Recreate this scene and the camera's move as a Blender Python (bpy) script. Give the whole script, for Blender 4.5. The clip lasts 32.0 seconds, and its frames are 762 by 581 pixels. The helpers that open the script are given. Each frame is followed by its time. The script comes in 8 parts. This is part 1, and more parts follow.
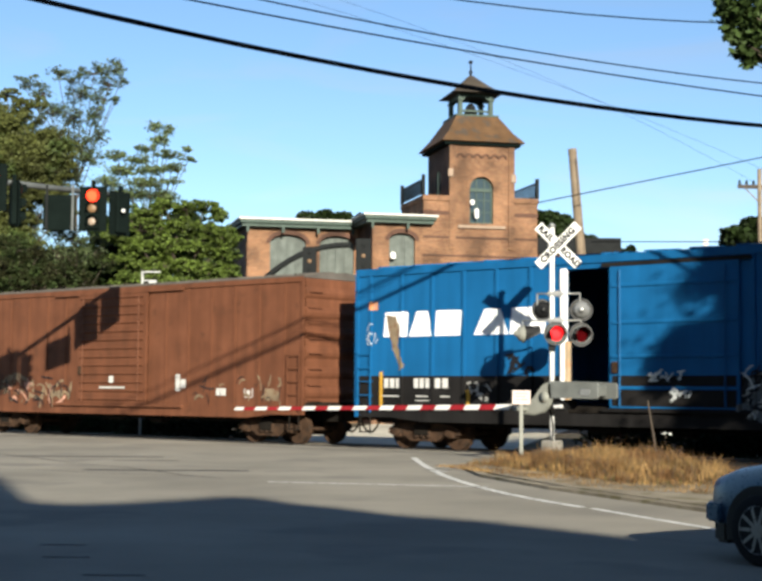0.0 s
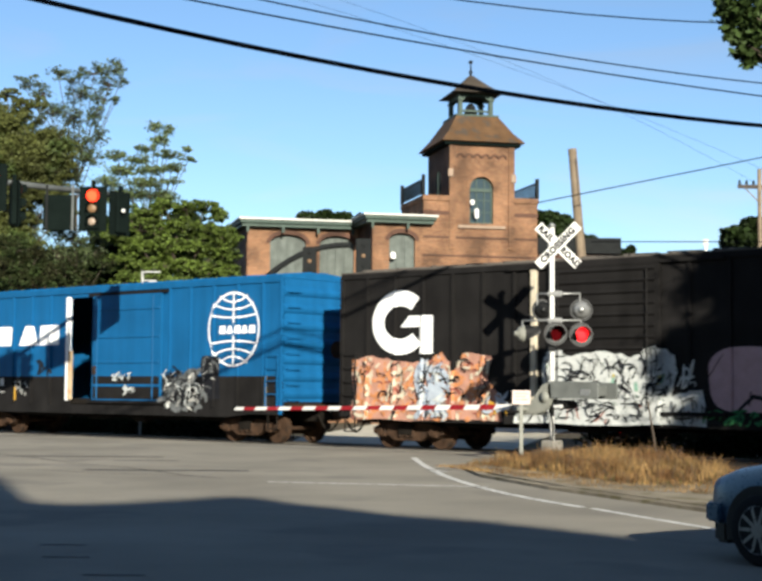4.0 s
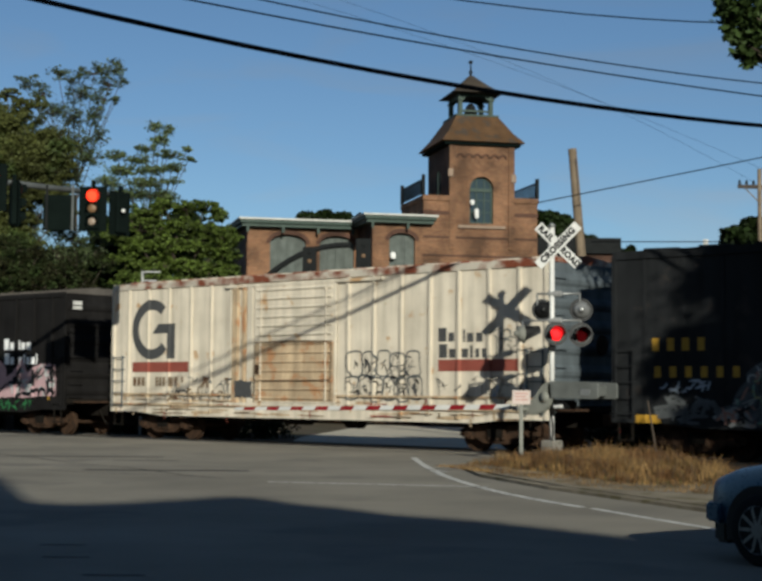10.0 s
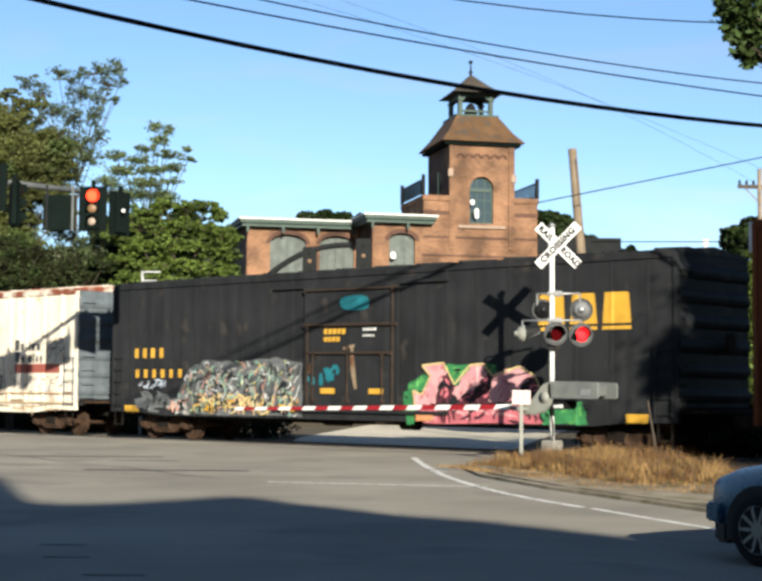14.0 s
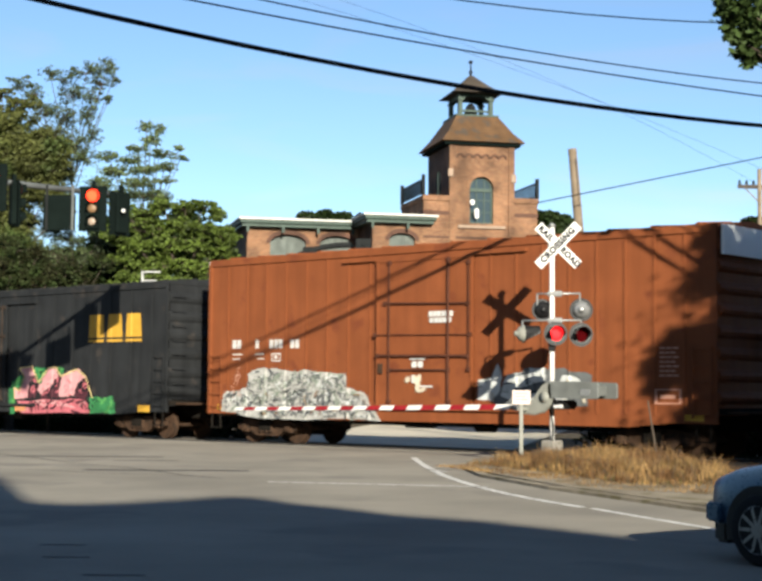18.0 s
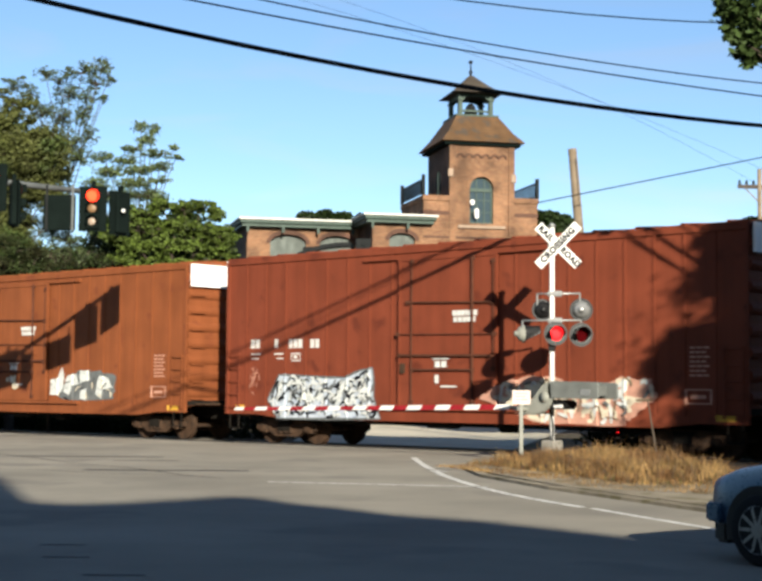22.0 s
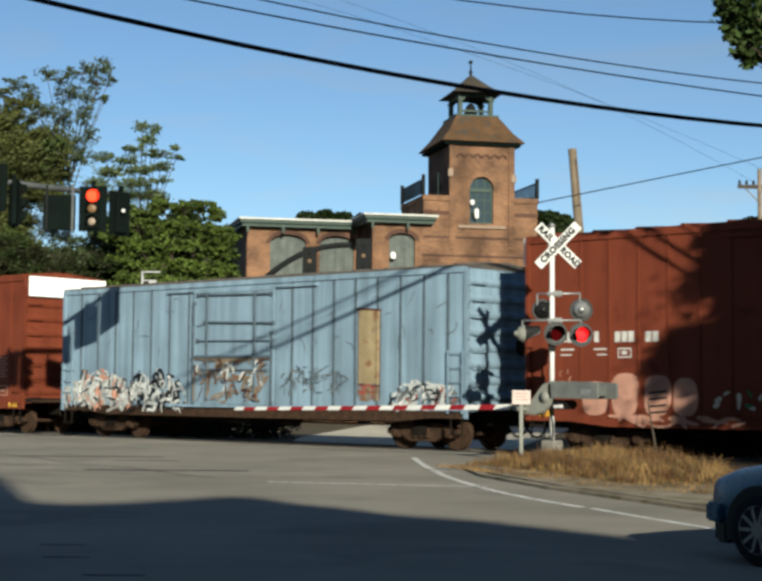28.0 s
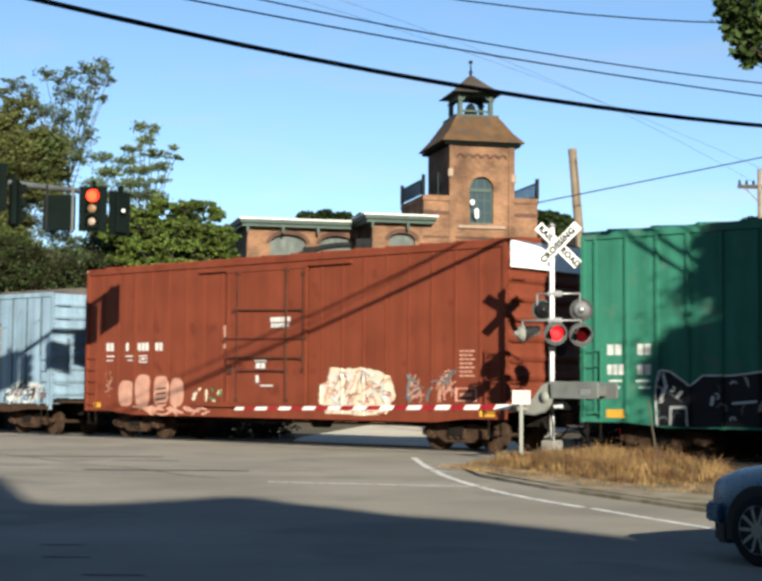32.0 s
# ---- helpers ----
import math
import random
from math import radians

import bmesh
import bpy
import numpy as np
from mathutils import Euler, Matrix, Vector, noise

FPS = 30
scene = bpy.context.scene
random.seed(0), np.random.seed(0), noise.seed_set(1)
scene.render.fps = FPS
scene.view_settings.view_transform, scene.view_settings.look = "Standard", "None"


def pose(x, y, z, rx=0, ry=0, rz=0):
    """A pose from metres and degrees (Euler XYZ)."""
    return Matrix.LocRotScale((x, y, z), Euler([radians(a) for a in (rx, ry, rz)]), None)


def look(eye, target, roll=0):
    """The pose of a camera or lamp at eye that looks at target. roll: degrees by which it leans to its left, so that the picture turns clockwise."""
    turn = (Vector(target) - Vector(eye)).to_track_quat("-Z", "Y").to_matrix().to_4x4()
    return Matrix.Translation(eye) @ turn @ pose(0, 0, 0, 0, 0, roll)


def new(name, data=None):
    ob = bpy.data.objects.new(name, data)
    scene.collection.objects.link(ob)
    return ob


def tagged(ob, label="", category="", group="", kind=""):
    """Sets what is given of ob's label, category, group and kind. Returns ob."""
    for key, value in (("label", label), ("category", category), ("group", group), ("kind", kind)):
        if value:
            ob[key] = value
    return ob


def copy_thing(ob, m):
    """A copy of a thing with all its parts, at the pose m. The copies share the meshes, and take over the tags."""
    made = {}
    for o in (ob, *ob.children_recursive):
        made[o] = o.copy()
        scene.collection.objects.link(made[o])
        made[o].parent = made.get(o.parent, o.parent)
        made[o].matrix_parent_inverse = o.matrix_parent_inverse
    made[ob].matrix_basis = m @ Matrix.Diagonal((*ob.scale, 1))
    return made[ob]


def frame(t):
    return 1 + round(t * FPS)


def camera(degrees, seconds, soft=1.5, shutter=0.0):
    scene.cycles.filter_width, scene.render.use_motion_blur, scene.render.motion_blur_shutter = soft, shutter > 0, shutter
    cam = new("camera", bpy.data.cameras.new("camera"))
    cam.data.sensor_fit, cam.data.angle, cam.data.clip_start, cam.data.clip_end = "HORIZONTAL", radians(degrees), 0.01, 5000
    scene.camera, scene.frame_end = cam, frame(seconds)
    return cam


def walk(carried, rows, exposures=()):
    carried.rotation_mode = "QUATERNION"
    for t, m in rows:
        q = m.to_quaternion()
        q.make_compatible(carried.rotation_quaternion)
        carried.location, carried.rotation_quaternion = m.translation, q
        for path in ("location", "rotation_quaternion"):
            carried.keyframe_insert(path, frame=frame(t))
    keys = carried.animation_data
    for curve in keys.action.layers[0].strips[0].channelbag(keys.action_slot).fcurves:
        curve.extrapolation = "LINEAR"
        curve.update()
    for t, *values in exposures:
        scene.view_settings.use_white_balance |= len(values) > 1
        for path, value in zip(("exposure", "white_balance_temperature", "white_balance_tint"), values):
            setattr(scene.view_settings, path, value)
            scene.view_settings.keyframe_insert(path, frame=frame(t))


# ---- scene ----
# World: x runs along the railway, y across it and away, z up from the rail heads.
cam = camera(28.104, 32.0, 3.2, 0.35)
EYE = Vector((0, 0, 1.448))
AIM = EYE + 50 * Vector((-0.66434, 0.74447, 0.06614))
VIEW = look(EYE, AIM, 0.447)
walk(cam, [(0, VIEW), (32, VIEW)], [(0, 1.60, 5840, 6), (1, 1.49, 5790, 6), (3, 1.47, 5790, 6), (6, 1.57, 5740, 6), (7, 1.53, 5720, 6), (8, 1.20, 5680, 4), (9, 0.67, 5600, 3), (10, 0.40, 5580, 3), (11, 0.41, 5580, 3), (12, 0.90, 5640, 5), (13, 1.39, 5740, 6), (14, 1.66, 5780, 7), (17, 1.65, 5850, 7), (20, 1.62, 5900, 7), (23, 1.62, 5920, 7), (24, 1.62, 5920, 7), (25, 1.30, 5790, 4), (27.5, 1.04, 5780, 2), (28, 1.02, 5780, 2), (29, 1.09, 5780, 2), (30, 1.48, 5800, 4), (32, 1.60, 5820, 6)])

# ---- light: low evening sun behind the eye, clear sky ----
SUN_AZ, SUN_EL = 126.5, 17.5
sun_way = Vector((math.sin(radians(SUN_AZ)) * math.cos(radians(SUN_EL)), math.cos(radians(SUN_AZ)) * math.cos(radians(SUN_EL)), math.sin(radians(SUN_EL))))
world = bpy.data.worlds.new("world")
scene.world = world
world.use_nodes = True
wn = world.node_tree.nodes
sky = wn.new("ShaderNodeTexSky")
sky.sky_type, sky.sun_disc = "NISHITA", False
sky.sun_elevation, sky.sun_rotation = radians(SUN_EL), radians(SUN_AZ)
sky.altitude, sky.air_density, sky.dust_density, sky.ozone_density = 50, 0.78, 0.1, 1.5
wn["Background"].inputs["Strength"].default_value = 0.050
# faint high cirrus
wl = world.node_tree.links
cirrus_at, cirrus_map, cirrus, cirrus_fac = wn.new("ShaderNodeTexCoord"), wn.new("ShaderNodeMapping"), wn.new("ShaderNodeTexNoise"), wn.new("ShaderNodeMapRange")
grey, veil = wn.new("ShaderNodeRGBToBW"), wn.new("ShaderNodeMix")
cirrus_map.inputs["Scale"].default_value, cirrus_map.inputs["Rotation"].default_value = (3.0, 3.0, 14.0), (0.25, 0.1, 0.0)
cirrus.inputs["Scale"].default_value, cirrus.inputs["Detail"].default_value, cirrus.inputs["Distortion"].default_value = 1.6, 6, 0.8
for k, v in ((1, 0.48), (2, 0.80), (3, 0.0), (4, 0.45)):
    cirrus_fac.inputs[k].default_value = v
veil.data_type = "RGBA"
wl.new(cirrus_at.outputs["Generated"], cirrus_map.inputs[0])
wl.new(cirrus_map.outputs[0], cirrus.inputs["Vector"])
wl.new(cirrus.outputs[0], cirrus_fac.inputs[0])
wl.new(sky.outputs[0], grey.inputs[0])
wl.new(cirrus_fac.outputs[0], veil.inputs[0])
wl.new(sky.outputs[0], veil.inputs[6])
wl.new(grey.outputs[0], veil.inputs[7])
wl.new(veil.outputs[2], wn["Background"].inputs["Color"])
sun_data = bpy.data.lights.new("sun", "SUN")
sun_data.energy, sun_data.angle, sun_data.color = 5.0, radians(0.6), (1.0, 0.87, 0.68)
sun_lamp = new("sun", sun_data)
sun_lamp.matrix_basis = look(sun_way * 200, (0, 0, 0))


# ---- materials ----
def mat(name, color, rough=0.6, metal=0.0, spread=0.25, scale=3.0, bump=0.15, fine=30.0, second=None, amount=0.0, streak=0.0, spec=0.2, vary=0.0):
    """A surface with large blotches, fine grain, optional second colour in patches and upright streaks."""
    m = bpy.data.materials.new(name)
    m.use_nodes = True
    nt = m.node_tree
    N, L = nt.nodes, nt.links
    b = N["Principled BSDF"]
    b.inputs["Roughness"].default_value = rough
    b.inputs["Metallic"].default_value = metal
    b.inputs["Specular IOR Level"].default_value = spec
    tc = N.new("ShaderNodeTexCoord")
    def nz(sc, detail, stretch=None):
        n = N.new("ShaderNodeTexNoise")
        n.inputs["Scale"].default_value, n.inputs["Detail"].default_value = sc, detail
        if stretch:
            mp = N.new("ShaderNodeMapping")
            mp.inputs["Scale"].default_value = stretch
            L.new(tc.outputs["Object"], mp.inputs[0])
            L.new(mp.outputs[0], n.inputs["Vector"])
        else:
            L.new(tc.outputs["Object"], n.inputs["Vector"])
        return n.outputs[0]
    def mix(kind, fac, a, c):
        x = N.new("ShaderNodeMix")
        x.data_type, x.blend_type = "RGBA", kind
        for sock, val in ((0, fac), (6, a), (7, c)):
            if isinstance(val, (int, float)):
                x.inputs[sock].default_value = val
            elif isinstance(val, tuple):
                x.inputs[sock].default_value = (*val, 1)
            else:
                L.new(val, x.inputs[sock])
        return x.outputs[2]
    def ramp(src, lo, hi, a=0.0, c=1.0):
        r = N.new("ShaderNodeMapRange")
        r.inputs[1].default_value, r.inputs[2].default_value, r.inputs[3].default_value, r.inputs[4].default_value = lo, hi, a, c
        L.new(src, r.inputs[0])
        return r.outputs[0]
    big, small = nz(scale, 4), nz(fine, 3)
    dark = tuple(c * (1 - spread) for c in color)
    light = tuple(min(1, c * (1 + spread * 0.6)) for c in color)
    col = mix("MIX", ramp(big, 0.3, 0.7), dark, light)
    col = mix("MULTIPLY", 0.5 * spread + 0.1, col, ramp(small, 0.2, 0.8, 0.5, 1.2))
    if streak:
        s = nz(1.0, 4, (3.5, 3.5, 0.25))
        col = mix("MULTIPLY", streak, col, ramp(s, 0.35, 0.65, 0.45, 1.1))
    if second:
        s = nz(scale * 1.7, 6)
        col = mix("MIX", ramp(s, 0.62 - amount, 0.70 - amount * 0.6), col, second)
    if vary:
        oi = N.new("ShaderNodeObjectInfo")
        gi = N.new("ShaderNodeNewGeometry")
        ad = N.new("ShaderNodeMath")
        ad.operation = "ADD"
        L.new(oi.outputs["Random"], ad.inputs[0])
        L.new(gi.outputs["Random Per Island"], ad.inputs[1])
        col = mix("MULTIPLY", 1.0, col, ramp(ad.outputs[0], 0, 2, 1 - vary, 1 + vary))
    L.new(col, b.inputs["Base Color"])
    L.new(ramp(small, 0, 1, max(0, rough - 0.12), min(1, rough + 0.12)), b.inputs["Roughness"])
    if bump:
        bp = N.new("ShaderNodeBump")
        bp.inputs["Strength"].default_value, bp.inputs["Distance"].default_value = bump, 0.02
        L.new(small, bp.inputs["Height"])
        L.new(bp.outputs[0], b.inputs["Normal"])
    return m


def glow(name, color, power):
    m = bpy.data.materials.new(name)
    m.use_nodes = True
    b = m.node_tree.nodes["Principled BSDF"]
    b.inputs["Base Color"].default_value = (*color, 1)
    b.inputs["Emission Color"].default_value = (*color, 1)
    b.inputs["Emission Strength"].default_value = power
    b.inputs["Roughness"].default_value = 0.7
    b.inputs["Specular IOR Level"].default_value = 0.1
    return m


def brick_mat(name, c1, c2, mortar):
    m = mat(name, c1, 0.85, spread=0.5, scale=1.0, fine=6, bump=0.0)
    N, L = m.node_tree.nodes, m.node_tree.links
    b = N["Principled BSDF"]
    tc = N.new("ShaderNodeTexCoord")
    sep = N.new("ShaderNodeSeparateXYZ")
    L.new(tc.outputs["Object"], sep.inputs[0])
    add = N.new("ShaderNodeMath")
    L.new(sep.outputs[0], add.inputs[0])
    L.new(sep.outputs[1], add.inputs[1])
    com = N.new("ShaderNodeCombineXYZ")
    L.new(add.outputs[0], com.inputs[0])
    L.new(sep.outputs[2], com.inputs[1])
    br = N.new("ShaderNodeTexBrick")
    br.inputs["Scale"].default_value = 1.0
    br.inputs["Brick Width"].default_value, br.inputs["Row Height"].default_value = 0.21, 0.075
    br.inputs["Mortar Size"].default_value = 0.008
    br.inputs["Color1"].default_value, br.inputs["Color2"].default_value, br.inputs["Mortar"].default_value = (*c1, 1), (*c2, 1), (*mortar, 1)
    L.new(com.outputs[0], br.inputs["Vector"])
    old = b.inputs["Base Color"].links[0].from_socket
    x = N.new("ShaderNodeMix")
    x.data_type, x.blend_type = "RGBA", "MIX"
    x.inputs[0].default_value = 0.65
    L.new(old, x.inputs[6])
    L.new(br.outputs["Color"], x.inputs[7])
    st = N.new("ShaderNodeTexNoise")
    st.inputs["Scale"].default_value, st.inputs["Detail"].default_value = 0.5, 5
    L.new(tc.outputs["Object"], st.inputs["Vector"])
    y = N.new("ShaderNodeMix")
    y.data_type, y.blend_type = "RGBA", "MULTIPLY"
    y.inputs[0].default_value = 0.75
    mr = N.new("ShaderNodeMapRange")
    mr.inputs[1].default_value, mr.inputs[2].default_value, mr.inputs[3].default_value, mr.inputs[4].default_value = 0.36, 0.64, 0.35, 1.2
    L.new(st.outputs[0], mr.inputs[0])
    L.new(x.outputs[2], y.inputs[6])
    L.new(mr.outputs[0], y.inputs[7])
    L.new(y.outputs[2], b.inputs["Base Color"])
    bp = N.new("ShaderNodeBump")
    bp.inputs["Strength"].default_value, bp.inputs["Distance"].default_value = 0.5, 0.01
    L.new(br.outputs["Fac"], bp.inputs["Height"])
    bp.invert = True
    L.new(bp.outputs[0], b.inputs["Normal"])
    return m


def glass_mat(name, color, rough=0.08):
    m = bpy.data.materials.new(name)
    m.use_nodes = True
    b = m.node_tree.nodes["Principled BSDF"]
    b.inputs["Base Color"].default_value = (*color, 1)
    b.inputs["Roughness"].default_value = rough
    b.inputs["Specular IOR Level"].default_value = 0.8
    return m


M = dict(
    asphalt=mat("asphalt", (0.2477, 0.2246, 0.1824), 0.95, spread=0.22, scale=0.35, fine=45, bump=0.4, second=(0.1872, 0.1699, 0.1421), amount=0.06, spec=0.08),
    patch=mat("tar_patch", (0.05742, 0.05394, 0.04872), 0.8, fine=60),
    ground=mat("dirt", (0.08526, 0.06699, 0.04437), 0.95, spread=0.35, scale=0.5, fine=20, bump=0.5, second=(0.05394, 0.05742, 0.02262), amount=0.1),
    gravel=mat("gravel", (0.2479, 0.2132, 0.1566), 0.95, spread=0.35, scale=1.2, fine=40, bump=0.8, spec=0.05, second=(0.1305, 0.1131, 0.0609), amount=0.08),
    concrete=mat("concrete", (0.50, 0.45, 0.35), 0.9, spread=0.18, scale=1.0, fine=40),
    ballast=mat("ballast", (0.0435, 0.03654, 0.03132), 0.95, spread=0.4, scale=6, fine=25, bump=1.0, spec=0.1),
    roadpaint=mat("road_paint", (0.5952, 0.576, 0.528), 0.8, spread=0.2, scale=5, second=(0.192, 0.1824, 0.1632), amount=0.10),
    steel=mat("rail_steel", (0.1114, 0.09831, 0.08874), 0.45, 0.8, spread=0.3),
    galv=mat("galvanised_steel", (0.2349, 0.2349, 0.2262), 0.4, 0.5, spread=0.2, scale=6, spec=0.5),
    whitepaint=mat("white_paint", (0.522, 0.5133, 0.4872), 0.5, spread=0.10, scale=4),
    redpaint=mat("red_paint", (0.187, 0.0087, 0.01305), 0.45, spread=0.15),
    blackpaint=mat("black_paint", (0.00957, 0.00957, 0.00957), 0.5, spread=0.3),
    greypaint=mat("grey_paint", (0.1001, 0.1044, 0.09744), 0.6, spread=0.2, scale=4, streak=0.2),
    olive=mat("weathered_grey_paint", (0.1601, 0.1601, 0.1375), 0.6, spread=0.12, scale=4),
    signalgreen=mat("dark_green_paint", (0.00435, 0.00696, 0.00609), 0.9, spread=0.2, spec=0.02),
    brick=brick_mat("brick", (0.172, 0.086, 0.042), (0.080, 0.034, 0.019), (0.1914, 0.1392, 0.09135)),
    # darker brick for courses and hoods; on the flanks it paints in shade
    brick2=brick_mat("brick_dark_and_shade", (0.0696, 0.03306, 0.02088), (0.0522, 0.02436, 0.01566), (0.0957, 0.06525, 0.04785)),
    stone=mat("sandstone", (0.2001, 0.147, 0.107), 0.85, spread=0.15, scale=3),
    slate=mat("roof_shingle", (0.07395, 0.04089, 0.01827), 0.8, spread=0.35, scale=1.2, fine=14, bump=0.4, second=(0.0435, 0.03306, 0.02436), amount=0.10),
    green=mat("green_trim", (0.03306, 0.05046, 0.03915), 0.6, spread=0.2),
    armsteel=mat("dull_grey_steel", (0.085, 0.090, 0.088), 0.7, spread=0.2, scale=4, spec=0.1),
    iron=mat("dark_iron", (0.01044, 0.01131, 0.01131), 0.8, spread=0.2, spec=0.08),
    tin=mat("pale_metal_roof", (0.3915, 0.3828, 0.348), 0.6, spread=0.15),
    panel=mat("painted_window_boards", (0.078, 0.088, 0.078), 0.7, spread=0.25, scale=2.5, streak=0.4, fine=20),
    pane=glass_mat("window_glass", (0.087, 0.1087, 0.1087), 0.12),
    darkpane=glass_mat("dark_glass", (0.0174, 0.0261, 0.0261), 0.1),
    wood=mat("weathered_pole_wood", (0.175, 0.135, 0.092), 0.9, spread=0.3, scale=2, streak=0.5),
    bark=mat("bark", (0.05742, 0.04437, 0.03306), 0.95, spread=0.4, scale=4, bump=0.6),
    leaf=mat("leaf_green", (0.072, 0.102, 0.016), 0.6, spread=0.5, scale=0.9, bump=0, vary=0.85, spec=0.15),
    leaf2=mat("leaf_olive", (0.047, 0.052, 0.0135), 0.6, spread=0.5, scale=0.45, bump=0, vary=0.9, spec=0.15, second=(0.03132, 0.04524, 0.01131), amount=0.12),
    leaf4=mat("leaf_pale", (0.072, 0.096, 0.036), 0.55, spread=0.4, scale=0.8, bump=0, vary=0.85, spec=0.2),
    leaf5=mat("dry_bramble", (0.02262, 0.02262, 0.0087), 0.7, spread=0.5, scale=0.7, bump=0, vary=0.8, spec=0.08, second=(0.02436, 0.03654, 0.01044), amount=0.2),
    leaf6=mat("leaf_street_tree", (0.0261, 0.04176, 0.01044), 0.6, spread=0.45, scale=1.3, bump=0, vary=0.6, spec=0.1),
    # near-black: shade inside the foliage is put into the leaf colour
    leaf3=mat("leaf_dark_with_shade", (0.01044, 0.0174, 0.00435), 0.6, spread=0.4, scale=1.3, bump=0, vary=0.5, spec=0.08),
    straw=mat("dry_grass", (0.225, 0.142, 0.056), 0.9, spread=0.45, scale=1.2, bump=0, vary=0.8, spec=0.05, second=(0.092, 0.048, 0.020), amount=0.19),
    wire=mat("cable_black", (0.00087, 0.001218, 0.001914), 0.95, spread=0.1, spec=0.0),
    # silver car; the blue of shade and sky is mixed into this colour
    carpaint=mat("silver_paint_blue_shade", (0.058, 0.100, 0.150), 0.3, 0.3, spread=0.06, bump=0),
    tyre=mat("tyre_rubber", (0.00957, 0.00957, 0.01044), 0.85, spread=0.2),
    alloy=mat("alloy_rim", (0.2001, 0.2044, 0.2097), 0.3, 0.8, spread=0.08, bump=0),
    truck=mat("rusty_cast_steel", (0.04176, 0.02436, 0.01479), 0.9, spec=0.08, spread=0.4, scale=5, second=(0.02262, 0.01566, 0.01131), amount=0.1),
    under=mat("grimy_underframe", (0.0087, 0.00696, 0.00522), 0.95, spec=0.1, spread=0.4, scale=4),
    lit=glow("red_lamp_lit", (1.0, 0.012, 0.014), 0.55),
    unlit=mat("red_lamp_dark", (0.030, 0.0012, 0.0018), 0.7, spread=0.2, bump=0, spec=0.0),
    trafficred=glow("traffic_red", (1.0, 0.040, 0.010), 1.0),
    amber=mat("amber_lens", (0.1131, 0.06525, 0.03045), 0.4, bump=0),
    soil=mat("dark_verge_ground", (0.0261, 0.02175, 0.0174), 0.95, spread=0.4, scale=2, fine=30, bump=0.6, spec=0.05),
        board=mat("cream_notice", (0.4002, 0.3306, 0.2958), 0.6, spread=0.12, bump=0),
    slate2=mat("belfry_shingle", (0.0435, 0.0348, 0.0261), 0.8, spread=0.3, scale=1.5, fine=14, bump=0.4),
    footing=mat("stained_footing", (0.174, 0.161, 0.1392), 0.9, spread=0.25, scale=4, fine=40, second=(0.1044, 0.0957, 0.0783), amount=0.08),
    faded_red=mat("faded_red_print", (0.3132, 0.1531, 0.1392), 0.7, bump=0),
    palelens=mat("pale_lens", (0.2262, 0.174, 0.1305), 0.35, bump=0),
    house=mat("house_siding", (0.2227, 0.2097, 0.187), 0.8, spread=0.1),
)


# ---- mesh helpers ----
def box(bm, x0, x1, y0, y1, z0, z1):
    v = [bm.verts.new(p) for p in ((x0, y0, z0), (x1, y0, z0), (x1, y1, z0), (x0, y1, z0), (x0, y0, z1), (x1, y0, z1), (x1, y1, z1), (x0, y1, z1))]
    for f in ((0, 3, 2, 1), (4, 5, 6, 7), (0, 1, 5, 4), (1, 2, 6, 5), (2, 3, 7, 6), (3, 0, 4, 7)):
        bm.faces.new([v[i] for i in f])
    return v


def tube(bm, a, b, r0, r1=None, n=10, caps=True):
    """A tapered round bar from a to b."""
    a, b = Vector(a), Vector(b)
    r1 = r0 if r1 is None else r1
    w = (b - a).normalized()
    u = w.orthogonal().normalized()
    s = w.cross(u)
    rings = []
    for c, r in ((a, r0), (b, r1)):
        rings.append([bm.verts.new(c + r * (math.cos(2 * math.pi * i / n) * u + math.sin(2 * math.pi * i / n) * s)) for i in range(n)])
    for i in range(n):
        bm.faces.new((rings[0][i], rings[0][(i + 1) % n], rings[1][(i + 1) % n], rings[1][i]))
    if caps:
        bm.faces.new(rings[0][::-1])
        bm.faces.new(rings[1])


def lathe(bm, profile, axis_at, axis, n=20):
    """Turns (distance along the axis, radius) pairs round an axis."""
    a = Vector(axis).normalized()
    u = a.orthogonal().normalized()
    s = a.cross(u)
    o = Vector(axis_at)
    rings = [[bm.verts.new(o + a * d + r * (math.cos(2 * math.pi * i / n) * u + math.sin(2 * math.pi * i / n) * s)) for i in range(n)] for d, r in profile]
    for p, q in zip(rings, rings[1:]):
        for i in range(n):
            bm.faces.new((p[i], p[(i + 1) % n], q[(i + 1) % n], q[i]))
    bm.faces.new(rings[0][::-1])
    bm.faces.new(rings[-1])


def slab(bm, pts, y0, y1):
    """An outline of (x, z) points, thick from y0 to y1."""
    f = [bm.verts.new((x, y0, z)) for x, z in pts]
    b = [bm.verts.new((x, y1, z)) for x, z in pts]
    n = len(pts)
    bm.faces.new(f)
    bm.faces.new(b[::-1])
    for i in range(n):
        bm.faces.new((f[i], b[i], b[(i + 1) % n], f[(i + 1) % n]))


def plate(bm, pts, z0, z1):
    """An outline of (x, y) points, thick from z0 to z1."""
    f = [bm.verts.new((x, y, z0)) for x, y in pts]
    b = [bm.verts.new((x, y, z1)) for x, y in pts]
    n = len(pts)
    bm.faces.new(f[::-1])
    bm.faces.new(b)
    for i in range(n):
        bm.faces.new((f[i], f[(i + 1) % n], b[(i + 1) % n], b[i]))


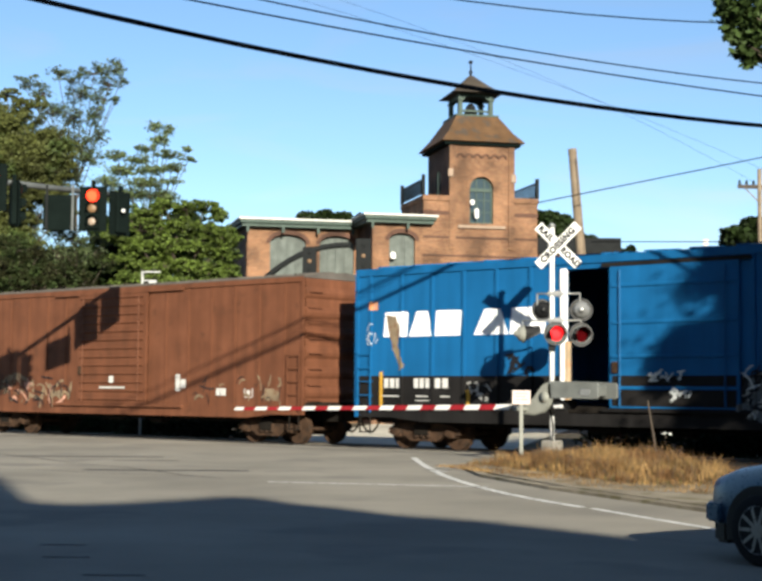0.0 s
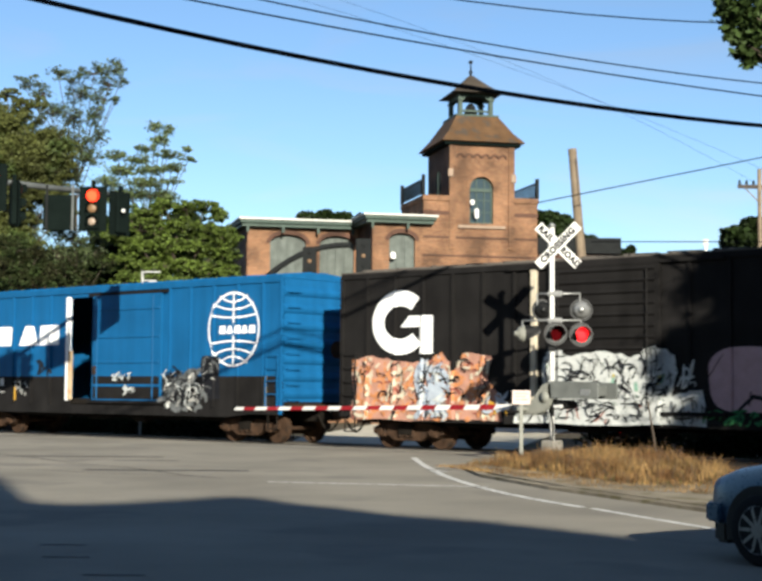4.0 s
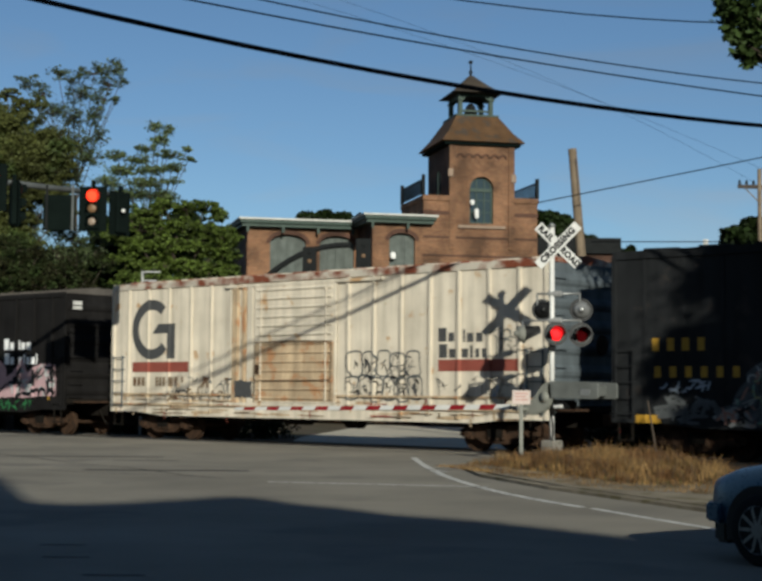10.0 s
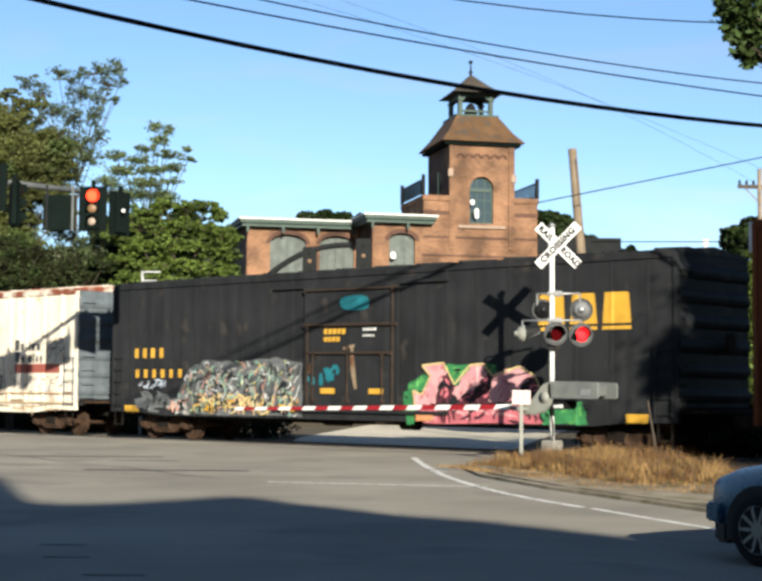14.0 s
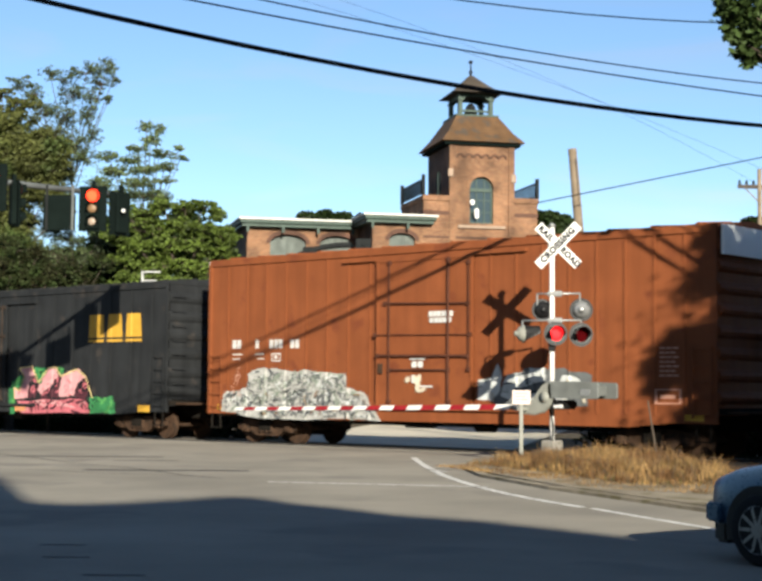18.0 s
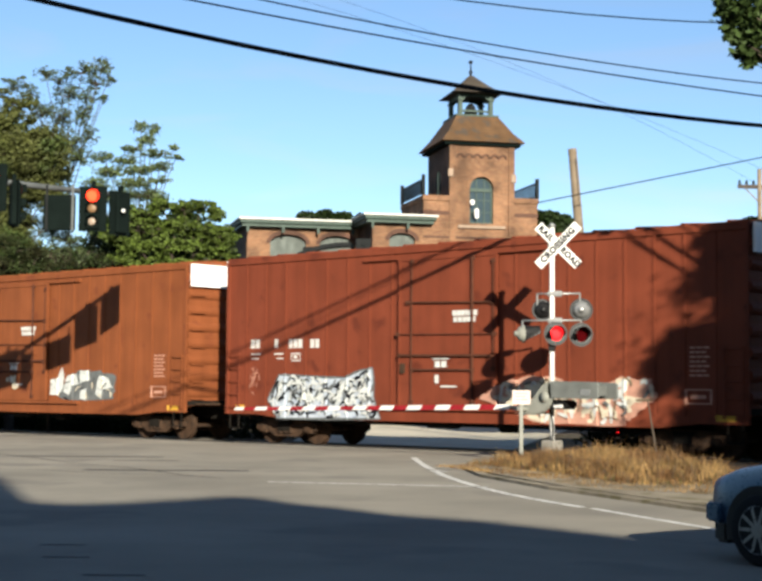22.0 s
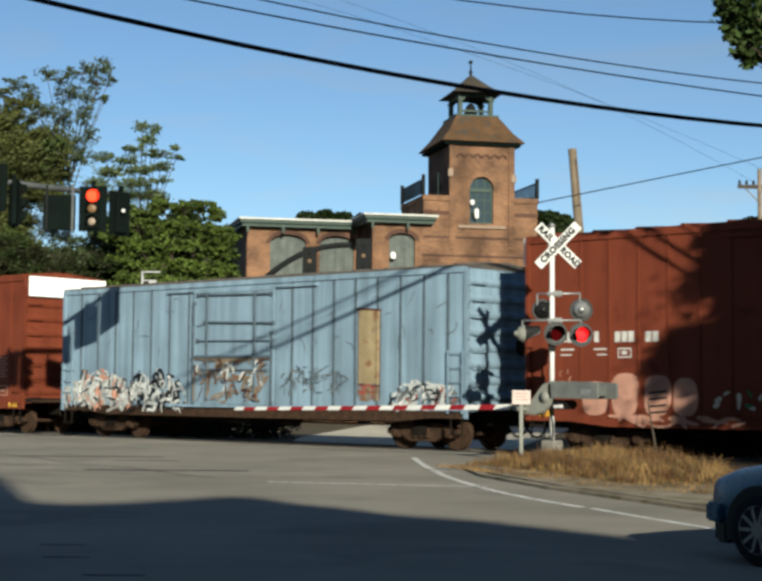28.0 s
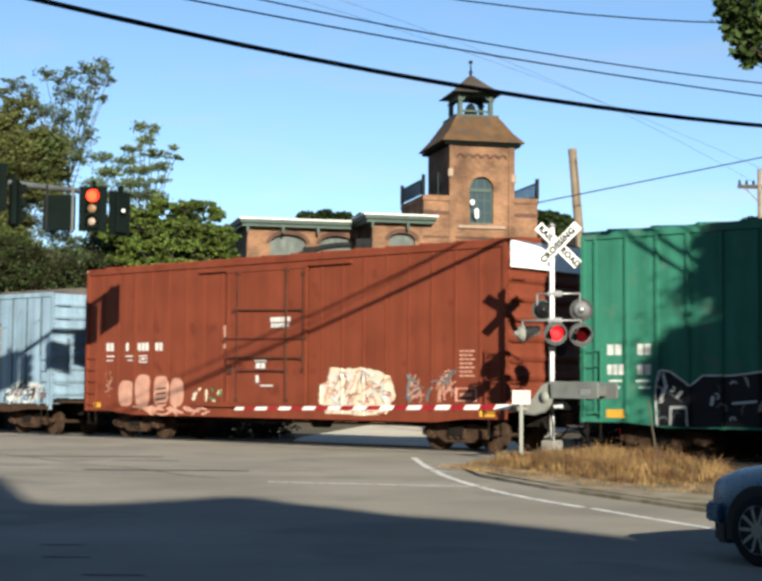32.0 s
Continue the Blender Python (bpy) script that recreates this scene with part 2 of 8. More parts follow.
def hose(bm, pts, r, n=6):
    """One bent round bar through the points."""
    rings = []
    for i, p in enumerate(pts):
        a, b = Vector(pts[max(0, i - 1)]), Vector(pts[min(len(pts) - 1, i + 1)])
        w = (b - a).normalized()
        u = w.cross(Vector((0.31, 0.87, 0.38))).normalized()
        s = w.cross(u)
        rings.append([bm.verts.new(Vector(p) + r * (math.cos(2 * math.pi * k / n) * u + math.sin(2 * math.pi * k / n) * s)) for k in range(n)])
    for p, q in zip(rings, rings[1:]):
        for k in range(n):
            bm.faces.new((p[k], p[(k + 1) % n], q[(k + 1) % n], q[k]))
    bm.faces.new(rings[0][::-1])
    bm.faces.new(rings[-1])


def mesh_of(bm, name, material, smooth=False):
    bmesh.ops.recalc_face_normals(bm, faces=bm.faces)
    me = bpy.data.meshes.new(name)
    bm.to_mesh(me)
    bm.free()
    me.materials.append(material)
    if smooth:
        me.polygons.foreach_set("use_smooth", [True] * len(me.polygons))
    return me


def bevel(bm, w, seg=1):
    bmesh.ops.bevel(bm, geom=list(bm.edges), offset=w, segments=seg, affect="EDGES", clamp_overlap=True)


def part(name, bm, material, parent, label="", smooth=False, at=None):
    """Links a bmesh, or a mesh already made, as one part under a thing or a part."""
    me = bm if isinstance(bm, bpy.types.Mesh) else mesh_of(bm, name, material, smooth)
    ob = new(name, me)
    ob.parent = parent
    if at is not None:
        ob.matrix_basis = at
    return tagged(ob, label) if label else ob


def thing(name, label, category, m=None, group="", kind=""):
    ob = new(name)
    ob.empty_display_size = 0.2
    if m is not None:
        ob.matrix_basis = m
    return tagged(ob, label, category, group, kind)


def solid(name, bm, material, label, category, m=None, group="", kind="", smooth=False):
    ob = new(name, mesh_of(bm, name, material, smooth))
    if m is not None:
        ob.matrix_basis = m
    return tagged(ob, label, category, group, kind)


# ---- ground, roads and track ----
def flat(name, pts, z0, z1, material, label, category):
    bm = bmesh.new()
    plate(bm, pts, z0, z1)
    return solid(name, bm, material, label, category, kind="structure")


bm = bmesh.new()
bmesh.ops.create_grid(bm, x_segments=40, y_segments=40, size=1500)
for v in bm.verts:
    v.co.z = -0.2
solid("ground", bm, M["ground"], "dry brown earth with patchy grass", "ground", kind="structure")

KERB = [(-20.9, 29.0), (-20.7, 27.2), (-19.9, 25.2), (-18.2, 22.7), (-16.2, 20.7), (-13.4, 18.8), (-10.4, 17.15), (-8.0, 15.8), (0.0, 11.2), (22.0, -1.4)]
flat("road", [(-75, 29.0)] + KERB + [(22, -14), (-75, -14)], -0.25, 0.0, M["asphalt"], "worn grey asphalt of the street junction", "road")
flat("far_road", [(-32.6, 32.2), (-24.5, 32.2), (-30.5, 42.0), (-40, 58), (-52, 58), (-38.2, 38.6)], -0.25, -0.19, M["concrete"], "pale sunlit concrete street beyond the tracks", "road")
flat("crossing_surface", [(-58, 29.006), (-20.9, 29.006), (-22.0, 32.19), (-58, 32.19)], -0.25, -0.045, M["asphalt"], "asphalt between and beside the rails", "road")
flat("ballast", [(-20.8, 28.4), (120, 28.4), (120, 34), (-20.8, 34)], -0.25, -0.17, M["ballast"], "dark stone ballast under the track", "ballast")
flat("ballast", [(-160, 28.4), (-58.2, 28.4), (-58.2, 34), (-160, 34)], -0.25, -0.17, M["ballast"], "dark stone ballast under the track", "ballast")
flat("verge", [(-20.55, 27.2), (-19.7, 25.25), (-18.0, 22.85), (-16.0, 20.87), (-13.25, 18.98), (-10.3, 17.35), (-7.9, 16.0), (0.1, 11.4), (22, -1.1), (30, 10), (30, 28.3), (-20.5, 28.3)], -0.25, 0.06, M["gravel"], "tan gravel verge beside the street", "verge")

# dark strip laid over the gravel behind the grass
flat("cinder_strip", [(-19.6, 26.3), (-16.5, 24.9), (-13.0, 23.4), (-6.0, 22.2), (30, 22.2), (30, 28.29), (-20.3, 28.29)], 0.0, 0.066, M["soil"], "dark ground under the grass beside the track", "soil")

# the low kerb along the verge
bm = bmesh.new()
for (ax, ay), (bx_, by_) in zip(KERB[1:-1], KERB[2:]):
    d = Vector((bx_ - ax, by_ - ay, 0)).normalized()
    n = Vector((-d.y, d.x, 0)) * 0.09
    o = Vector((0.06, 0.09, 0))
    pts = [(ax + o.x - n.x, ay + o.y - n.y), (bx_ + o.x - n.x, by_ + o.y - n.y), (bx_ + o.x + n.x, by_ + o.y + n.y), (ax + o.x + n.x, ay + o.y + n.y)]
    plate(bm, pts, -0.1, 0.045)
solid("kerb", bm, M["gravel"], "low worn kerb along the verge", "kerb", kind="structure")


def stripe(name, pts, w, label, z=0.005):
    bm = bmesh.new()
    last = None
    for i, p in enumerate(pts):
        a, b = Vector(pts[max(0, i - 1)]), Vector(pts[min(len(pts) - 1, i + 1)])
        d = (b - a).normalized()
        n = Vector((-d.y, d.x)) * w / 2
        cur = [bm.verts.new((p[0] + s * n.x, p[1] + s * n.y, z)) for s in (-1, 1)]
        if last:
            bm.faces.new((last[0], cur[0], cur[1], last[1]))
        last = cur
    return solid(name, bm, M["roadpaint"] if "white" in label else M["patch"], label, "road marking", kind="structure")


stripe("edge_line", [(-21.83, 25.59), (-20.8, 24.5), (-19.83, 23.49), (-18.75, 22.4), (-17.74, 21.41), (-16.85, 20.55), (-15.97, 19.76), (-14.42, 18.44), (-13.08, 17.45), (-12.0, 16.75), (-11.0, 16.2)], 0.14, "worn white line curving round the corner")
stripe("edge_line", [(-10.8, 16.12), (-9.5, 15.36), (-8.2, 14.62), (-4.0, 12.1)], 0.12, "worn white line along the street edge")
stripe("lane_line", [(-17.5, 16.95), (-16.0, 17.72), (-14.35, 18.55)], 0.15, "faded white line across the junction")
stripe("lane_line", [(-18.3, 21.9), (-17.6, 21.55)], 0.10, "short faded white mark")
stripe("lane_line", [(-46.0, 29.2), (-41.2, 28.2)], 0.14, "faded white line near the rails")
for cx, cy, l, w in ((-21.2, 18.0, 1.1, 0.16), (-26.6, 20.4, 1.2, 0.14), (-11.69, 8.69, 0.16, 0.03), (-10.83, 8.09, 0.15, 0.03), (-9.53, 7.58, 0.18, 0.035), (-24.39, 20.15, 0.5, 0.08), (-19.6, 25.46, 0.5, 0.05)):
    stripe("road_patch", [(cx - l, cy - l * 0.9), (cx - l * 0.3, cy - l * 0.4 + 0.02), (cx + l * 0.3, cy + l * 0.3), (cx + l, cy + l * 0.9)], w * 2, "dark tar patch in the asphalt", 0.004)
crack = [(-33 + 1.3 * i, 20.6 - 0.32 * i + 0.12 * math.sin(i * 1.7)) for i in range(12)]
stripe("road_crack", crack, 0.05, "dark tar seam in the asphalt", 0.003)
stripe("road_crack", [(-27.0 + 1.1 * i, 15.2 + 0.28 * i + 0.1 * math.sin(i * 2.1)) for i in range(8)], 0.045, "dark tar seam in the asphalt", 0.003)

# rails and sleepers
TRACK_Y = 30.55
for side in (-0.7175, 0.7175):
    bm = bmesh.new()
    slab(bm, [(-0.07, -0.17), (0.07, -0.17), (0.02, -0.14), (0.012, -0.05), (0.036, -0.035), (0.036, -0.004), (-0.036, -0.004), (-0.036, -0.035), (-0.012, -0.05), (-0.02, -0.14)], -160, 120)
    solid("rail", bm, M["steel"], "worn steel rail of the single track", "rail", pose(0, TRACK_Y + side, 0, 0, 0, -90), "rails", "structure")
bm = bmesh.new()
box(bm, -0.115, 0.115, -1.3, 1.3, -0.17, -0.03)
bevel(bm, 0.01)
tie = tagged(new("sleeper", mesh_of(bm, "sleeper", M["wood"])), "weathered wooden sleeper in the ballast", "sleeper", "sleepers")
tie.matrix_basis = pose(-20.3, TRACK_Y, -0.1)
for i in range(1, 60):
    copy_thing(tie, pose(-20.3 + 0.55 * i, TRACK_Y, -0.1))


# ---- the brick mill with its bell tower ----
mill = thing("mill_building", "red brick mill with arched windows and a bell tower", "building", pose(-49.325, 60.497, -0.2, 0, 0, 55) @ Matrix.Diagonal((0.974, 1.08, 1.0, 1.0)) @ pose(0.05, 0, 0))


def arch_pts(cx, w, zb, zt, rise, n=10):
    """The outline of an opening with a low arch, from bottom left round to bottom right."""
    pts = [(cx - w / 2, zb)]
    for i in range(n + 1):
        a = math.pi * (1 - i / n)
        pts.append((cx + w / 2 * math.cos(a), zt - rise + rise * math.sin(a)))
    pts.append((cx + w / 2, zb))
    return pts


def wall_with_arches(x0, x1, z0, z1, y, depth, openings):
    """A wall whose arched openings go through it; reveals of that depth."""
    bm = bmesh.new()
    def quad(*p):
        bm.faces.new([bm.verts.new(q) for q in p])
    xs = x0
    for cx, w, zb, zt, rise in sorted(openings):
        a, b = cx - w / 2, cx + w / 2
        quad((xs, y, z0), (a, y, z0), (a, y, z1), (xs, y, z1))
        quad((a, y, z0), (b, y, z0), (b, y, zb), (a, y, zb))
        pts = arch_pts(cx, w, zb, zt, rise)
        for (px_, pz), (qx, qz) in zip(pts[1:-1], pts[2:]):
            if abs(qx - px_) > 1e-6:
                quad((px_, y, pz), (qx, y, qz), (qx, y, z1), (px_, y, z1))
        for (px_, pz), (qx, qz) in zip(pts, pts[1:] + pts[:1]):
            quad((px_, y, pz), (px_, y + depth, pz), (qx, y + depth, qz), (qx, y, qz))
        xs = b
    quad((xs, y, z0), (x1, y, z0), (x1, y, z1), (xs, y, z1))
    bmesh.ops.remove_doubles(bm, verts=bm.verts, dist=0.001)
    # back of the wall, cut above the openings' backs
    quad((x0, y, z1), (x1, y, z1), (x1, y + depth, z1), (x0, y + depth, z1))
    return bm


def arched_window(cx, w, zb, zt, rise, y, cols, rows, parent, frame_mat, pane_mat):
    win = part("window", frame_ring(cx, w, zb, zt, rise, y), frame_mat, parent)
    pts = arch_pts(cx, w - 0.1, zb + 0.05, zt - 0.05, rise * 0.95)
    bm = bmesh.new()
    slab(bm, pts, y + 0.05, y + 0.07)
    part("pane", bm, pane_mat, win)
    for i in range(1, cols):
        x = cx - w / 2 + w * i / cols
        top = zt - rise + rise * math.sqrt(max(0, 1 - ((x - cx) / (w / 2)) ** 2)) - 0.03
        bm = bmesh.new()
        box(bm, x - 0.03, x + 0.03, y + 0.01, y + 0.05, zb, top)
        part("mullion", bm, frame_mat, win)
    for j in range(1, rows):
        z = zb + (zt - rise - zb) * j / (rows - 1)
        bm = bmesh.new()
        box(bm, cx - w / 2, cx + w / 2, y + 0.012, y + 0.048, z - 0.025, z + 0.025)
        part("glazing_bar", bm, frame_mat, win)
    return win


def frame_ring(cx, w, zb, zt, rise, y):
    bm = bmesh.new()
    a = arch_pts(cx, w, zb, zt, rise)
    b = arch_pts(cx, w - 0.16, zb + 0.08, zt - 0.08, rise * 0.94)
    fa = [bm.verts.new((x, y, z)) for x, z in a]
    fb = [bm.verts.new((x, y, z)) for x, z in b]
    ga = [bm.verts.new((x, y + 0.09, z)) for x, z in a]
    gb = [bm.verts.new((x, y + 0.09, z)) for x, z in b]
    n = len(a)
    for i in range(n):
        j = (i + 1) % n
        bm.faces.new((fa[i], fa[j], fb[j], fb[i]))
        bm.faces.new((fb[i], fb[j], gb[j], gb[i]))
        bm.faces.new((ga[j], ga[i], gb[i], gb[j]))
    return bm


def hood(cx, w, zt, rise, y, parent, material):
    """A course of headers over an arch, a little proud."""
    bm = bmesh.new()
    n = 12
    for i in range(n):
        q = []
        for k in (i, i + 1):
            a = math.pi * (1 - k / n)
            for r in (0.0, 0.22):
                q.append((cx + (w / 2 + r) * math.cos(a), zt - rise + (rise + r) * math.sin(a)))
        slab(bm, [q[0], q[2], q[3], q[1]], y - 0.05, y)
    bmesh.ops.remove_doubles(bm, verts=bm.verts, dist=0.001)
    part("arch_hood", bm, material, parent)


# left wing
LW = [(-8.10, 1.95, 6.3, 9.80, 0.46), (-5.42, 1.90, 6.3, 9.80, 0.46), (-7.93, 1.76, 1.6, 4.6, 0.42), (-5.38, 1.76, 1.6, 4.6, 0.42)]
upper = [o for o in LW if o[2] > 5]
lower = [o for o in LW if o[2] < 5]
wing = part("left_wing", wall_with_arches(-10.34, -4.25, 5.4, 10.3, 2.9, 0.35, upper), M["brick"], mill)
part("left_wing", wall_with_arches(-10.34, -4.25, 0, 5.4, 2.9, 0.35, lower), M["brick"], mill)
bm = bmesh.new()
box(bm, -10.34, -4.25, 3.6, 16, 0, 10.25)
box(bm, -10.34, -10.29, 2.9, 3.6, 0, 10.25)
# the wing's side shade is put into its darker brick
part("rear_wing", bm, M["brick2"], mill)
for o in LW:
    arched_window(*o, 3.1, 4, 1, mill, M["panel"], M["panel"])
    hood(o[0], o[1], o[3], o[4], 2.9, mill, M["brick2"])


def cornice(x0, x1, y0, y1, z, parent, sides=True):
    bm = bmesh.new()
    box(bm, x0, x1, y0, y1, z, z + 0.16)
    part("cornice", bm, M["green"], parent, "dull green wooden cornice")
    bm = bmesh.new()
    box(bm, x0 - 0.12, x1 + 0.12, y0 - 0.12, y1 + 0.12, z + 0.16, z + 0.34)
    bevel(bm, 0.03)
    part("cornice_board", bm, M["green"], parent)
    bm = bmesh.new()
    box(bm, x0 - 0.2, x1 + 0.2, y0 - 0.2, y1 + 0.2, z + 0.344, z + 0.44)
    part("roof_edge", bm, M["tin"], parent, "pale sheet metal roof edge")
    for i in range(int((x1 - x0) / 1.9) + 1):
        x = x0 + 0.3 + 1.9 * i
        bm = bmesh.new()
        box(bm, x - 0.07, x + 0.07, y0 - 0.04, y0 + 0.02, z - 0.30, z)
        part("bracket", bm, M["green"], parent)


cornice(-10.66, -4.75, 2.45, 16, 10.13, mill)
# second block, forward of the wing
B2 = [(-2.6, 1.38, 6.3, 9.74, 0.38), (-2.6, 1.30, 1.7, 4.6, 0.36)]
part("front_block", wall_with_arches(-4.23, -1.45, 5.4, 10.42, 0.0, 0.35, B2[:1]), M["brick"], mill)
part("front_block", wall_with_arches(-4.23, -1.45, 0, 5.4, 0.0, 0.35, B2[1:]), M["brick"], mill)
bm = bmesh.new()
box(bm, -4.23, -1.46, 0.6, 14, 0, 10.37)
box(bm, -4.23, -4.18, 0.0, 0.6, 0, 10.37)
# darker brick carries the shade of the block's side
part("front_block", bm, M["brick2"], mill)
for o in B2:
    arched_window(*o, 0.2, 3, 1, mill, M["panel"], M["panel"])
    hood(o[0], o[1], o[3], o[4], 0.0, mill, M["brick2"])
cornice(-4.6, -1.0, -0.42, 14, 10.2, mill)
# small hipped roof behind
bm = bmesh.new()
v = [bm.verts.new(p) for p in ((-4.3, 7.2, 10.6), (-1.3, 7.2, 10.6), (-1.3, 9.8, 10.6), (-4.3, 9.8, 10.6), (-2.8, 8.5, 11.85))]
for f in ((0, 1, 4), (1, 2, 4), (2, 3, 4), (3, 0, 4)):
    bm.faces.new([v[i] for i in f])
part("rear_roof", bm, M["iron"], mill)

# tower: stepped base, shaft, hipped roof, belfry
TW = (1.73, 1.30, 10.35, 12.80, 0.62)
part("tower_front", wall_with_arches(-0.05, 3.56, 9.0, 14.45, 0.0, 0.3, [TW]), M["brick"], mill)
part("tower_base", wall_with_arches(-1.45, 4.87, 0, 9.0, 0.0, 0.3, [(1.7, 1.6, 1.0, 4.2, 0.8)]), M["brick"], mill)
arched_window(1.7, 1.6, 1.0, 4.2, 0.8, 0.16, 3, 4, mill, M["green"], M["pane"])
bm = bmesh.new()
box(bm, -0.05, 3.56, 0.45, 3.9, 0, 14.45)
box(bm, -0.05, 0.0, 0.0, 0.45, 9.0, 14.45)
box(bm, 3.51, 3.56, 0.0, 0.45, 9.0, 14.45)
# the shaft's left flank is painted darker for its shade
part("tower_shaft", bm, M["brick2"], mill)
for x0, x1 in ((-1.45, -0.05), (3.56, 4.87)):
    bm = bmesh.new()
    box(bm, x0, x1, 0.003, 4.3, 9.0, 11.45)
    part("tower_shoulder", bm, M["brick"], mill)
    bm = bmesh.new()
    box(bm, x0 - 0.06, x1 + 0.06, -0.07, 4.36, 11.45, 11.75)
    bevel(bm, 0.04)
    part("shoulder_coping", bm, M["brick"], mill, "brick coping course")
    bm = bmesh.new()
    box(bm, x0 - 0.02, x1 + 0.02, -0.03, 4.33, 10.75, 10.95)
    part("string_course", bm, M["brick2"], mill)
bm = bmesh.new()
box(bm, -1.44, 4.86, 0.46, 4.3, 0, 9.0)
part("tower_core", bm, M["brick2"], mill)
arched_window(*TW, 0.16, 3, 4, mill, M["green"], M["darkpane"])
hood(TW[0], TW[1], TW[3], TW[4], 0.0, mill, M["brick"])
bm = bmesh.new()
box(bm, TW[0] - 0.6, TW[0] + 0.6, 0.13, 0.24, 12.02, 12.16)
part("transom", bm, M["green"], mill, "green wooden transom")
bm = bmesh.new()
box(bm, 0.42, 3.04, -0.12, 0.0, 10.08, 10.24)
bevel(bm, 0.02)
part("window_sill", bm, M["stone"], mill, "pale sandstone sill")
# narrow arched window in the shaft's left flank, a dark slab painting its recess
bm = bmesh.new()
pts = arch_pts(2.0, 0.9, 11.9, 13.3, 0.4)
slab(bm, pts, -0.02, 0.02)
flank = part("flank_window", bm, M["iron"], mill, "narrow arched window, recess shade put into its colour", at=pose(-0.06, 3.9, 0, 0, 0, -90))
bm = bmesh.new()
box(bm, 1.96, 2.04, -0.05, -0.02, 11.9, 13.25)
part("mullion", bm, M["green"], flank)
# a pale lamp and bits in the tower window
for x, z, r in ((1.18, 11.42, 0.14), (1.42, 10.72, 0.13), (-3.12, 8.55, 0.17)):
    bm = bmesh.new()
    box(bm, x - r * 0.8, x + r * 0.8, -0.22, -0.06, z - r, z + r * (3.0 if 10 < z < 11 else 1.0))
    bevel(bm, 0.05, 2)
    part("pale_lamp", bm, M["whitepaint"], mill)
for x, z in ((0.0, 12.95), (3.5, 12.75)):
    bm = bmesh.new()
    box(bm, x - 0.14, x + 0.14, -0.14, 0.0, z - 0.22, z + 0.2)
    bevel(bm, 0.03)
    part("stone_block", bm, M["stone"], mill, "pale stone block")
# corbel course of small round arches under the eave
for i in range(6):
    bm = bmesh.new()
    cx = 0.55 + i * 0.47
    for k in range(6):
        a0, a1 = math.pi * k / 6, math.pi * (k + 1) / 6
        q = [(cx + r * math.cos(a), 13.75 + r * math.sin(a)) for a, r in ((a0, 0.15), (a1, 0.15), (a1, 0.24), (a0, 0.24))]
        slab(bm, q, -0.05, 0.0)
    bmesh.ops.remove_doubles(bm, verts=bm.verts, dist=0.001)
    part("corbel_arch", bm, M["brick2"], mill)
for x0, x1 in ((-0.05, 0.28), (3.23, 3.56)):
    bm = bmesh.new()
    box(bm, x0, x1, -0.06, 0.0, 9.0, 14.4)
    part("pilaster", bm, M["brick"], mill)
for z in (8.6, 9.55):
    bm = bmesh.new()
    box(bm, -1.47, 4.89, -0.035, 0.0, z, z + 0.09)
    part("string_course", bm, M["brick2"], mill)


def ring_wall(cx, cy, h, z0, h2, z1, parent, name, material, label=""):
    bm = bmesh.new()
    a = [bm.verts.new((cx + sx * h, cy + sy * h, z0)) for sx, sy in ((-1, -1), (1, -1), (1, 1), (-1, 1))]
    m_ = [bm.verts.new((cx + sx * (h * 0.55 + h2 * 0.45), cy + sy * (h * 0.55 + h2 * 0.45), z0 + (z1 - z0) * 0.38)) for sx, sy in ((-1, -1), (1, -1), (1, 1), (-1, 1))]
    b = [bm.verts.new((cx + sx * h2, cy + sy * h2, z1)) for sx, sy in ((-1, -1), (1, -1), (1, 1), (-1, 1))]
    for lo, hi in ((a, m_), (m_, b)):
        for i in range(4):
            bm.faces.new((lo[i], lo[(i + 1) % 4], hi[(i + 1) % 4], hi[i]))
    bm.faces.new(a[::-1])
    bm.faces.new(b)
    return part(name, bm, material, parent, label)


TC = (1.755, 1.95)
bm = bmesh.new()
box(bm, TC[0] - 2.12, TC[0] + 2.12, TC[1] - 2.12, TC[1] + 2.12, 14.40, 14.58)
bevel(bm, 0.03)
part("eave_board", bm, M["signalgreen"], mill, "dark green eave board")
ring_wall(*TC, 2.30, 14.585, 1.18, 16.10, mill, "tower_roof", M["slate"], "rusty brown shingled hipped roof")
bm = bmesh.new()
box(bm, TC[0] - 1.2, TC[0] + 1.2, TC[1] - 1.2, TC[1] + 1.2, 16.10, 16.2)
part("belfry_floor", bm, M["green"], mill)
for sx, sy in ((-1, -1), (1, -1), (-1, 1), (1, 1)):
    bm = bmesh.new()
    x, y = TC[0] + sx * 0.86, TC[1] + sy * 0.80
    w = 0.11
    box(bm, x - w, x + w, y - w, y + w, 16.2, 17.35)
    box(bm, x - w * 1.5, x + w * 1.5, y - w * 1.5, y + w * 1.5, 17.0, 17.1)
    part("belfry_post", bm, M["green"], mill)
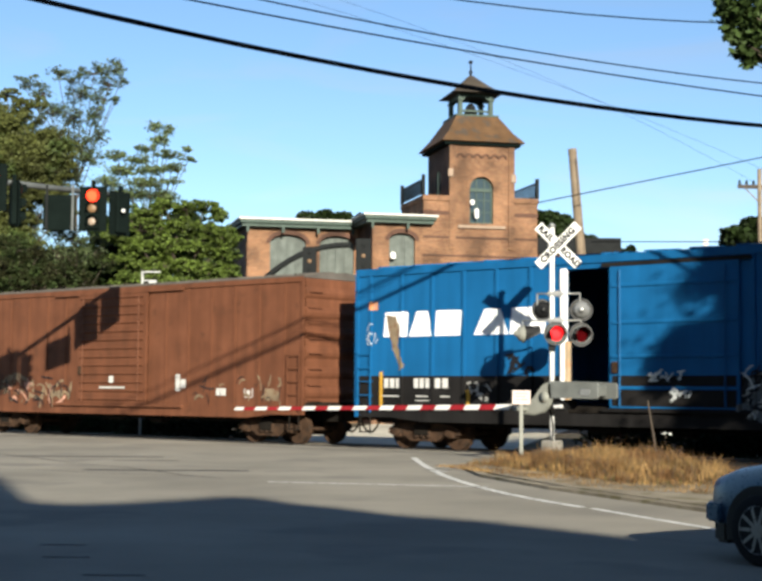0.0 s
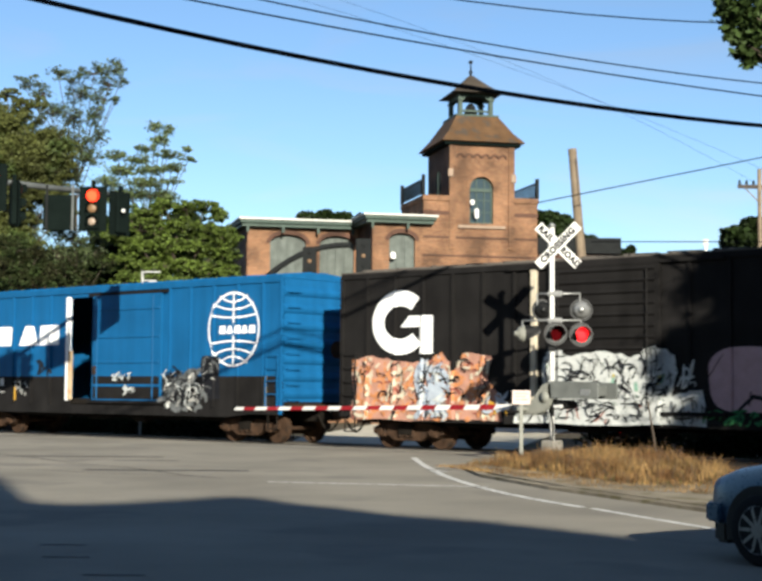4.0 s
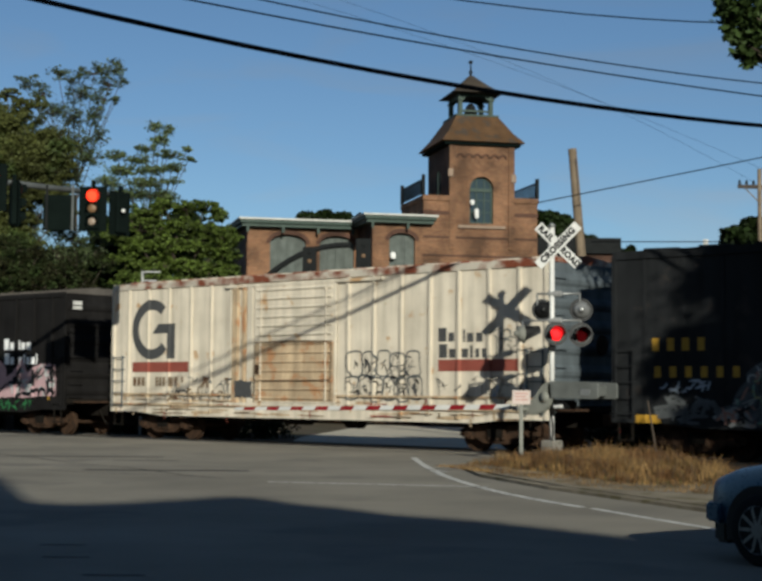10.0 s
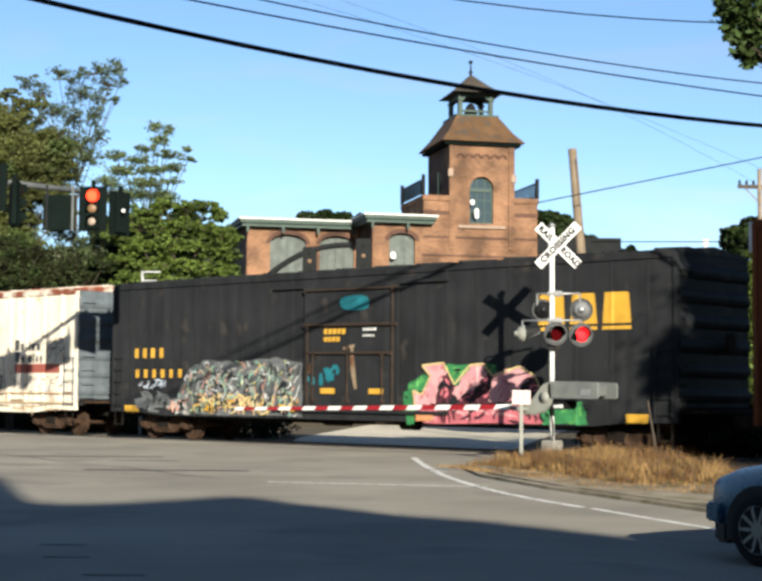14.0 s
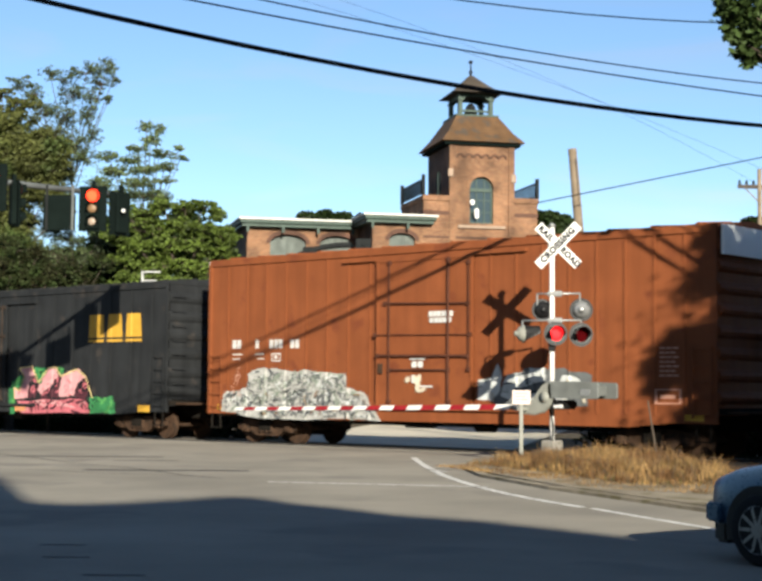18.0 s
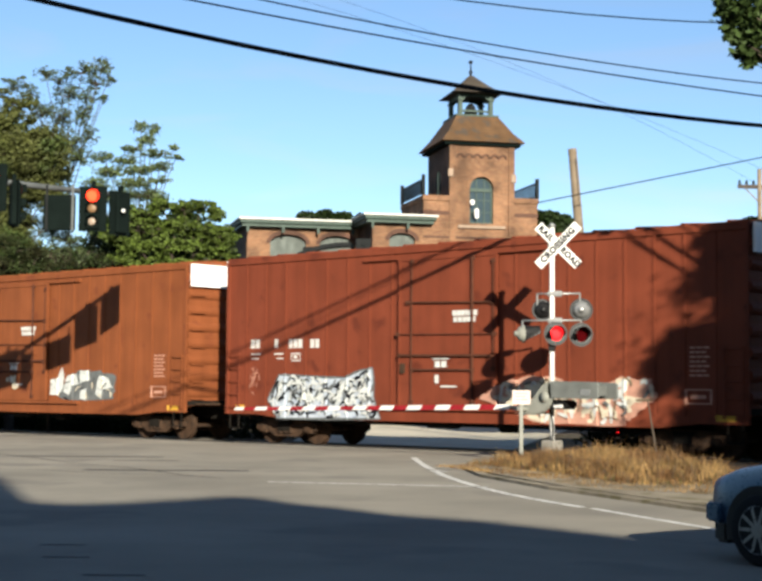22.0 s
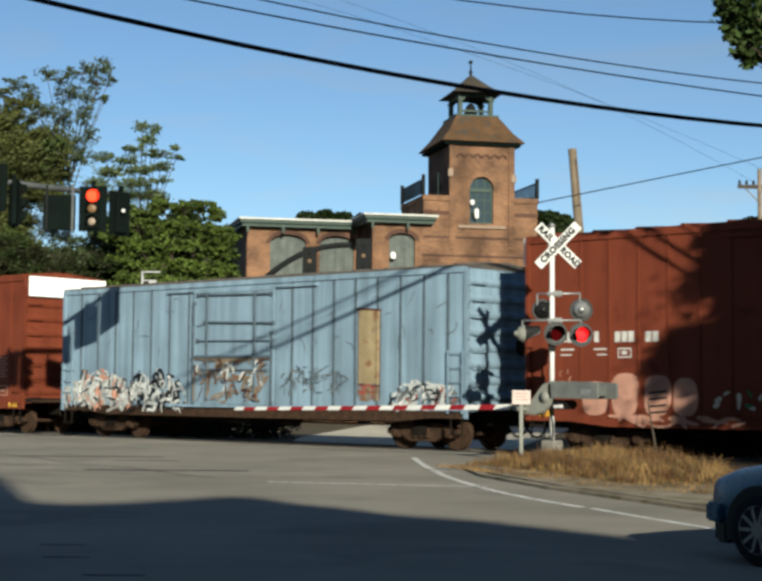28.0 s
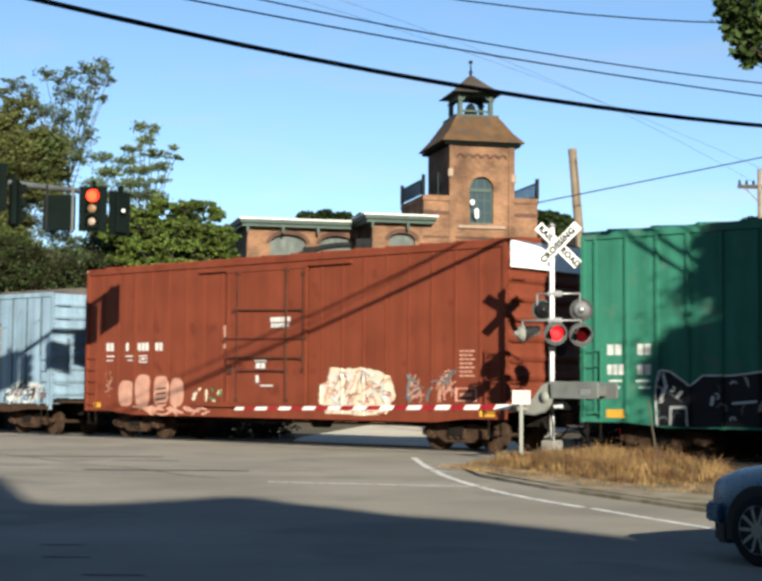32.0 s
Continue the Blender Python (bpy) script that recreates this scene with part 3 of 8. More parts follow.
for y in (-0.80, 0.80):
    bm = bmesh.new()
    box(bm, TC[0] - 0.76, TC[0] + 0.76, TC[1] + y - 0.04, TC[1] + y + 0.04, 16.40, 16.50)
    part("belfry_rail", bm, M["green"], mill)
    # arched valance between the posts
    bm = bmesh.new()
    arc = [(TC[0] + 0.75 * math.cos(math.pi * k / 10), 16.98 + 0.26 * math.sin(math.pi * k / 10)) for k in range(11)]
    for p, q in zip(arc, arc[1:]):
        slab(bm, [q, p, (p[0], 17.355), (q[0], 17.355)], TC[1] + y - 0.05, TC[1] + y + 0.05)
    part("belfry_valance", bm, M["green"], mill)
for x in (-0.86, 0.86):
    bm = bmesh.new()
    box(bm, TC[0] + x - 0.05, TC[0] + x + 0.05, TC[1] - 0.7, TC[1] + 0.7, 17.14, 17.355)
    part("belfry_valance", bm, M["green"], mill)
bm = bmesh.new()
lathe(bm, [(0, 0.05), (0.02, 0.38), (0.12, 0.33), (0.4, 0.24), (0.55, 0.1)], (*TC, 16.45), (0, 0, 1), 16)
part("bell", bm, M["iron"], mill, "weathered metal bell", True)
ring_wall(*TC, 1.42, 17.36, 0.10, 18.50, mill, "belfry_roof", M["slate2"], "grey-brown shingled belfry roof")
bm = bmesh.new()
lathe(bm, [(0, 0.09), (0.2, 0.06), (0.3, 0.12), (0.42, 0.05), (0.75, 0.03), (0.8, 0.12), (0.9, 0.12), (0.95, 0.02)], (*TC, 18.4), (0, 0, 1), 10)
part("finial", bm, M["iron"], mill, "", True)
# balustrades on the shoulders
for x0, x1 in ((-1.45, -0.15), (3.66, 4.87)):
    for z in (12.55, 11.85):
        bm = bmesh.new()
        box(bm, x0 if x0 < 0 else x1 - 0.06, x0 + 0.06 if x0 < 0 else x1, 0.08, 4.2, z, z + 0.06)
        part("balustrade_rail", bm, M["iron"], mill)
    ex = x0 if x0 < 0 else x1
    for yy in (0.05, 4.2):
        bm = bmesh.new()
        box(bm, ex - 0.08, ex + 0.08, yy - 0.08, yy + 0.08, 11.75, 12.80)
        part("balustrade_post", bm, M["iron"], mill)
    bm = bmesh.new()
    box(bm, -0.018, 0.018, -0.018, 0.018, 11.85, 12.6)
    rod = mesh_of(bm, "baluster", M["iron"])
    for i in range(24):
        part("baluster", rod, None, mill, at=pose(ex, 0.2 + i * 0.17, 0))

# low dark shed to the right of the tower
shed = thing("shed", "low dark flat-roofed building beyond the tower", "building", pose(-50.60, 72.26, -0.2, 0, 0, 41.7))
bm = bmesh.new()
box(bm, -3.6, 3.2, 0.3, 6, 0, 9.70)
part("wall", bm, M["brick2"], shed)
bm = bmesh.new()
box(bm, -3.9, 3.5, 0, 6.4, 9.70, 10.60)
part("roof", bm, M["iron"], shed, "dark flat roof")
for x in (-2.0, 0.0, 2.0):
    bm = bmesh.new()
    box(bm, x - 0.45, x + 0.45, 0.27, 0.32, 7.2, 8.8)
    win = part("window", bm, M["darkpane"], shed)
    bm = bmesh.new()
    box(bm, x - 0.5, x + 0.5, 0.2, 0.3, 7.08, 7.19)
    part("window_sill", bm, M["stone"], win)


# ---- level crossing signal ----
def away(k, x, y, z):
    """A pose for a thing set out at (x, y, z), moved k times as far from the eye and made k times as large."""
    c = EYE + k * (Vector((x, y, z)) - EYE)
    return Matrix.Translation(c) @ Matrix.Scale(k, 4)


NEAR_K, LIGHT_K = 1.060, 1.115
sig = thing("crossing_signal", "white railway crossing signal with crossbuck and flashing red lamps", "crossing signal", away(NEAR_K, -17.82, 25.15, 0.06))
# x of this frame points to the right as the driver sees it, y away from the driver
TURN = pose(0, 0, 0, 0, 0, 27)


def at_sig(x, y, z):
    return TURN @ Vector((x, y, z))


bm = bmesh.new()
box(bm, -0.165, 0.165, -0.165, 0.165, 0.0, 0.44)
bevel(bm, 0.03)
part("foundation", bm, M["footing"], sig, "pale concrete foundation block")
bm = bmesh.new()
tube(bm, (0, 0, 0.2), (0, 0, 4.72), 0.050, n=16)
part("mast", bm, M["whitepaint"], sig, "white tubular mast", True)
bm = bmesh.new()
lathe(bm, [(0, 0.07), (0.05, 0.07), (0.1, 0.02)], (0, 0, 4.72), (0, 0, 1), 12)
part("mast_cap", bm, M["galv"], sig, "", True)


def letters(word, size, material, parent, m, name="lettering", spacing=1.0):
    cu = bpy.data.curves.new("lettering", "FONT")
    cu.offset = 0.013 * size / 0.2
    cu.body, cu.size, cu.align_x, cu.align_y, cu.space_character = word, size, "CENTER", "CENTER", spacing
    ob = new("lettering", cu)
    bpy.context.view_layer.update()
    me = bpy.data.meshes.new_from_object(ob.evaluated_get(bpy.context.evaluated_depsgraph_get()))
    bpy.data.objects.remove(ob)
    me.materials.clear()
    me.materials.append(material)
    return part(name, me, None, parent, at=m)


for ang, words in ((45, ("CROSSING",)), (-45, ("RAIL", "ROAD"))):
    bm = bmesh.new()
    box(bm, -0.575, 0.575, -0.012, 0.012, -0.102, 0.102)
    bevel(bm, 0.008)
    off = -0.075 if ang > 0 else -0.045
    m = TURN @ pose(0.13, off, 4.35) @ pose(0, 0, 0, 0, -ang, 0)
    blade = part("crossbuck_blade", bm, M["whitepaint"], sig, "white reflective crossbuck blade", at=m)
    for w in words:
        dx = 0 if len(words) == 1 else (-0.345 if w == "RAIL" else 0.345)
        letters(w, 0.175 if len(words) == 1 else 0.168, M["blackpaint"], blade, pose(dx, -0.016, 0, 90, 0, 0), spacing=1.12)
bm = bmesh.new()
box(bm, -0.08, 0.2, -0.03, 0.0, 4.25, 4.45)
part("bracket", bm, M["galv"], sig, at=TURN)
# cross arms that carry the lamps, with a clamp on the mast
for z, x0, x1 in ((3.38, -0.30, 0.56), (2.84, -0.60, 0.58)):
    bm = bmesh.new()
    tube(bm, at_sig(x0, 0, z), at_sig(x1, 0, z), 0.020, n=10)
    part("cross_arm", bm, M["galv"], sig, "", True)
    bm = bmesh.new()
    box(bm, -0.09, 0.22, -0.07, 0.07, z - 0.055, z + 0.055)
    bevel(bm, 0.025, 2)
    part("arm_clamp", bm, M["galv"], sig, "cast clamp", at=TURN)
bm = bmesh.new()
box(bm, -0.065, 0.065, -0.10, 0.065, 2.22, 2.78)
bevel(bm, 0.02, 2)
part("junction_box", bm, M["blackpaint"], sig, "black junction box on the mast", at=TURN)


def lamp_head(x, y, z, turn, facing, lens_mat, rim=0.24, back="galv"):
    """Round backboard, hood and lens on a stub; facing -1 looks toward the driver."""
    m = TURN @ pose(x, y, z, 0, 0, turn)
    bm = bmesh.new()
    lathe(bm, [(0, rim), (0.02, rim), (0.025, rim - 0.005)], (0, 0, 0), (0, 1, 0), 28)
    head = part("lamp_backboard", bm, M["blackpaint"], sig, at=m, label="black round backboard")
    bm = bmesh.new()
    lathe(bm, [(0.02, 0.175), (0.05, 0.175), (0.07, 0.15), (0.10, 0.145), (0.14, 0.10), (0.16, 0.055), (0.21, 0.05), (0.22, 0.02)], (0, 0, 0), (0, 1, 0), 24)
    part("lamp_housing", bm, M[back] if facing > 0 else M["blackpaint"], head, "round housing with a hub", True)
    if facing < 0:
        bm = bmesh.new()
        lathe(bm, [(-0.012, 0.150), (-0.03, 0.155), (-0.03, 0.180), (-0.012, 0.185)], (0, 0, 0), (0, 1, 0), 28)
        part("lens_ring", bm, M["armsteel"], head, "grey metal ring")
    # hood: upper half tube with thickness
    bm = bmesh.new()
    n = 16
    rows_ = []
    for d, cut in ((0.0, 1.0), (-0.30, 0.55)):
        for r in (0.165, 0.15):
            rows_.append([bm.verts.new((r * math.cos(a), d, r * math.sin(a))) for a in [math.pi * 0.5 + (i / n - 0.5) * math.pi * 1.75 * (cut if d else 1) for i in range(n + 1)]])
    for p, q in ((rows_[0], rows_[2]), (rows_[1], rows_[3]), (rows_[2], rows_[3])):
        for i in range(n):
            bm.faces.new((p[i], p[i + 1], q[i + 1], q[i]))
    part("hood", bm, M["blackpaint"], head)
    if lens_mat:
        bm = bmesh.new()
        lathe(bm, [(-0.035, 0.05), (-0.03, 0.11), (-0.012, 0.148), (0.0, 0.15)], (0, 0, 0), (0, 1, 0), 24)
        part("lens", bm, lens_mat, head, "red glass lens", True)
    return head


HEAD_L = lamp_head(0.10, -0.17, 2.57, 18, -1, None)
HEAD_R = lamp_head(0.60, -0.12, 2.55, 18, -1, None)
lamp_head(-0.21, 0.10, 3.06, 196, 1, M["unlit"], 0.22, "blackpaint")
lamp_head(0.58, 0.06, 3.05, 190, 1, M["unlit"], 0.235, "galv")
lamp_head(-0.58, 0.10, 2.58, 118, 1, M["unlit"], 0.19, "olive")
for x, z0, z1 in ((-0.60, 2.62, 2.85), (0.56, 3.1, 3.39), (-0.30, 3.1, 3.39), (0.10, 2.6, 2.85), (0.58, 2.6, 2.85)):
    bm = bmesh.new()
    tube(bm, at_sig(x, 0, z0), at_sig(x, 0, z1), 0.018, n=8)
    part("lamp_stem", bm, M["galv"], sig)
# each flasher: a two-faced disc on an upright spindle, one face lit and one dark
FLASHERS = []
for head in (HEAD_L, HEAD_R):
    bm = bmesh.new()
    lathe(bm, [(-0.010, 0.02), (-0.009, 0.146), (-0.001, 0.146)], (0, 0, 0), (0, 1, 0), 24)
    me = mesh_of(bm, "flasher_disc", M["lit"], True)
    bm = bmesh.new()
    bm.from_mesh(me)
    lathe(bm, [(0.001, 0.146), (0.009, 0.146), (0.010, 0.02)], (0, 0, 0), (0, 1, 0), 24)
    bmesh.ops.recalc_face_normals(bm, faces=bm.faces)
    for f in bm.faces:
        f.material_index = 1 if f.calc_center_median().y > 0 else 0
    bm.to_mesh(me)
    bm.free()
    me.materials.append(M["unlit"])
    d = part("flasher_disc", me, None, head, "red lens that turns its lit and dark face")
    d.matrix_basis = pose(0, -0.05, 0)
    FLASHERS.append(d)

# ---- gate mechanism with the lowered arm ----
gate = thing("crossing_gate", "lowered red and white striped crossing gate with grey counterweight", "crossing gate", away(NEAR_K, -17.82, 25.15, 0.06))
bm = bmesh.new()
slab(bm, [(-0.50, 0.97), (-0.15, 0.94), (0.10, 1.00), (0.22, 1.12), (0.30, 1.30), (0.28, 1.57), (0.18, 1.60), (0.04, 1.53), (-0.06, 1.42), (-0.13, 1.28), (-0.24, 1.16), (-0.48, 1.11)], -0.43, -0.33)
bevel(bm, 0.02, 2)
part("gate_casting", bm, M["olive"], gate, "weathered pale grey curved arm casting")
bm = bmesh.new()
tube(bm, (0.12, -0.46, 1.30), (0.12, -0.30, 1.30), 0.11, n=16)
part("pivot", bm, M["olive"], gate, "", True)
for y in (-0.40, 0.26):
    bm = bmesh.new()
    slab(bm, [(0.20, 1.28), (1.34, 1.27), (1.38, 1.30), (1.38, 1.56), (1.34, 1.59), (0.34, 1.62), (0.20, 1.60)], y - 0.03, y + 0.03)
    bevel(bm, 0.008)
    part("counterweight_arm", bm, M["greypaint"], gate, "grey steel counterweight arm")
for x in (0.75, 1.05):
    bm = bmesh.new()
    box(bm, x - 0.12, x + 0.12, -0.36, 0.22, 1.32, 1.53)
    bevel(bm, 0.02)
    part("counterweight", bm, M["greypaint"], gate)
bm = bmesh.new()
slab(bm, [(0.99, 1.345), (1.18, 1.335), (1.21, 1.40), (1.21, 1.455), (1.00, 1.465), (0.97, 1.40)], -0.446, -0.434)
part("badge", bm, M["galv"], gate, "small pale badge")
bm = bmesh.new()
box(bm, 0.12, 0.52, -0.30, 0.16, 1.06, 1.25)
bevel(bm, 0.04, 2)
part("gate_motor", bm, M["blackpaint"], gate, "dark gate motor under the arm")
bm = bmesh.new()
tube(bm, (0.30, -0.34, 1.11), (0.48, -0.34, 1.12), 0.035, n=10)
part("motor_shaft", bm, M["whitepaint"], gate)
ARM0, ARM_L, SEG = -0.40, 8.0, 0.385
n = int(ARM_L / SEG)
for i in range(n + 1):
    a = ARM0 - i * SEG
    b = max(a - SEG, ARM0 - ARM_L)
    h0 = 0.054 - 0.018 * i / n
    z0, z1 = 1.10 - 0.14 * (ARM0 - a) / ARM_L, 1.10 - 0.14 * (ARM0 - b) / ARM_L
    bm = bmesh.new()
    sl = 0.06
    slab(bm, [(b - sl, z1 - h0), (a - sl, z0 - h0), (a + sl * 0.2, z0 + h0), (b + sl * 0.2, z1 + h0)], -0.83, -0.79)
    red = i % 2 == 1
    part("arm_stripe", bm, M["redpaint"] if red else M["whitepaint"], gate, "red reflective stripe" if red else "white reflective stripe")
bm = bmesh.new()
tube(bm, (ARM0 + 0.12, -0.76, 1.09), (ARM0 - 0.8, -0.76, 1.07), 0.03, n=8)
part("arm_root", bm, M["galv"], gate)
bm = bmesh.new()
box(bm, -0.40, -0.28, -0.80, -0.38, 1.03, 1.09)
part("arm_bracket", bm, M["olive"], gate)
bm = bmesh.new()
hose(bm, [(0.03 + 0.12 * math.sin(0.325 * i), -0.12 - 0.06 * math.sin(0.375 * i), 1.06 - 0.0775 * i) for i in range(9)], 0.018)
part("cable", bm, M["wire"], gate)

# small notice on its own post
post = thing("notice_post", "small cream notice on a pale wooden post", "sign", away(NEAR_K, -17.55, 23.75, 0.06))
bm = bmesh.new()
box(bm, -0.036, 0.036, -0.03, 0.03, 0, 1.18)
bevel(bm, 0.008)
part("post", bm, M["olive"], post, at=pose(0, 0, 0, 0, 0, 40))
bm = bmesh.new()
box(bm, -0.175, 0.175, -0.045, -0.032, 1.16, 1.43)
bevel(bm, 0.004)
brd = part("board", bm, M["board"], post, "cream notice board", at=pose(0, 0, 0, 0, 0, 40))
for k in range(3):
    bm = bmesh.new()
    box(bm, -0.12, 0.12 - 0.04 * (k % 2), -0.048, -0.046, 1.36 - 0.06 * k, 1.38 - 0.06 * k)
    part("text_bar", bm, M["faded_red"], brd)
# thin stake in the grass
bm = bmesh.new()
tube(bm, (0, 0, 0), (-0.16, -0.12, 1.25), 0.024, 0.015, 7)
solid("stake", bm, M["bark"], "thin brown stake leaning in the grass", "stake", pose(-16.35, 26.75, 0.05))

# ---- traffic signals on a mast arm ----
MA, MB = Vector((-28.20, 19.30, 5.95)), Vector((-28.25, 22.64, 5.99))
arm = thing("traffic_signal", "dark green traffic signals hung on a long mast arm", "traffic light", away(LIGHT_K, 0, 0, 0))
ROOT = MA + (MA - MB).normalized() * 3.4
bm = bmesh.new()
tube(bm, ROOT, MB, 0.085, 0.06, 12)
part("mast_arm", bm, M["armsteel"], arm, "dull grey tapered mast arm", True)
bm = bmesh.new()
tube(bm, (ROOT.x, ROOT.y, 0.15), (ROOT.x, ROOT.y, 6.5), 0.15, 0.11, 14)
box(bm, ROOT.x - 0.25, ROOT.x + 0.25, ROOT.y - 0.25, ROOT.y + 0.25, 0.15, 0.25)
part("pole", bm, M["signalgreen"], arm)


def signal_head(p, turn, lit):
    m = pose(p.x, p.y, p.z, 0, 0, turn) @ Matrix.Scale(0.86, 4)
    bm = bmesh.new()
    box(bm, -0.18, 0.18, -0.1, 0.14, -0.54, 0.54)
    bevel(bm, 0.03)
    head = part("signal_head", bm, M["signalgreen"], arm, "three-section signal head", at=m)
    bm = bmesh.new()
    box(bm, -0.37, 0.37, 0.0, 0.02, -0.60, 0.60)
    part("backplate", bm, M["signalgreen"], head)
    for k, c in enumerate(("trafficred" if lit else "unlit", "amber", "palelens")):
        z = 0.35 - 0.35 * k
        bm = bmesh.new()
        rl = (0.180, 0.130, 0.110)[k]
        lathe(bm, [(-0.13, rl * 0.4), (-0.12, rl * 0.8), (-0.102, rl)], (0, 0, z), (0, 1, 0), 20)
        part("lens", bm, M[c], head, "lit red lens" if c == "trafficred" else "", True)
        bm = bmesh.new()
        nn = 14
        rr = [[bm.verts.new((r * math.cos(a), d, z + r * math.sin(a))) for a in [math.pi * (0.5 + (i / nn - 0.5) * wrap) for i in range(nn + 1)]] for d, r, wrap in ((-0.1, 0.165, 1.6), (-0.24, 0.165, 1.1), (-0.1, 0.158, 1.6), (-0.24, 0.158, 1.1))]
        for p_, q_ in ((rr[0], rr[1]), (rr[2], rr[3]), (rr[1], rr[3])):
            for i in range(nn):
                bm.faces.new((p_[i], p_[i + 1], q_[i + 1], q_[i]))
        part("visor", bm, M["signalgreen"], head)
    bm = bmesh.new()
    box(bm, -0.05, 0.05, 0.0, 0.1, 0.5, 0.75)
    part("hanger", bm, M["signalgreen"], head)
    return head


AXIS_TURN = 41.7
signal_head(Vector((-28.00, 18.75, 5.78)), AXIS_TURN, True)
signal_head(Vector((-27.95, 21.41, 5.56)), AXIS_TURN, True)
signal_head(Vector((-28.10, 22.29, 5.54)), AXIS_TURN - 128, False)
signal_head(Vector((-27.90, 19.29, 5.46)), AXIS_TURN + 118, False)
bm = bmesh.new()
bmesh.ops.create_uvsphere(bm, u_segments=10, v_segments=6, radius=0.05)
part("small_lamp", bm, M["whitepaint"], arm, "small white lamp", True, pose(-27.85, 22.21, 5.58))
bm = bmesh.new()
box(bm, -0.36, 0.36, -0.012, 0.012, -0.40, 0.40)
bevel(bm, 0.01)
part("street_sign", bm, M["signalgreen"], arm, "dark green sign panel seen from behind", at=pose(-27.90, 20.45, 5.38, 0, 0, AXIS_TURN))
for k in (-0.28, 0.30):
    bm = bmesh.new()
    box(bm, k - 0.025, k + 0.025, -0.04, -0.014, -0.40, 0.62)
    part("sign_bracket", bm, M["armsteel"] if k > 0 else M["iron"], arm, at=pose(-27.90, 20.45, 5.38, 0, 0, AXIS_TURN))

# ---- signal on the far side of the tracks: short pale mast with arms ----
far = thing("far_signal", "pale grey far-side crossing signal with short arms", "crossing signal", pose(-41.2, 33.75, -0.2))
bm = bmesh.new()
tube(bm, (0, 0, 0), (0, 0, 5.75), 0.055, n=10)
part("mast", bm, M["galv"], far)
for z, l in ((5.72, 0.62), (5.42, 0.5), (5.22, 0.45)):
    bm = bmesh.new()
    box(bm, -0.05, l, -0.03, 0.03, z - 0.025, z + 0.025)
    part("arm", bm, M["galv"], far, at=pose(0, 0, 0, 0, 0, 41))
bm = bmesh.new()
box(bm, 0.22, 0.5, -0.1, 0.1, 5.2, 5.42)
bevel(bm, 0.02)
part("lamp_box", bm, M["galv"], far, at=pose(0, 0, 0, 0, 0, 41))

# ---- dark curved arm with a signal in front of the mill ----
curve_arm = thing("curved_lamp_arm", "dark curved mast arm with a hanging signal box", "mast arm", pose(0, 0, 0))
def swept(t):
    """The arm's line: up from the kerb, then a long flat bow."""
    k = min(1.0, max(0.0, t))
    return Vector((-47.9 + 3.15 * k, 45.35 + 2.81 * k, 5.75 + 2.02 * (1 - (1 - k) ** 2.3)))


bm = bmesh.new()
hose(bm, [(-48.05, 45.2, -0.2), (-48.0, 45.25, 3.0)] + [swept(k / 14) for k in range(15)], 0.13, 8)
part("arm", bm, M["iron"], curve_arm, "", True)
for x, y, z, w, h in ((-46.1, 47.0, 7.05, 0.30, 0.62), (-44.35, 48.54, 7.30, 0.34, 0.75)):
    bm = bmesh.new()
    box(bm, -w, w, -0.15, 0.15, -h, h)
    bevel(bm, 0.03)
    sb = part("signal_box", bm, M["iron"], curve_arm, at=pose(x, y, z, 0, 0, 42))
    for k in (-1, 0, 1):
        bm = bmesh.new()
        lathe(bm, [(-0.19, 0.05), (-0.16, 0.09), (-0.15, 0.09)], (0, 0, k * h * 0.6), (0, 1, 0), 12)
        part("lens", bm, M["amber"] if k == 0 else M["iron"], sb)


# ---- poles and overhead wires ----
lean = thing("utility_pole", "leaning bare wooden utility pole with a sawn top", "utility pole", pose(-25.5, 37.2, -0.2))
bm = bmesh.new()
tube(bm, (0.35, 0.6, 0), (-0.02, -0.16, 8.85), 0.17, 0.125, 12)
part("pole", bm, M["wood"], lean)
bm = bmesh.new()
tube(bm, (0.16, 0.0, 6.4), (0.10, -0.17, 8.55), 0.035, 0.03, 8)
part("conduit", bm, M["bark"], lean, "dull brown cable guard")

far_pole = thing("utility_pole", "distant utility pole with a crossarm and insulators", "utility pole", pose(-40.45, 77.0, -0.2))
bm = bmesh.new()
tube(bm, (0, 0, 0), (0, 0, 14.2), 0.17, 0.12, 10)
part("pole", bm, M["wood"], far_pole)
bm = bmesh.new()
box(bm, -1.25, 1.25, -0.07, 0.07, 13.1, 13.3)
part("crossarm", bm, M["bark"], far_pole, at=pose(0, 0, 0, 0, 0, 48))
for x in (-1.15, -0.75, -0.35, 0.4, 0.8, 1.15):
    bm = bmesh.new()
    lathe(bm, [(0, 0.05), (0.1, 0.09), (0.2, 0.06), (0.28, 0.03)], (x, 0, 13.3), (0, 0, 1), 8)
    part("insulator", bm, M["iron"], far_pole, at=pose(0, 0, 0, 0, 0, 48))
for s in (-1, 1):
    bm = bmesh.new()
    tube(bm, (0, 0, 12.3), (s * 0.85, 0, 13.12), 0.03, n=6)
    part("brace", bm, M["wood"], far_pole, at=pose(0, 0, 0, 0, 0, 48))
near_post = thing("white_post", "short white post beyond the train", "post", pose(-40.3, 70.75, -0.2))
bm = bmesh.new()
tube(bm, (0, 0, 0), (0, 0, 9.75), 0.10, 0.09, 10)
part("post", bm, M["whitepaint"], near_post)
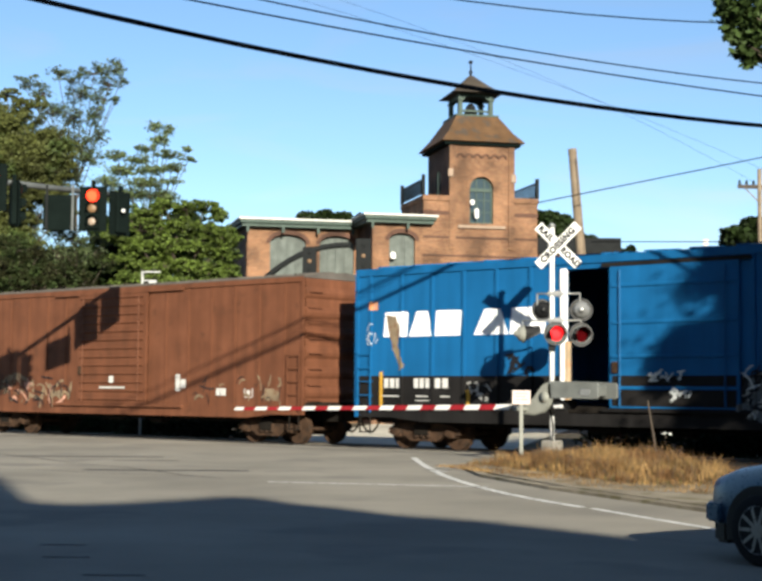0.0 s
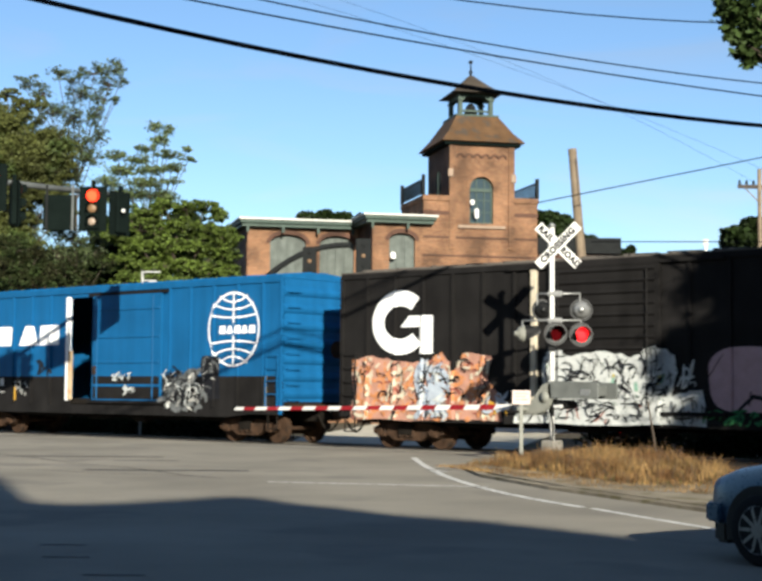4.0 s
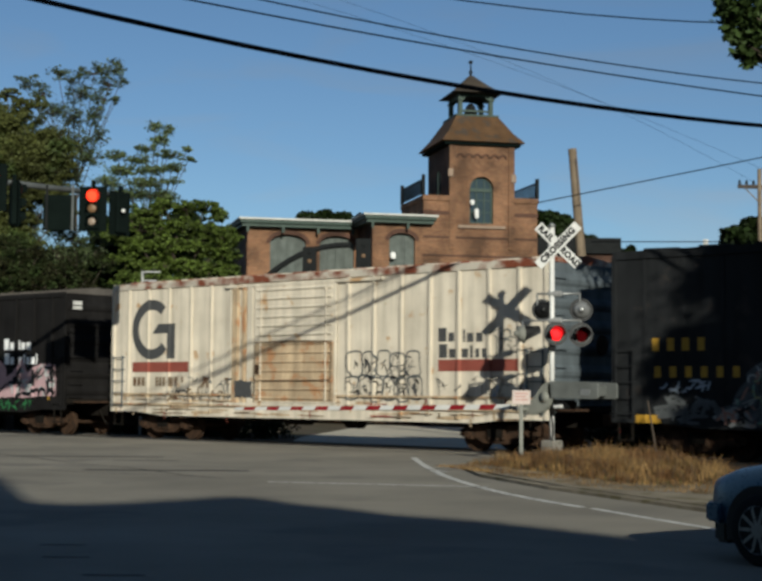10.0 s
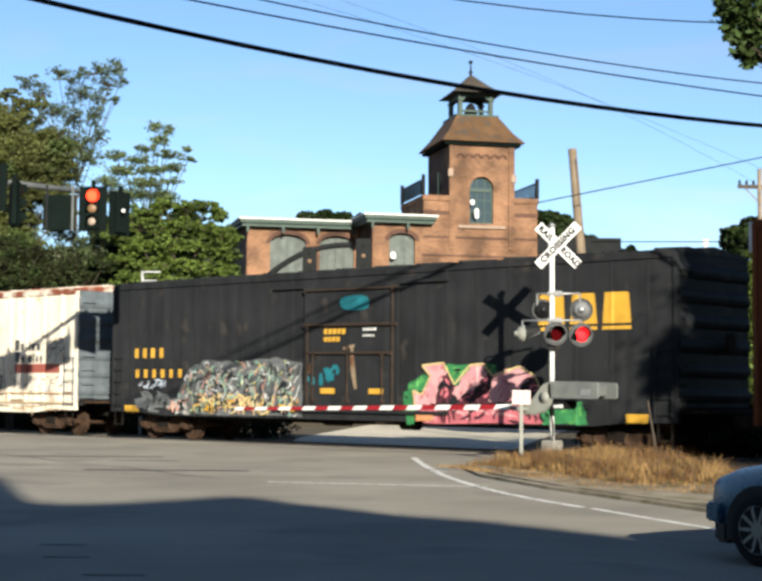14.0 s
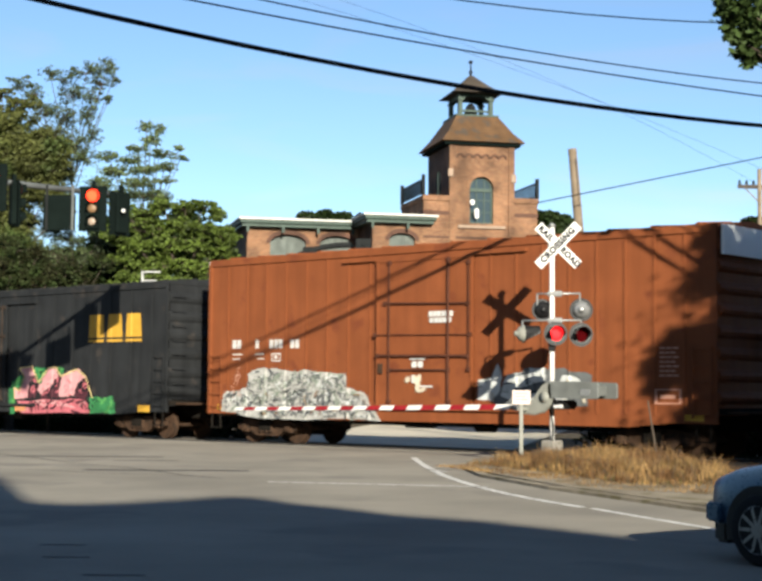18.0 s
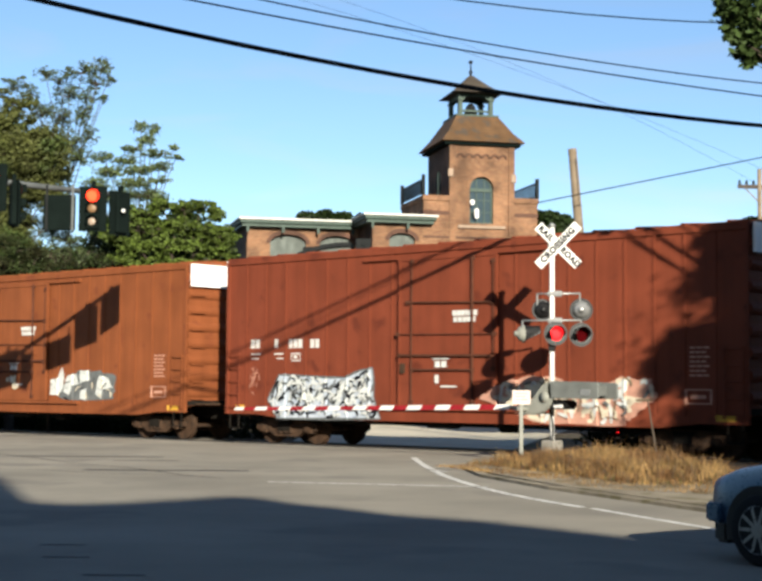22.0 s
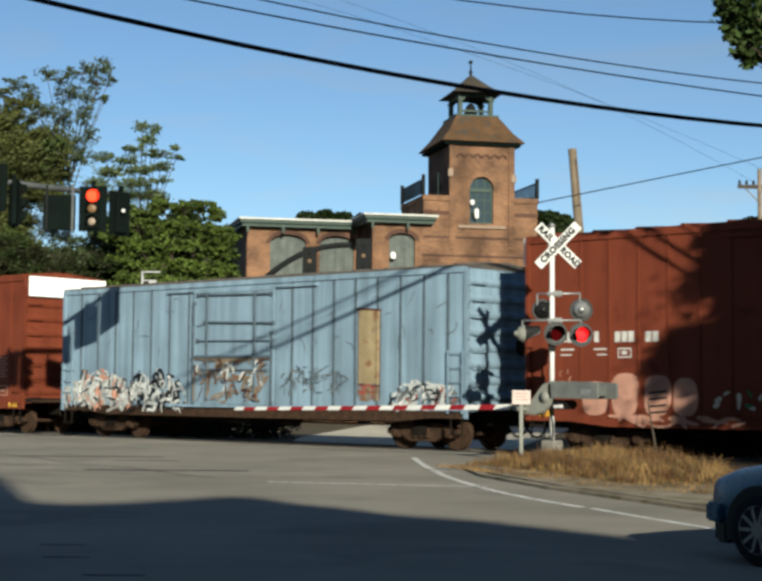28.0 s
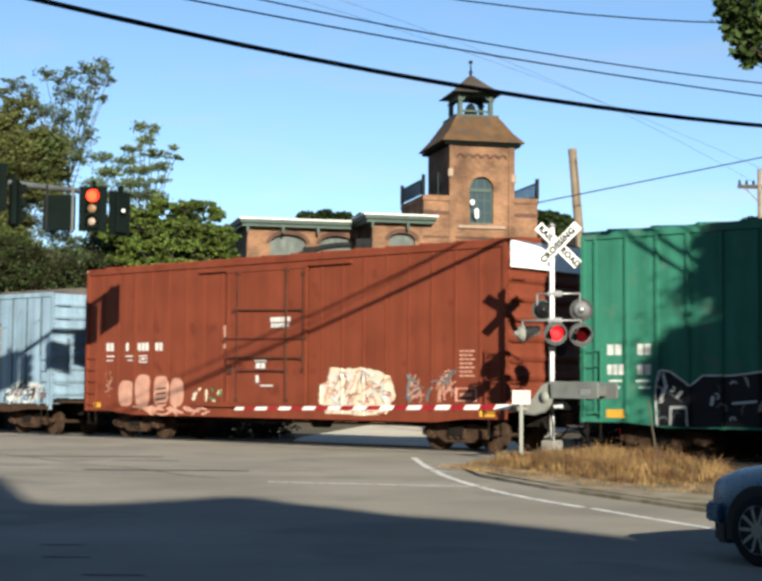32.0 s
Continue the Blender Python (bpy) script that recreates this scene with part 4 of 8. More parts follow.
bm = bmesh.new()
box(bm, -0.11, 0.11, -0.08, 0.08, 9.45, 9.75)
part("cap_box", bm, M["whitepaint"], near_post)


def wire(name, pts, r, label):
    bm = bmesh.new()
    rings = []
    for i, p in enumerate(pts):
        a, b = Vector(pts[max(0, i - 1)]), Vector(pts[min(len(pts) - 1, i + 1)])
        w = (b - a).normalized()
        u = w.orthogonal().normalized()
        s = w.cross(u)
        rings.append([bm.verts.new(Vector(p) + r * (math.cos(math.pi * k / 3) * u + math.sin(math.pi * k / 3) * s)) for k in range(6)])
    for p, q in zip(rings, rings[1:]):
        for k in range(6):
            bm.faces.new((p[k], p[(k + 1) % 6], q[(k + 1) % 6], q[k]))
    return solid(name, bm, M["wire"], label, "overhead wire", kind="structure", smooth=True)


def street_wire(off, c2, c1, c0, r, label, y0=-10, y1=50):
    """A sagging wire over the street, in an upright plane a little askew to it."""
    ys = [y0 + (y1 - y0) * i / 48 for i in range(49)]
    wire("overhead_wire", [(-19.31 + off + 0.281 * (y - 15.79), y, c0 + c1 * (y - 20) + c2 * (y - 20) ** 2) for y in ys], r, label)


street_wire(0.0, 0.00399, -0.0382, 7.195, 0.050, "thick black bundled cable across the street")
street_wire(0.4, 0.00208, -0.0200, 7.739, 0.017, "thin black overhead wire")
street_wire(0.8, 0.00384, -0.0253, 7.827, 0.015, "thin black overhead wire")
street_wire(2.2, 0.0072, 0.0372, 8.09, 0.014, "thin black overhead wire")
street_wire(-3.0, -0.00518, -0.110, 9.235, 0.003, "thin faint overhead wire", 5, 40)
street_wire(-3.5, -0.00892, -0.103, 9.674, 0.003, "thin faint overhead wire", 5, 40)


def eye_pt(x, y, depth):
    """The place at that depth before the eye, by offsets in parts of the view's half width."""
    h = math.tan(radians(28.104) / 2)
    return VIEW @ Vector((x * h * depth, y * h * depth, -depth))


def span_wire(a, b, sag, r, label):
    pts = [a.lerp(b, i / 24) - Vector((0, 0, sag * 4 * (i / 24) * (1 - i / 24))) for i in range(25)]
    wire("overhead_wire", pts, r, label)


span_wire(Vector((-25.75, 35.65, 6.93)), Vector((-17.0, 43.2, 9.35)), 0.0, 0.016, "thin wire rising from the leaning pole")
span_wire(Vector((-39.2, 58.4, 8.39)), Vector((-30.0, 66.6, 8.48)), 0.0, 0.022, "thin distant overhead wire")

# ---- trees and undergrowth ----
def leaf_mesh(name, clumps, size, material, seed):
    """Many small bent leaves scattered through clumps: (centre, radii, count)."""
    rng = np.random.default_rng(seed)
    P = []
    for c, rad, n in clumps:
        d = np.clip(rng.normal(size=(n, 3)) * 0.6, -1.1, 1.1)
        P.append(np.array(c) + d * np.array(rad))
    P = np.concatenate(P)
    n = len(P)
    u = rng.normal(size=(n, 3))
    u[:, 2] *= 0.6
    u /= np.linalg.norm(u, axis=1)[:, None]
    w = np.cross(u, rng.normal(size=(n, 3)))
    w /= np.linalg.norm(w, axis=1)[:, None]
    s = size * (0.6 + 0.8 * rng.random(n))[:, None]
    nrm = np.cross(u, w)
    V = np.stack([P - u * s, P + w * s * 0.55 + nrm * s * 0.15, P + u * s, P - w * s * 0.55 + nrm * s * 0.15], 1).reshape(-1, 3)
    me = bpy.data.meshes.new(name)
    me.vertices.add(4 * n)
    me.vertices.foreach_set("co", V.ravel())
    me.loops.add(4 * n)
    me.loops.foreach_set("vertex_index", np.arange(4 * n))
    me.polygons.add(n)
    me.polygons.foreach_set("loop_start", np.arange(n) * 4)
    me.polygons.foreach_set("loop_total", np.full(n, 4))
    me.update(calc_edges=True)
    me.materials.append(material)
    return me


def limb(bm, a, b, r0, r1, seed, steps=5, wob=0.12):
    rng = random.Random(seed)
    a, b = Vector(a), Vector(b)
    L_ = (b - a).length
    prev, pr = a, r0
    for i in range(1, steps + 1):
        t = i / steps
        p = a.lerp(b, t) + Vector([rng.uniform(-1, 1) * wob * L_ * 0.25 * (1 - t) for _ in range(3)])
        r = r0 + (r1 - r0) * t
        tube(bm, prev, p, pr, r, 7, caps=False)
        prev, pr = p, r


def grow_tree(name, label, base, height, clumps, leaf_size, leaf, seed, trunk_r=0.22, tuft=(0.30, 0.6), category="tree", fork=0.35, per_tuft=70):
    """clumps: (x, y, z, rx, ry, rz, leaves) offsets from the base; each clump is broken into many small tufts on twigs."""
    t = thing(name, label, category, pose(*base))
    rng = random.Random(seed)
    bm = bmesh.new()
    top = Vector((0, 0, height * 0.8))
    limb(bm, (0, 0, 0), top, trunk_r, trunk_r * 0.25, seed, 6, 0.05)
    tufts = []
    for k, (x, y, z, rx, ry, rz, n) in enumerate(clumps):
        c = Vector((x, y, z))
        limb(bm, (0, 0, min(height * 0.75, max(0.8, z - 1.2 - 0.5 * math.hypot(x, y)))), c, trunk_r * 0.22, 0.012, seed + k, 6)
        m = max(4, int(n / per_tuft))
        for j in range(m):
            d = Vector([rng.gauss(0, 1) for _ in range(3)]).normalized() * rng.random() ** 0.4
            q = c + Vector((d.x * rx, d.y * ry, d.z * rz))
            if j % 2 == 0:
                limb(bm, c - Vector((0, 0, rz * 0.3)), q, 0.018, 0.006, seed * 7 + j, 3)
            s = rng.uniform(*tuft) * min(rx, rz)
            tufts.append(((q.x, q.y, q.z), (s * 1.3, s * 1.3, s * 0.8), int(n / m)))
    part("trunk", bm, M["bark"], t)
    part("crown", leaf_mesh("crown", tufts, leaf_size, leaf, seed), None, t)
    return t


def depth_pt(px_, py_, depth):
    return eye_pt((px_ - 784) / 784, (598 - py_) / 784, depth)


def clump_at(base, spec, depth, r_px):
    p = depth_pt(spec[0], spec[1], depth + (spec[4] if len(spec) > 4 else 0))
    k = depth * math.tan(radians(28.104) / 2) / 784
    return (p.x - base[0], p.y - base[1], p.z - base[2], spec[2] * k, spec[2] * k, spec[3] * k, r_px)


def placed_tree(name, label, px_base, depth, height, specs, leaf_size, leaf, seed, per=900, **kw):
    b = depth_pt(px_base, 800, depth)
    base = (b.x, b.y, -0.2)
    return grow_tree(name, label, base, height, [clump_at(base, s, depth, int(per * s[2] * s[3] / 2500)) for s in specs], leaf_size, leaf, seed, **kw)


SWAY = []
SWAY.append((placed_tree("tree", "tall airy tree with pale olive leaves behind the tracks", 20, 60, 12.5,
            [(40, 330, 85, 56), (-40, 260, 70, 60), (25, 255, 60, 36), (62, 215, 34, 20), (108, 300, 46, 42), (-20, 420, 90, 60), (80, 395, 56, 36), (0, 490, 80, 56), (-60, 350, 90, 80), (118, 345, 40, 32), (15, 195, 26, 14), (60, 290, 46, 28), (28, 380, 46, 30), (115, 400, 40, 26), (40, 455, 46, 24), (130, 440, 34, 20)],
            0.06, M["leaf2"], 11, per=7200, trunk_r=0.2, per_tuft=34, tuft=(0.10, 0.24)), 0.75))
SWAY.append((placed_tree("tree", "slender half-bare tree with sparse fine leaves", 150, 62, 13.5,
            [(120, 150, 18, 14), (150, 160, 26, 16), (195, 148, 34, 16), (238, 140, 22, 20), (225, 172, 30, 14), (250, 165, 14, 12), (165, 195, 30, 20), (205, 200, 26, 16), (60, 175, 22, 16), (90, 190, 24, 16), (150, 240, 30, 26), (195, 240, 24, 22), (110, 230, 26, 22), (165, 300, 34, 30), (205, 280, 18, 18), (140, 360, 30, 26), (240, 205, 12, 12), (75, 445, 26, 20), (110, 470, 34, 24), (150, 490, 34, 24), (60, 500, 34, 26), (120, 525, 40, 24), (185, 520, 30, 22), (215, 490, 24, 18), (20, 470, 30, 26), (40, 160, 12, 8), (70, 155, 10, 8), (190, 325, 24, 20)],
            0.055, M["leaf4"], 12, per=2300, trunk_r=0.11, tuft=(0.2, 0.5), per_tuft=16), 1.0))
SWAY.append((placed_tree("tree", "green broadleaf tree with layered branches behind the tracks", 300, 58, 9.2,
            [(320, 262, 14, 12), (345, 270, 12, 12), (328, 288, 18, 12), (300, 305, 24, 8), (345, 318, 34, 8), (385, 308, 16, 6), (388, 328, 26, 5), (285, 328, 34, 9), (240, 320, 26, 9), (355, 345, 30, 8), (310, 350, 34, 9), (255, 350, 36, 11), (225, 375, 30, 12), (300, 378, 44, 11), (350, 372, 26, 7), (270, 402, 44, 14), (335, 405, 34, 12), (215, 405, 24, 12)],
            0.055, M["leaf4"], 13, per=4600, trunk_r=0.12, per_tuft=13, tuft=(0.3, 0.7)), 1.3))
SWAY.append((placed_tree("tree", "dense green maple beside the mill", 380, 56, 8.0,
            [(290, 440, 40, 20), (340, 425, 34, 18), (385, 428, 26, 18), (420, 425, 30, 16), (448, 440, 26, 16), (310, 470, 46, 18), (375, 465, 36, 18), (425, 475, 40, 20), (465, 488, 30, 22), (285, 505, 44, 18), (345, 505, 44, 20), (405, 512, 40, 18), (460, 522, 34, 18), (260, 540, 44, 22), (330, 545, 46, 20), (395, 550, 44, 20), (455, 560, 40, 22), (240, 480, 30, 20), (300, 580, 70, 24), (400, 590, 70, 24)],
            0.066, M["leaf"], 14, per=5600, trunk_r=0.2, per_tuft=24, tuft=(0.12, 0.30)), 0.3))
# added backing shrubs; the dark gaps between trees lie in their colour
placed_tree("shrub", "near-black shrubs added as painted shade behind the trees", 120, 66, 4.5,
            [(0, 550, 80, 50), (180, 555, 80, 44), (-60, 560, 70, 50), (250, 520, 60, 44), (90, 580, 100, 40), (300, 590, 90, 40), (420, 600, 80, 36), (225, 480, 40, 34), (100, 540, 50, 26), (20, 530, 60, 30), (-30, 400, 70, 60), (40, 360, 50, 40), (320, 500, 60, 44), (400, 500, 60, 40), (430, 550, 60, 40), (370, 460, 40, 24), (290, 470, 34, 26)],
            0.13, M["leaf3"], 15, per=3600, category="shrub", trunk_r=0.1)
placed_tree("shrub", "dry brown undergrowth with bare stems", 100, 52, 4.0,
            [(60, 550, 60, 34), (130, 560, 50, 30), (0, 560, 60, 40), (170, 585, 60, 20), (90, 590, 80, 20), (30, 510, 50, 24), (215, 545, 30, 24)],
            0.06, M["leaf5"], 16, per=2200, category="shrub", trunk_r=0.06)
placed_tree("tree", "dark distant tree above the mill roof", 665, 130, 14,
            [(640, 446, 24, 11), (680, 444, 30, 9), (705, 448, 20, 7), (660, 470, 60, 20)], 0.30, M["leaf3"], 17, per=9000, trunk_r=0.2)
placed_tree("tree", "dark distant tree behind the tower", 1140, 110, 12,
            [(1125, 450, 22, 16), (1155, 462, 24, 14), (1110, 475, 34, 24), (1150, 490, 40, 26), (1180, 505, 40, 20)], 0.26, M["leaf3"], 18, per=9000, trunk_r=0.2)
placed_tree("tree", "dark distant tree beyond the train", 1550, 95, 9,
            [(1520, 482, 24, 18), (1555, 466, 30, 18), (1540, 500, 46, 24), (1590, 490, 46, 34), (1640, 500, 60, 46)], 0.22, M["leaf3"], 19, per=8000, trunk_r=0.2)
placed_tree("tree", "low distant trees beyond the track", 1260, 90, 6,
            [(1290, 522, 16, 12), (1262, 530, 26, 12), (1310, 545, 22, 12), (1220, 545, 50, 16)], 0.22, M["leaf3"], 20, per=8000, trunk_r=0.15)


def undergrowth(x0, x1, y, h, seed):
    """Added weeds along the far side of the ballast, near-black to paint in shade."""
    rng = random.Random(seed)
    b = thing("shrub", "added undergrowth along the ballast, shade put into its leaves", "shrub", pose((x0 + x1) / 2, y, -0.2), "brambles")
    spots = []
    x = x0
    while x < x1:
        s = rng.uniform(0.5, 1.0)
        spots.append(((x - (x0 + x1) / 2, rng.uniform(-0.4, 0.5), h * 0.4 * s), (0.7, 0.6, h * 0.5 * s), 520))
        x += 0.6
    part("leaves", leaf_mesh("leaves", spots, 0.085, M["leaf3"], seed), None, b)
    bm = bmesh.new()
    for k in range(int((x1 - x0) * 1.5)):
        px_ = rng.uniform(x0, x1) - (x0 + x1) / 2
        tube(bm, (px_, 0, 0), (px_ + rng.uniform(-0.3, 0.3), rng.uniform(-0.3, 0.3), h * rng.uniform(0.5, 1.0)), 0.012, 0.005, 5)
    part("stems", bm, M["bark"], b)


undergrowth(-23.5, -21.6, 35.6, 1.7, 60)
undergrowth(-20.7, -18.1, 35.6, 1.7, 59)
undergrowth(-20.6, -15.2, 36.3, 1.7, 57)
undergrowth(-15.2, -9.7, 36.3, 1.7, 58)
for k in range(1, 5):
    undergrowth(-23.5 + 5.5 * k, -18.1 + 5.5 * k, 35.6, 1.7, 60 + k)
for k in range(7):
    undergrowth(-76.0 + 5.5 * k, -70.5 + 5.5 * k, 36.6, 1.3, 70 + k)


placed_tree("tree", "dark green tree beyond the ballast", 1530, 62, 6.5,
            [(1500, 590, 46, 40), (1560, 570, 50, 44), (1620, 600, 60, 50), (1500, 660, 50, 40), (1560, 660, 60, 44), (1480, 730, 50, 40), (1550, 740, 60, 40), (1640, 720, 70, 60), (1500, 800, 60, 40), (1580, 810, 70, 40), (1450, 800, 50, 36), (1420, 740, 36, 30)],
            0.11, M["leaf"], 22, per=4200, trunk_r=0.16, per_tuft=60, tuft=(0.25, 0.5))


# added thicket, its near-black leaves paint in the shade between passing cars
placed_tree("tree", "near-black thicket added to darken the gaps between cars", 1270, 60, 5.0,
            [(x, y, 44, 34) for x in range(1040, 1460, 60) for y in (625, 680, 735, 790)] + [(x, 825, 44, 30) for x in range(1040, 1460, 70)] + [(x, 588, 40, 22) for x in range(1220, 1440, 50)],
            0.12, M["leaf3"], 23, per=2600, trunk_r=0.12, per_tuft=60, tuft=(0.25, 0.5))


# ---- the street tree out of view beside the verge, and unseen light-blocking houses behind the eye ----
SIDE = Vector((math.cos(radians(SUN_AZ)), -math.sin(radians(SUN_AZ)), 0))
BACK = Vector((math.sin(radians(SUN_AZ)), math.cos(radians(SUN_AZ)), 0))
RISE = math.tan(radians(SUN_EL))


def sunward(lat, along, z):
    p = SIDE * lat + BACK * along
    return (p.x, p.y, z)


def over_train(lat, z, along):
    """The height at that distance toward the sun which shades height z on the train's side."""
    return z + (along + 31.88 + 1.35 * (lat + 12.43)) * RISE


tree_base = sunward(-18.0, -17.0, 0.0)
near_clumps = []
for lat, z, r, along in ((-12.75, 2.2, 0.40, -16), (-12.6, 1.7, 0.32, -17), (-12.9, 2.6, 0.35, -15), (-13.3, 3.9, 0.40, -15), (-13.6, 4.5, 0.45, -14), (-13.4, 4.9, 0.30, -16), (-14.2, 5.0, 0.5, -15), (-14.8, 4.2, 0.6, -15), (-13.2, 1.0, 0.4, -15),
                         (-15.5, 3.0, 1.0, -16), (-16.5, 4.5, 1.3, -17), (-18.0, 5.5, 1.8, -17), (-17.5, 3.0, 1.6, -18), (-20.0, 4.5, 1.8, -17), (-18.5, 7.5, 1.8, -17), (-21.0, 7.0, 1.6, -16), (-16.5, 7.0, 1.4, -17),
                         (-14.3, 0.6, 0.6, -15), (-14.2, 1.6, 0.7, -15), (-13.6, 2.3, 0.5, -15), (-14.1, 3.0, 0.7, -15), (-14.6, 3.7, 0.7, -15), (-15.2, 1.0, 0.8, -16), (-15.3, 2.2, 0.8, -16), (-15.4, 3.6, 0.8, -16), (-15.3, 4.8, 0.8, -15), (-16.4, 1.0, 0.9, -17), (-16.4, 2.4, 0.9, -17), (-16.4, 3.6, 0.9, -17), (-14.6, 5.6, 0.6, -15), (-15.6, 6.0, 0.8, -16),
                         (-13.65, 4.45, 0.36, -14), (-13.95, 4.64, 0.4, -15), (-14.2, 4.2, 0.4, -14), (-13.75, 3.73, 0.36, -14), (-14.06, 3.5, 0.4, -15), (-13.65, 3.0, 0.36, -15), (-14.0, 2.8, 0.4, -14), (-13.15, 2.6, 0.28, -15), (-13.5, 2.3, 0.34, -14), (-13.85, 2.1, 0.4, -15), (-13.15, 1.77, 0.28, -15), (-13.4, 1.46, 0.34, -14), (-13.8, 1.26, 0.4, -15), (-13.2, 1.1, 0.3, -15),
                         (-12.6, -0.1, 0.30, -16), (-12.95, 0.1, 0.36, -16), (-13.4, 0.1, 0.45, -16), (-13.9, 0.0, 0.5, -16), (-14.6, 0.0, 0.6, -16), (-15.4, 0.0, 0.7, -17)):
    q = sunward(lat - 0.24, along, over_train(lat - 0.24, z, along))
    near_clumps.append((q[0] - tree_base[0], q[1] - tree_base[1], q[2], r, r, r * 0.8, int(2300 * r * r + 260)))
for px_, py_, r in ((1552, 22, 0.42), (1520, 40, 0.28), (1530, 95, 0.26), (1560, 75, 0.36), (1600, 50, 0.6), (1505, 75, 0.18), (1545, 120, 0.16), (1500, 12, 0.22), (1640, 20, 0.8), (1700, 60, 0.9)):
    q = depth_pt(px_, py_, 27.5)
    near_clumps.append((q.x - tree_base[0], q.y - tree_base[1], q.z, r, r, r * 0.9, int(1500 * r * r + 120)))
# extra unseen clumps, added to keep sky light off the train's right end
for x, y, z, r in ((-5.6, 23.0, 3.2, 1.5), (-4.4, 26.0, 3.0, 1.4), (-1.0, 23.2, 3.4, 1.7), (-0.4, 26.2, 3.6, 1.6), (-5.2, 22.2, 5.6, 1.7), (-4.6, 25.4, 6.0, 1.8), (-1.2, 22.4, 6.2, 1.9), (0.4, 25.4, 6.4, 1.8), (-3.0, 21.0, 7.8, 1.8), (-3.4, 25.0, 8.6, 2.0), (-5.8, 24.4, 7.6, 1.6), (-2.2, 20.6, 4.4, 1.6), (1.6, 23.4, 4.8, 1.7)):
    near_clumps.append((x - tree_base[0], y - tree_base[1], z, r, r, r * 0.9, int(1100 * r * r)))
grow_tree("tree", "street tree with dark green lobed leaves overhanging the verge", tree_base, 11, near_clumps, 0.085, M["leaf6"], 21, trunk_r=0.2, tuft=(0.35, 0.7), per_tuft=25)


def block_behind(along, depth, profile, label):
    """An unseen block with a given skyline, as heights over the way across the light."""
    h = thing("house", label, "house", pose(0, 0, 0))
    outline = [(profile[0][0], -0.2)] + profile + [(profile[-1][0], -0.2)]
    bm = bmesh.new()
    f = [bm.verts.new(sunward(l, along, z)) for l, z in outline]
    b = [bm.verts.new(sunward(l, along + depth, z)) for l, z in outline]
    n = len(f)
    bm.faces.new(f)
    bm.faces.new(b[::-1])
    for i in range(n):
        bm.faces.new((f[i], b[i], b[(i + 1) % n], f[(i + 1) % n]))
    part("walls", bm, M["house"], h)
    return h


# unseen; skyline set so that its shadow edge falls right on the street
block_behind(12, 6, [(3.2, 14.5), (1.6, 12.6), (0.95, 11.9), (0.62, 10.9), (0.38, 10.15), (-0.1, 10.0), (-0.8, 10.05), (-1.5, 10.2), (-2.2, 10.38), (-2.6, 10.3), (-2.95, 9.95), (-3.41, 9.70), (-3.9, 9.32), (-4.3, 9.2), (-4.74, 9.0), (-5.61, 8.41), (-6.84, 8.28), (-8.0, 7.7)], "unseen house whose skyline casts the shade on the street")
# taller unseen blocks, added on both sides behind to cut the sky light
for lat, along, w, h in ((3.4, 9, 11, 17), (15, 7, 12, 15), (28, 5, 12, 18), (41, 3, 14, 16)):
    block_behind(along, 8, [(lat + w, h - 3), (lat + w, h - 3), (lat + w / 2, h), (lat, h - 3)], "unseen gabled block added to hold back sky light")
for lat, along, w, h in ((-14.9, -2, 12, 15.5), (-28, -5, 12, 17), (-41, -8, 14, 17)):
    block_behind(along, 9, [(lat, h - 2), (lat - w / 2, h), (lat - w, h - 2)], "unseen gabled block added to hold back sky light")

# ---- dry grass on the verge ----
def blades(name, n, inside, lo, hi, material, seed, label):
    rng = np.random.default_rng(seed)
    pts = []
    while len(pts) < n:
        x, y = rng.uniform(-21, -5), rng.uniform(18.5, 28.4)
        k = inside(x, y)
        if rng.random() < k:
            pts.append((x, y, k))
    V, F = [], []
    for x, y, k in pts:
        h = (lo + (hi - lo) * rng.random() ** 1.6) * (0.35 + 0.65 * k) * (0.65 + 0.35 * math.sin(x * 2.3 + y * 1.7) * math.sin(x * 0.9 - y * 2.6))
        a = rng.uniform(0, 2 * math.pi)
        b = rng.uniform(0, 2 * math.pi)
        l = h * rng.uniform(0.1, 0.8)
        w = rng.uniform(0.003, 0.008)
        dx, dy = w * math.cos(a), w * math.sin(a)
        i = len(V)
        V += [(x - dx, y - dy, 0.05), (x + dx, y + dy, 0.05), (x + dx * 0.7 + l * 0.4 * math.cos(b), y + dy * 0.7 + l * 0.4 * math.sin(b), 0.05 + h * 0.6), (x - dx * 0.7 + l * 0.4 * math.cos(b), y - dy * 0.7 + l * 0.4 * math.sin(b), 0.05 + h * 0.6), (x + l * math.cos(b), y + l * math.sin(b), 0.05 + h)]
        F += [(i, i + 1, i + 2, i + 3), (i + 3, i + 2, i + 4)]
    me = bpy.data.meshes.new(name)
    me.from_pydata(V, [], F)
    me.materials.append(material)
    return tagged(new(name, me), label, "grass", kind="stuff")


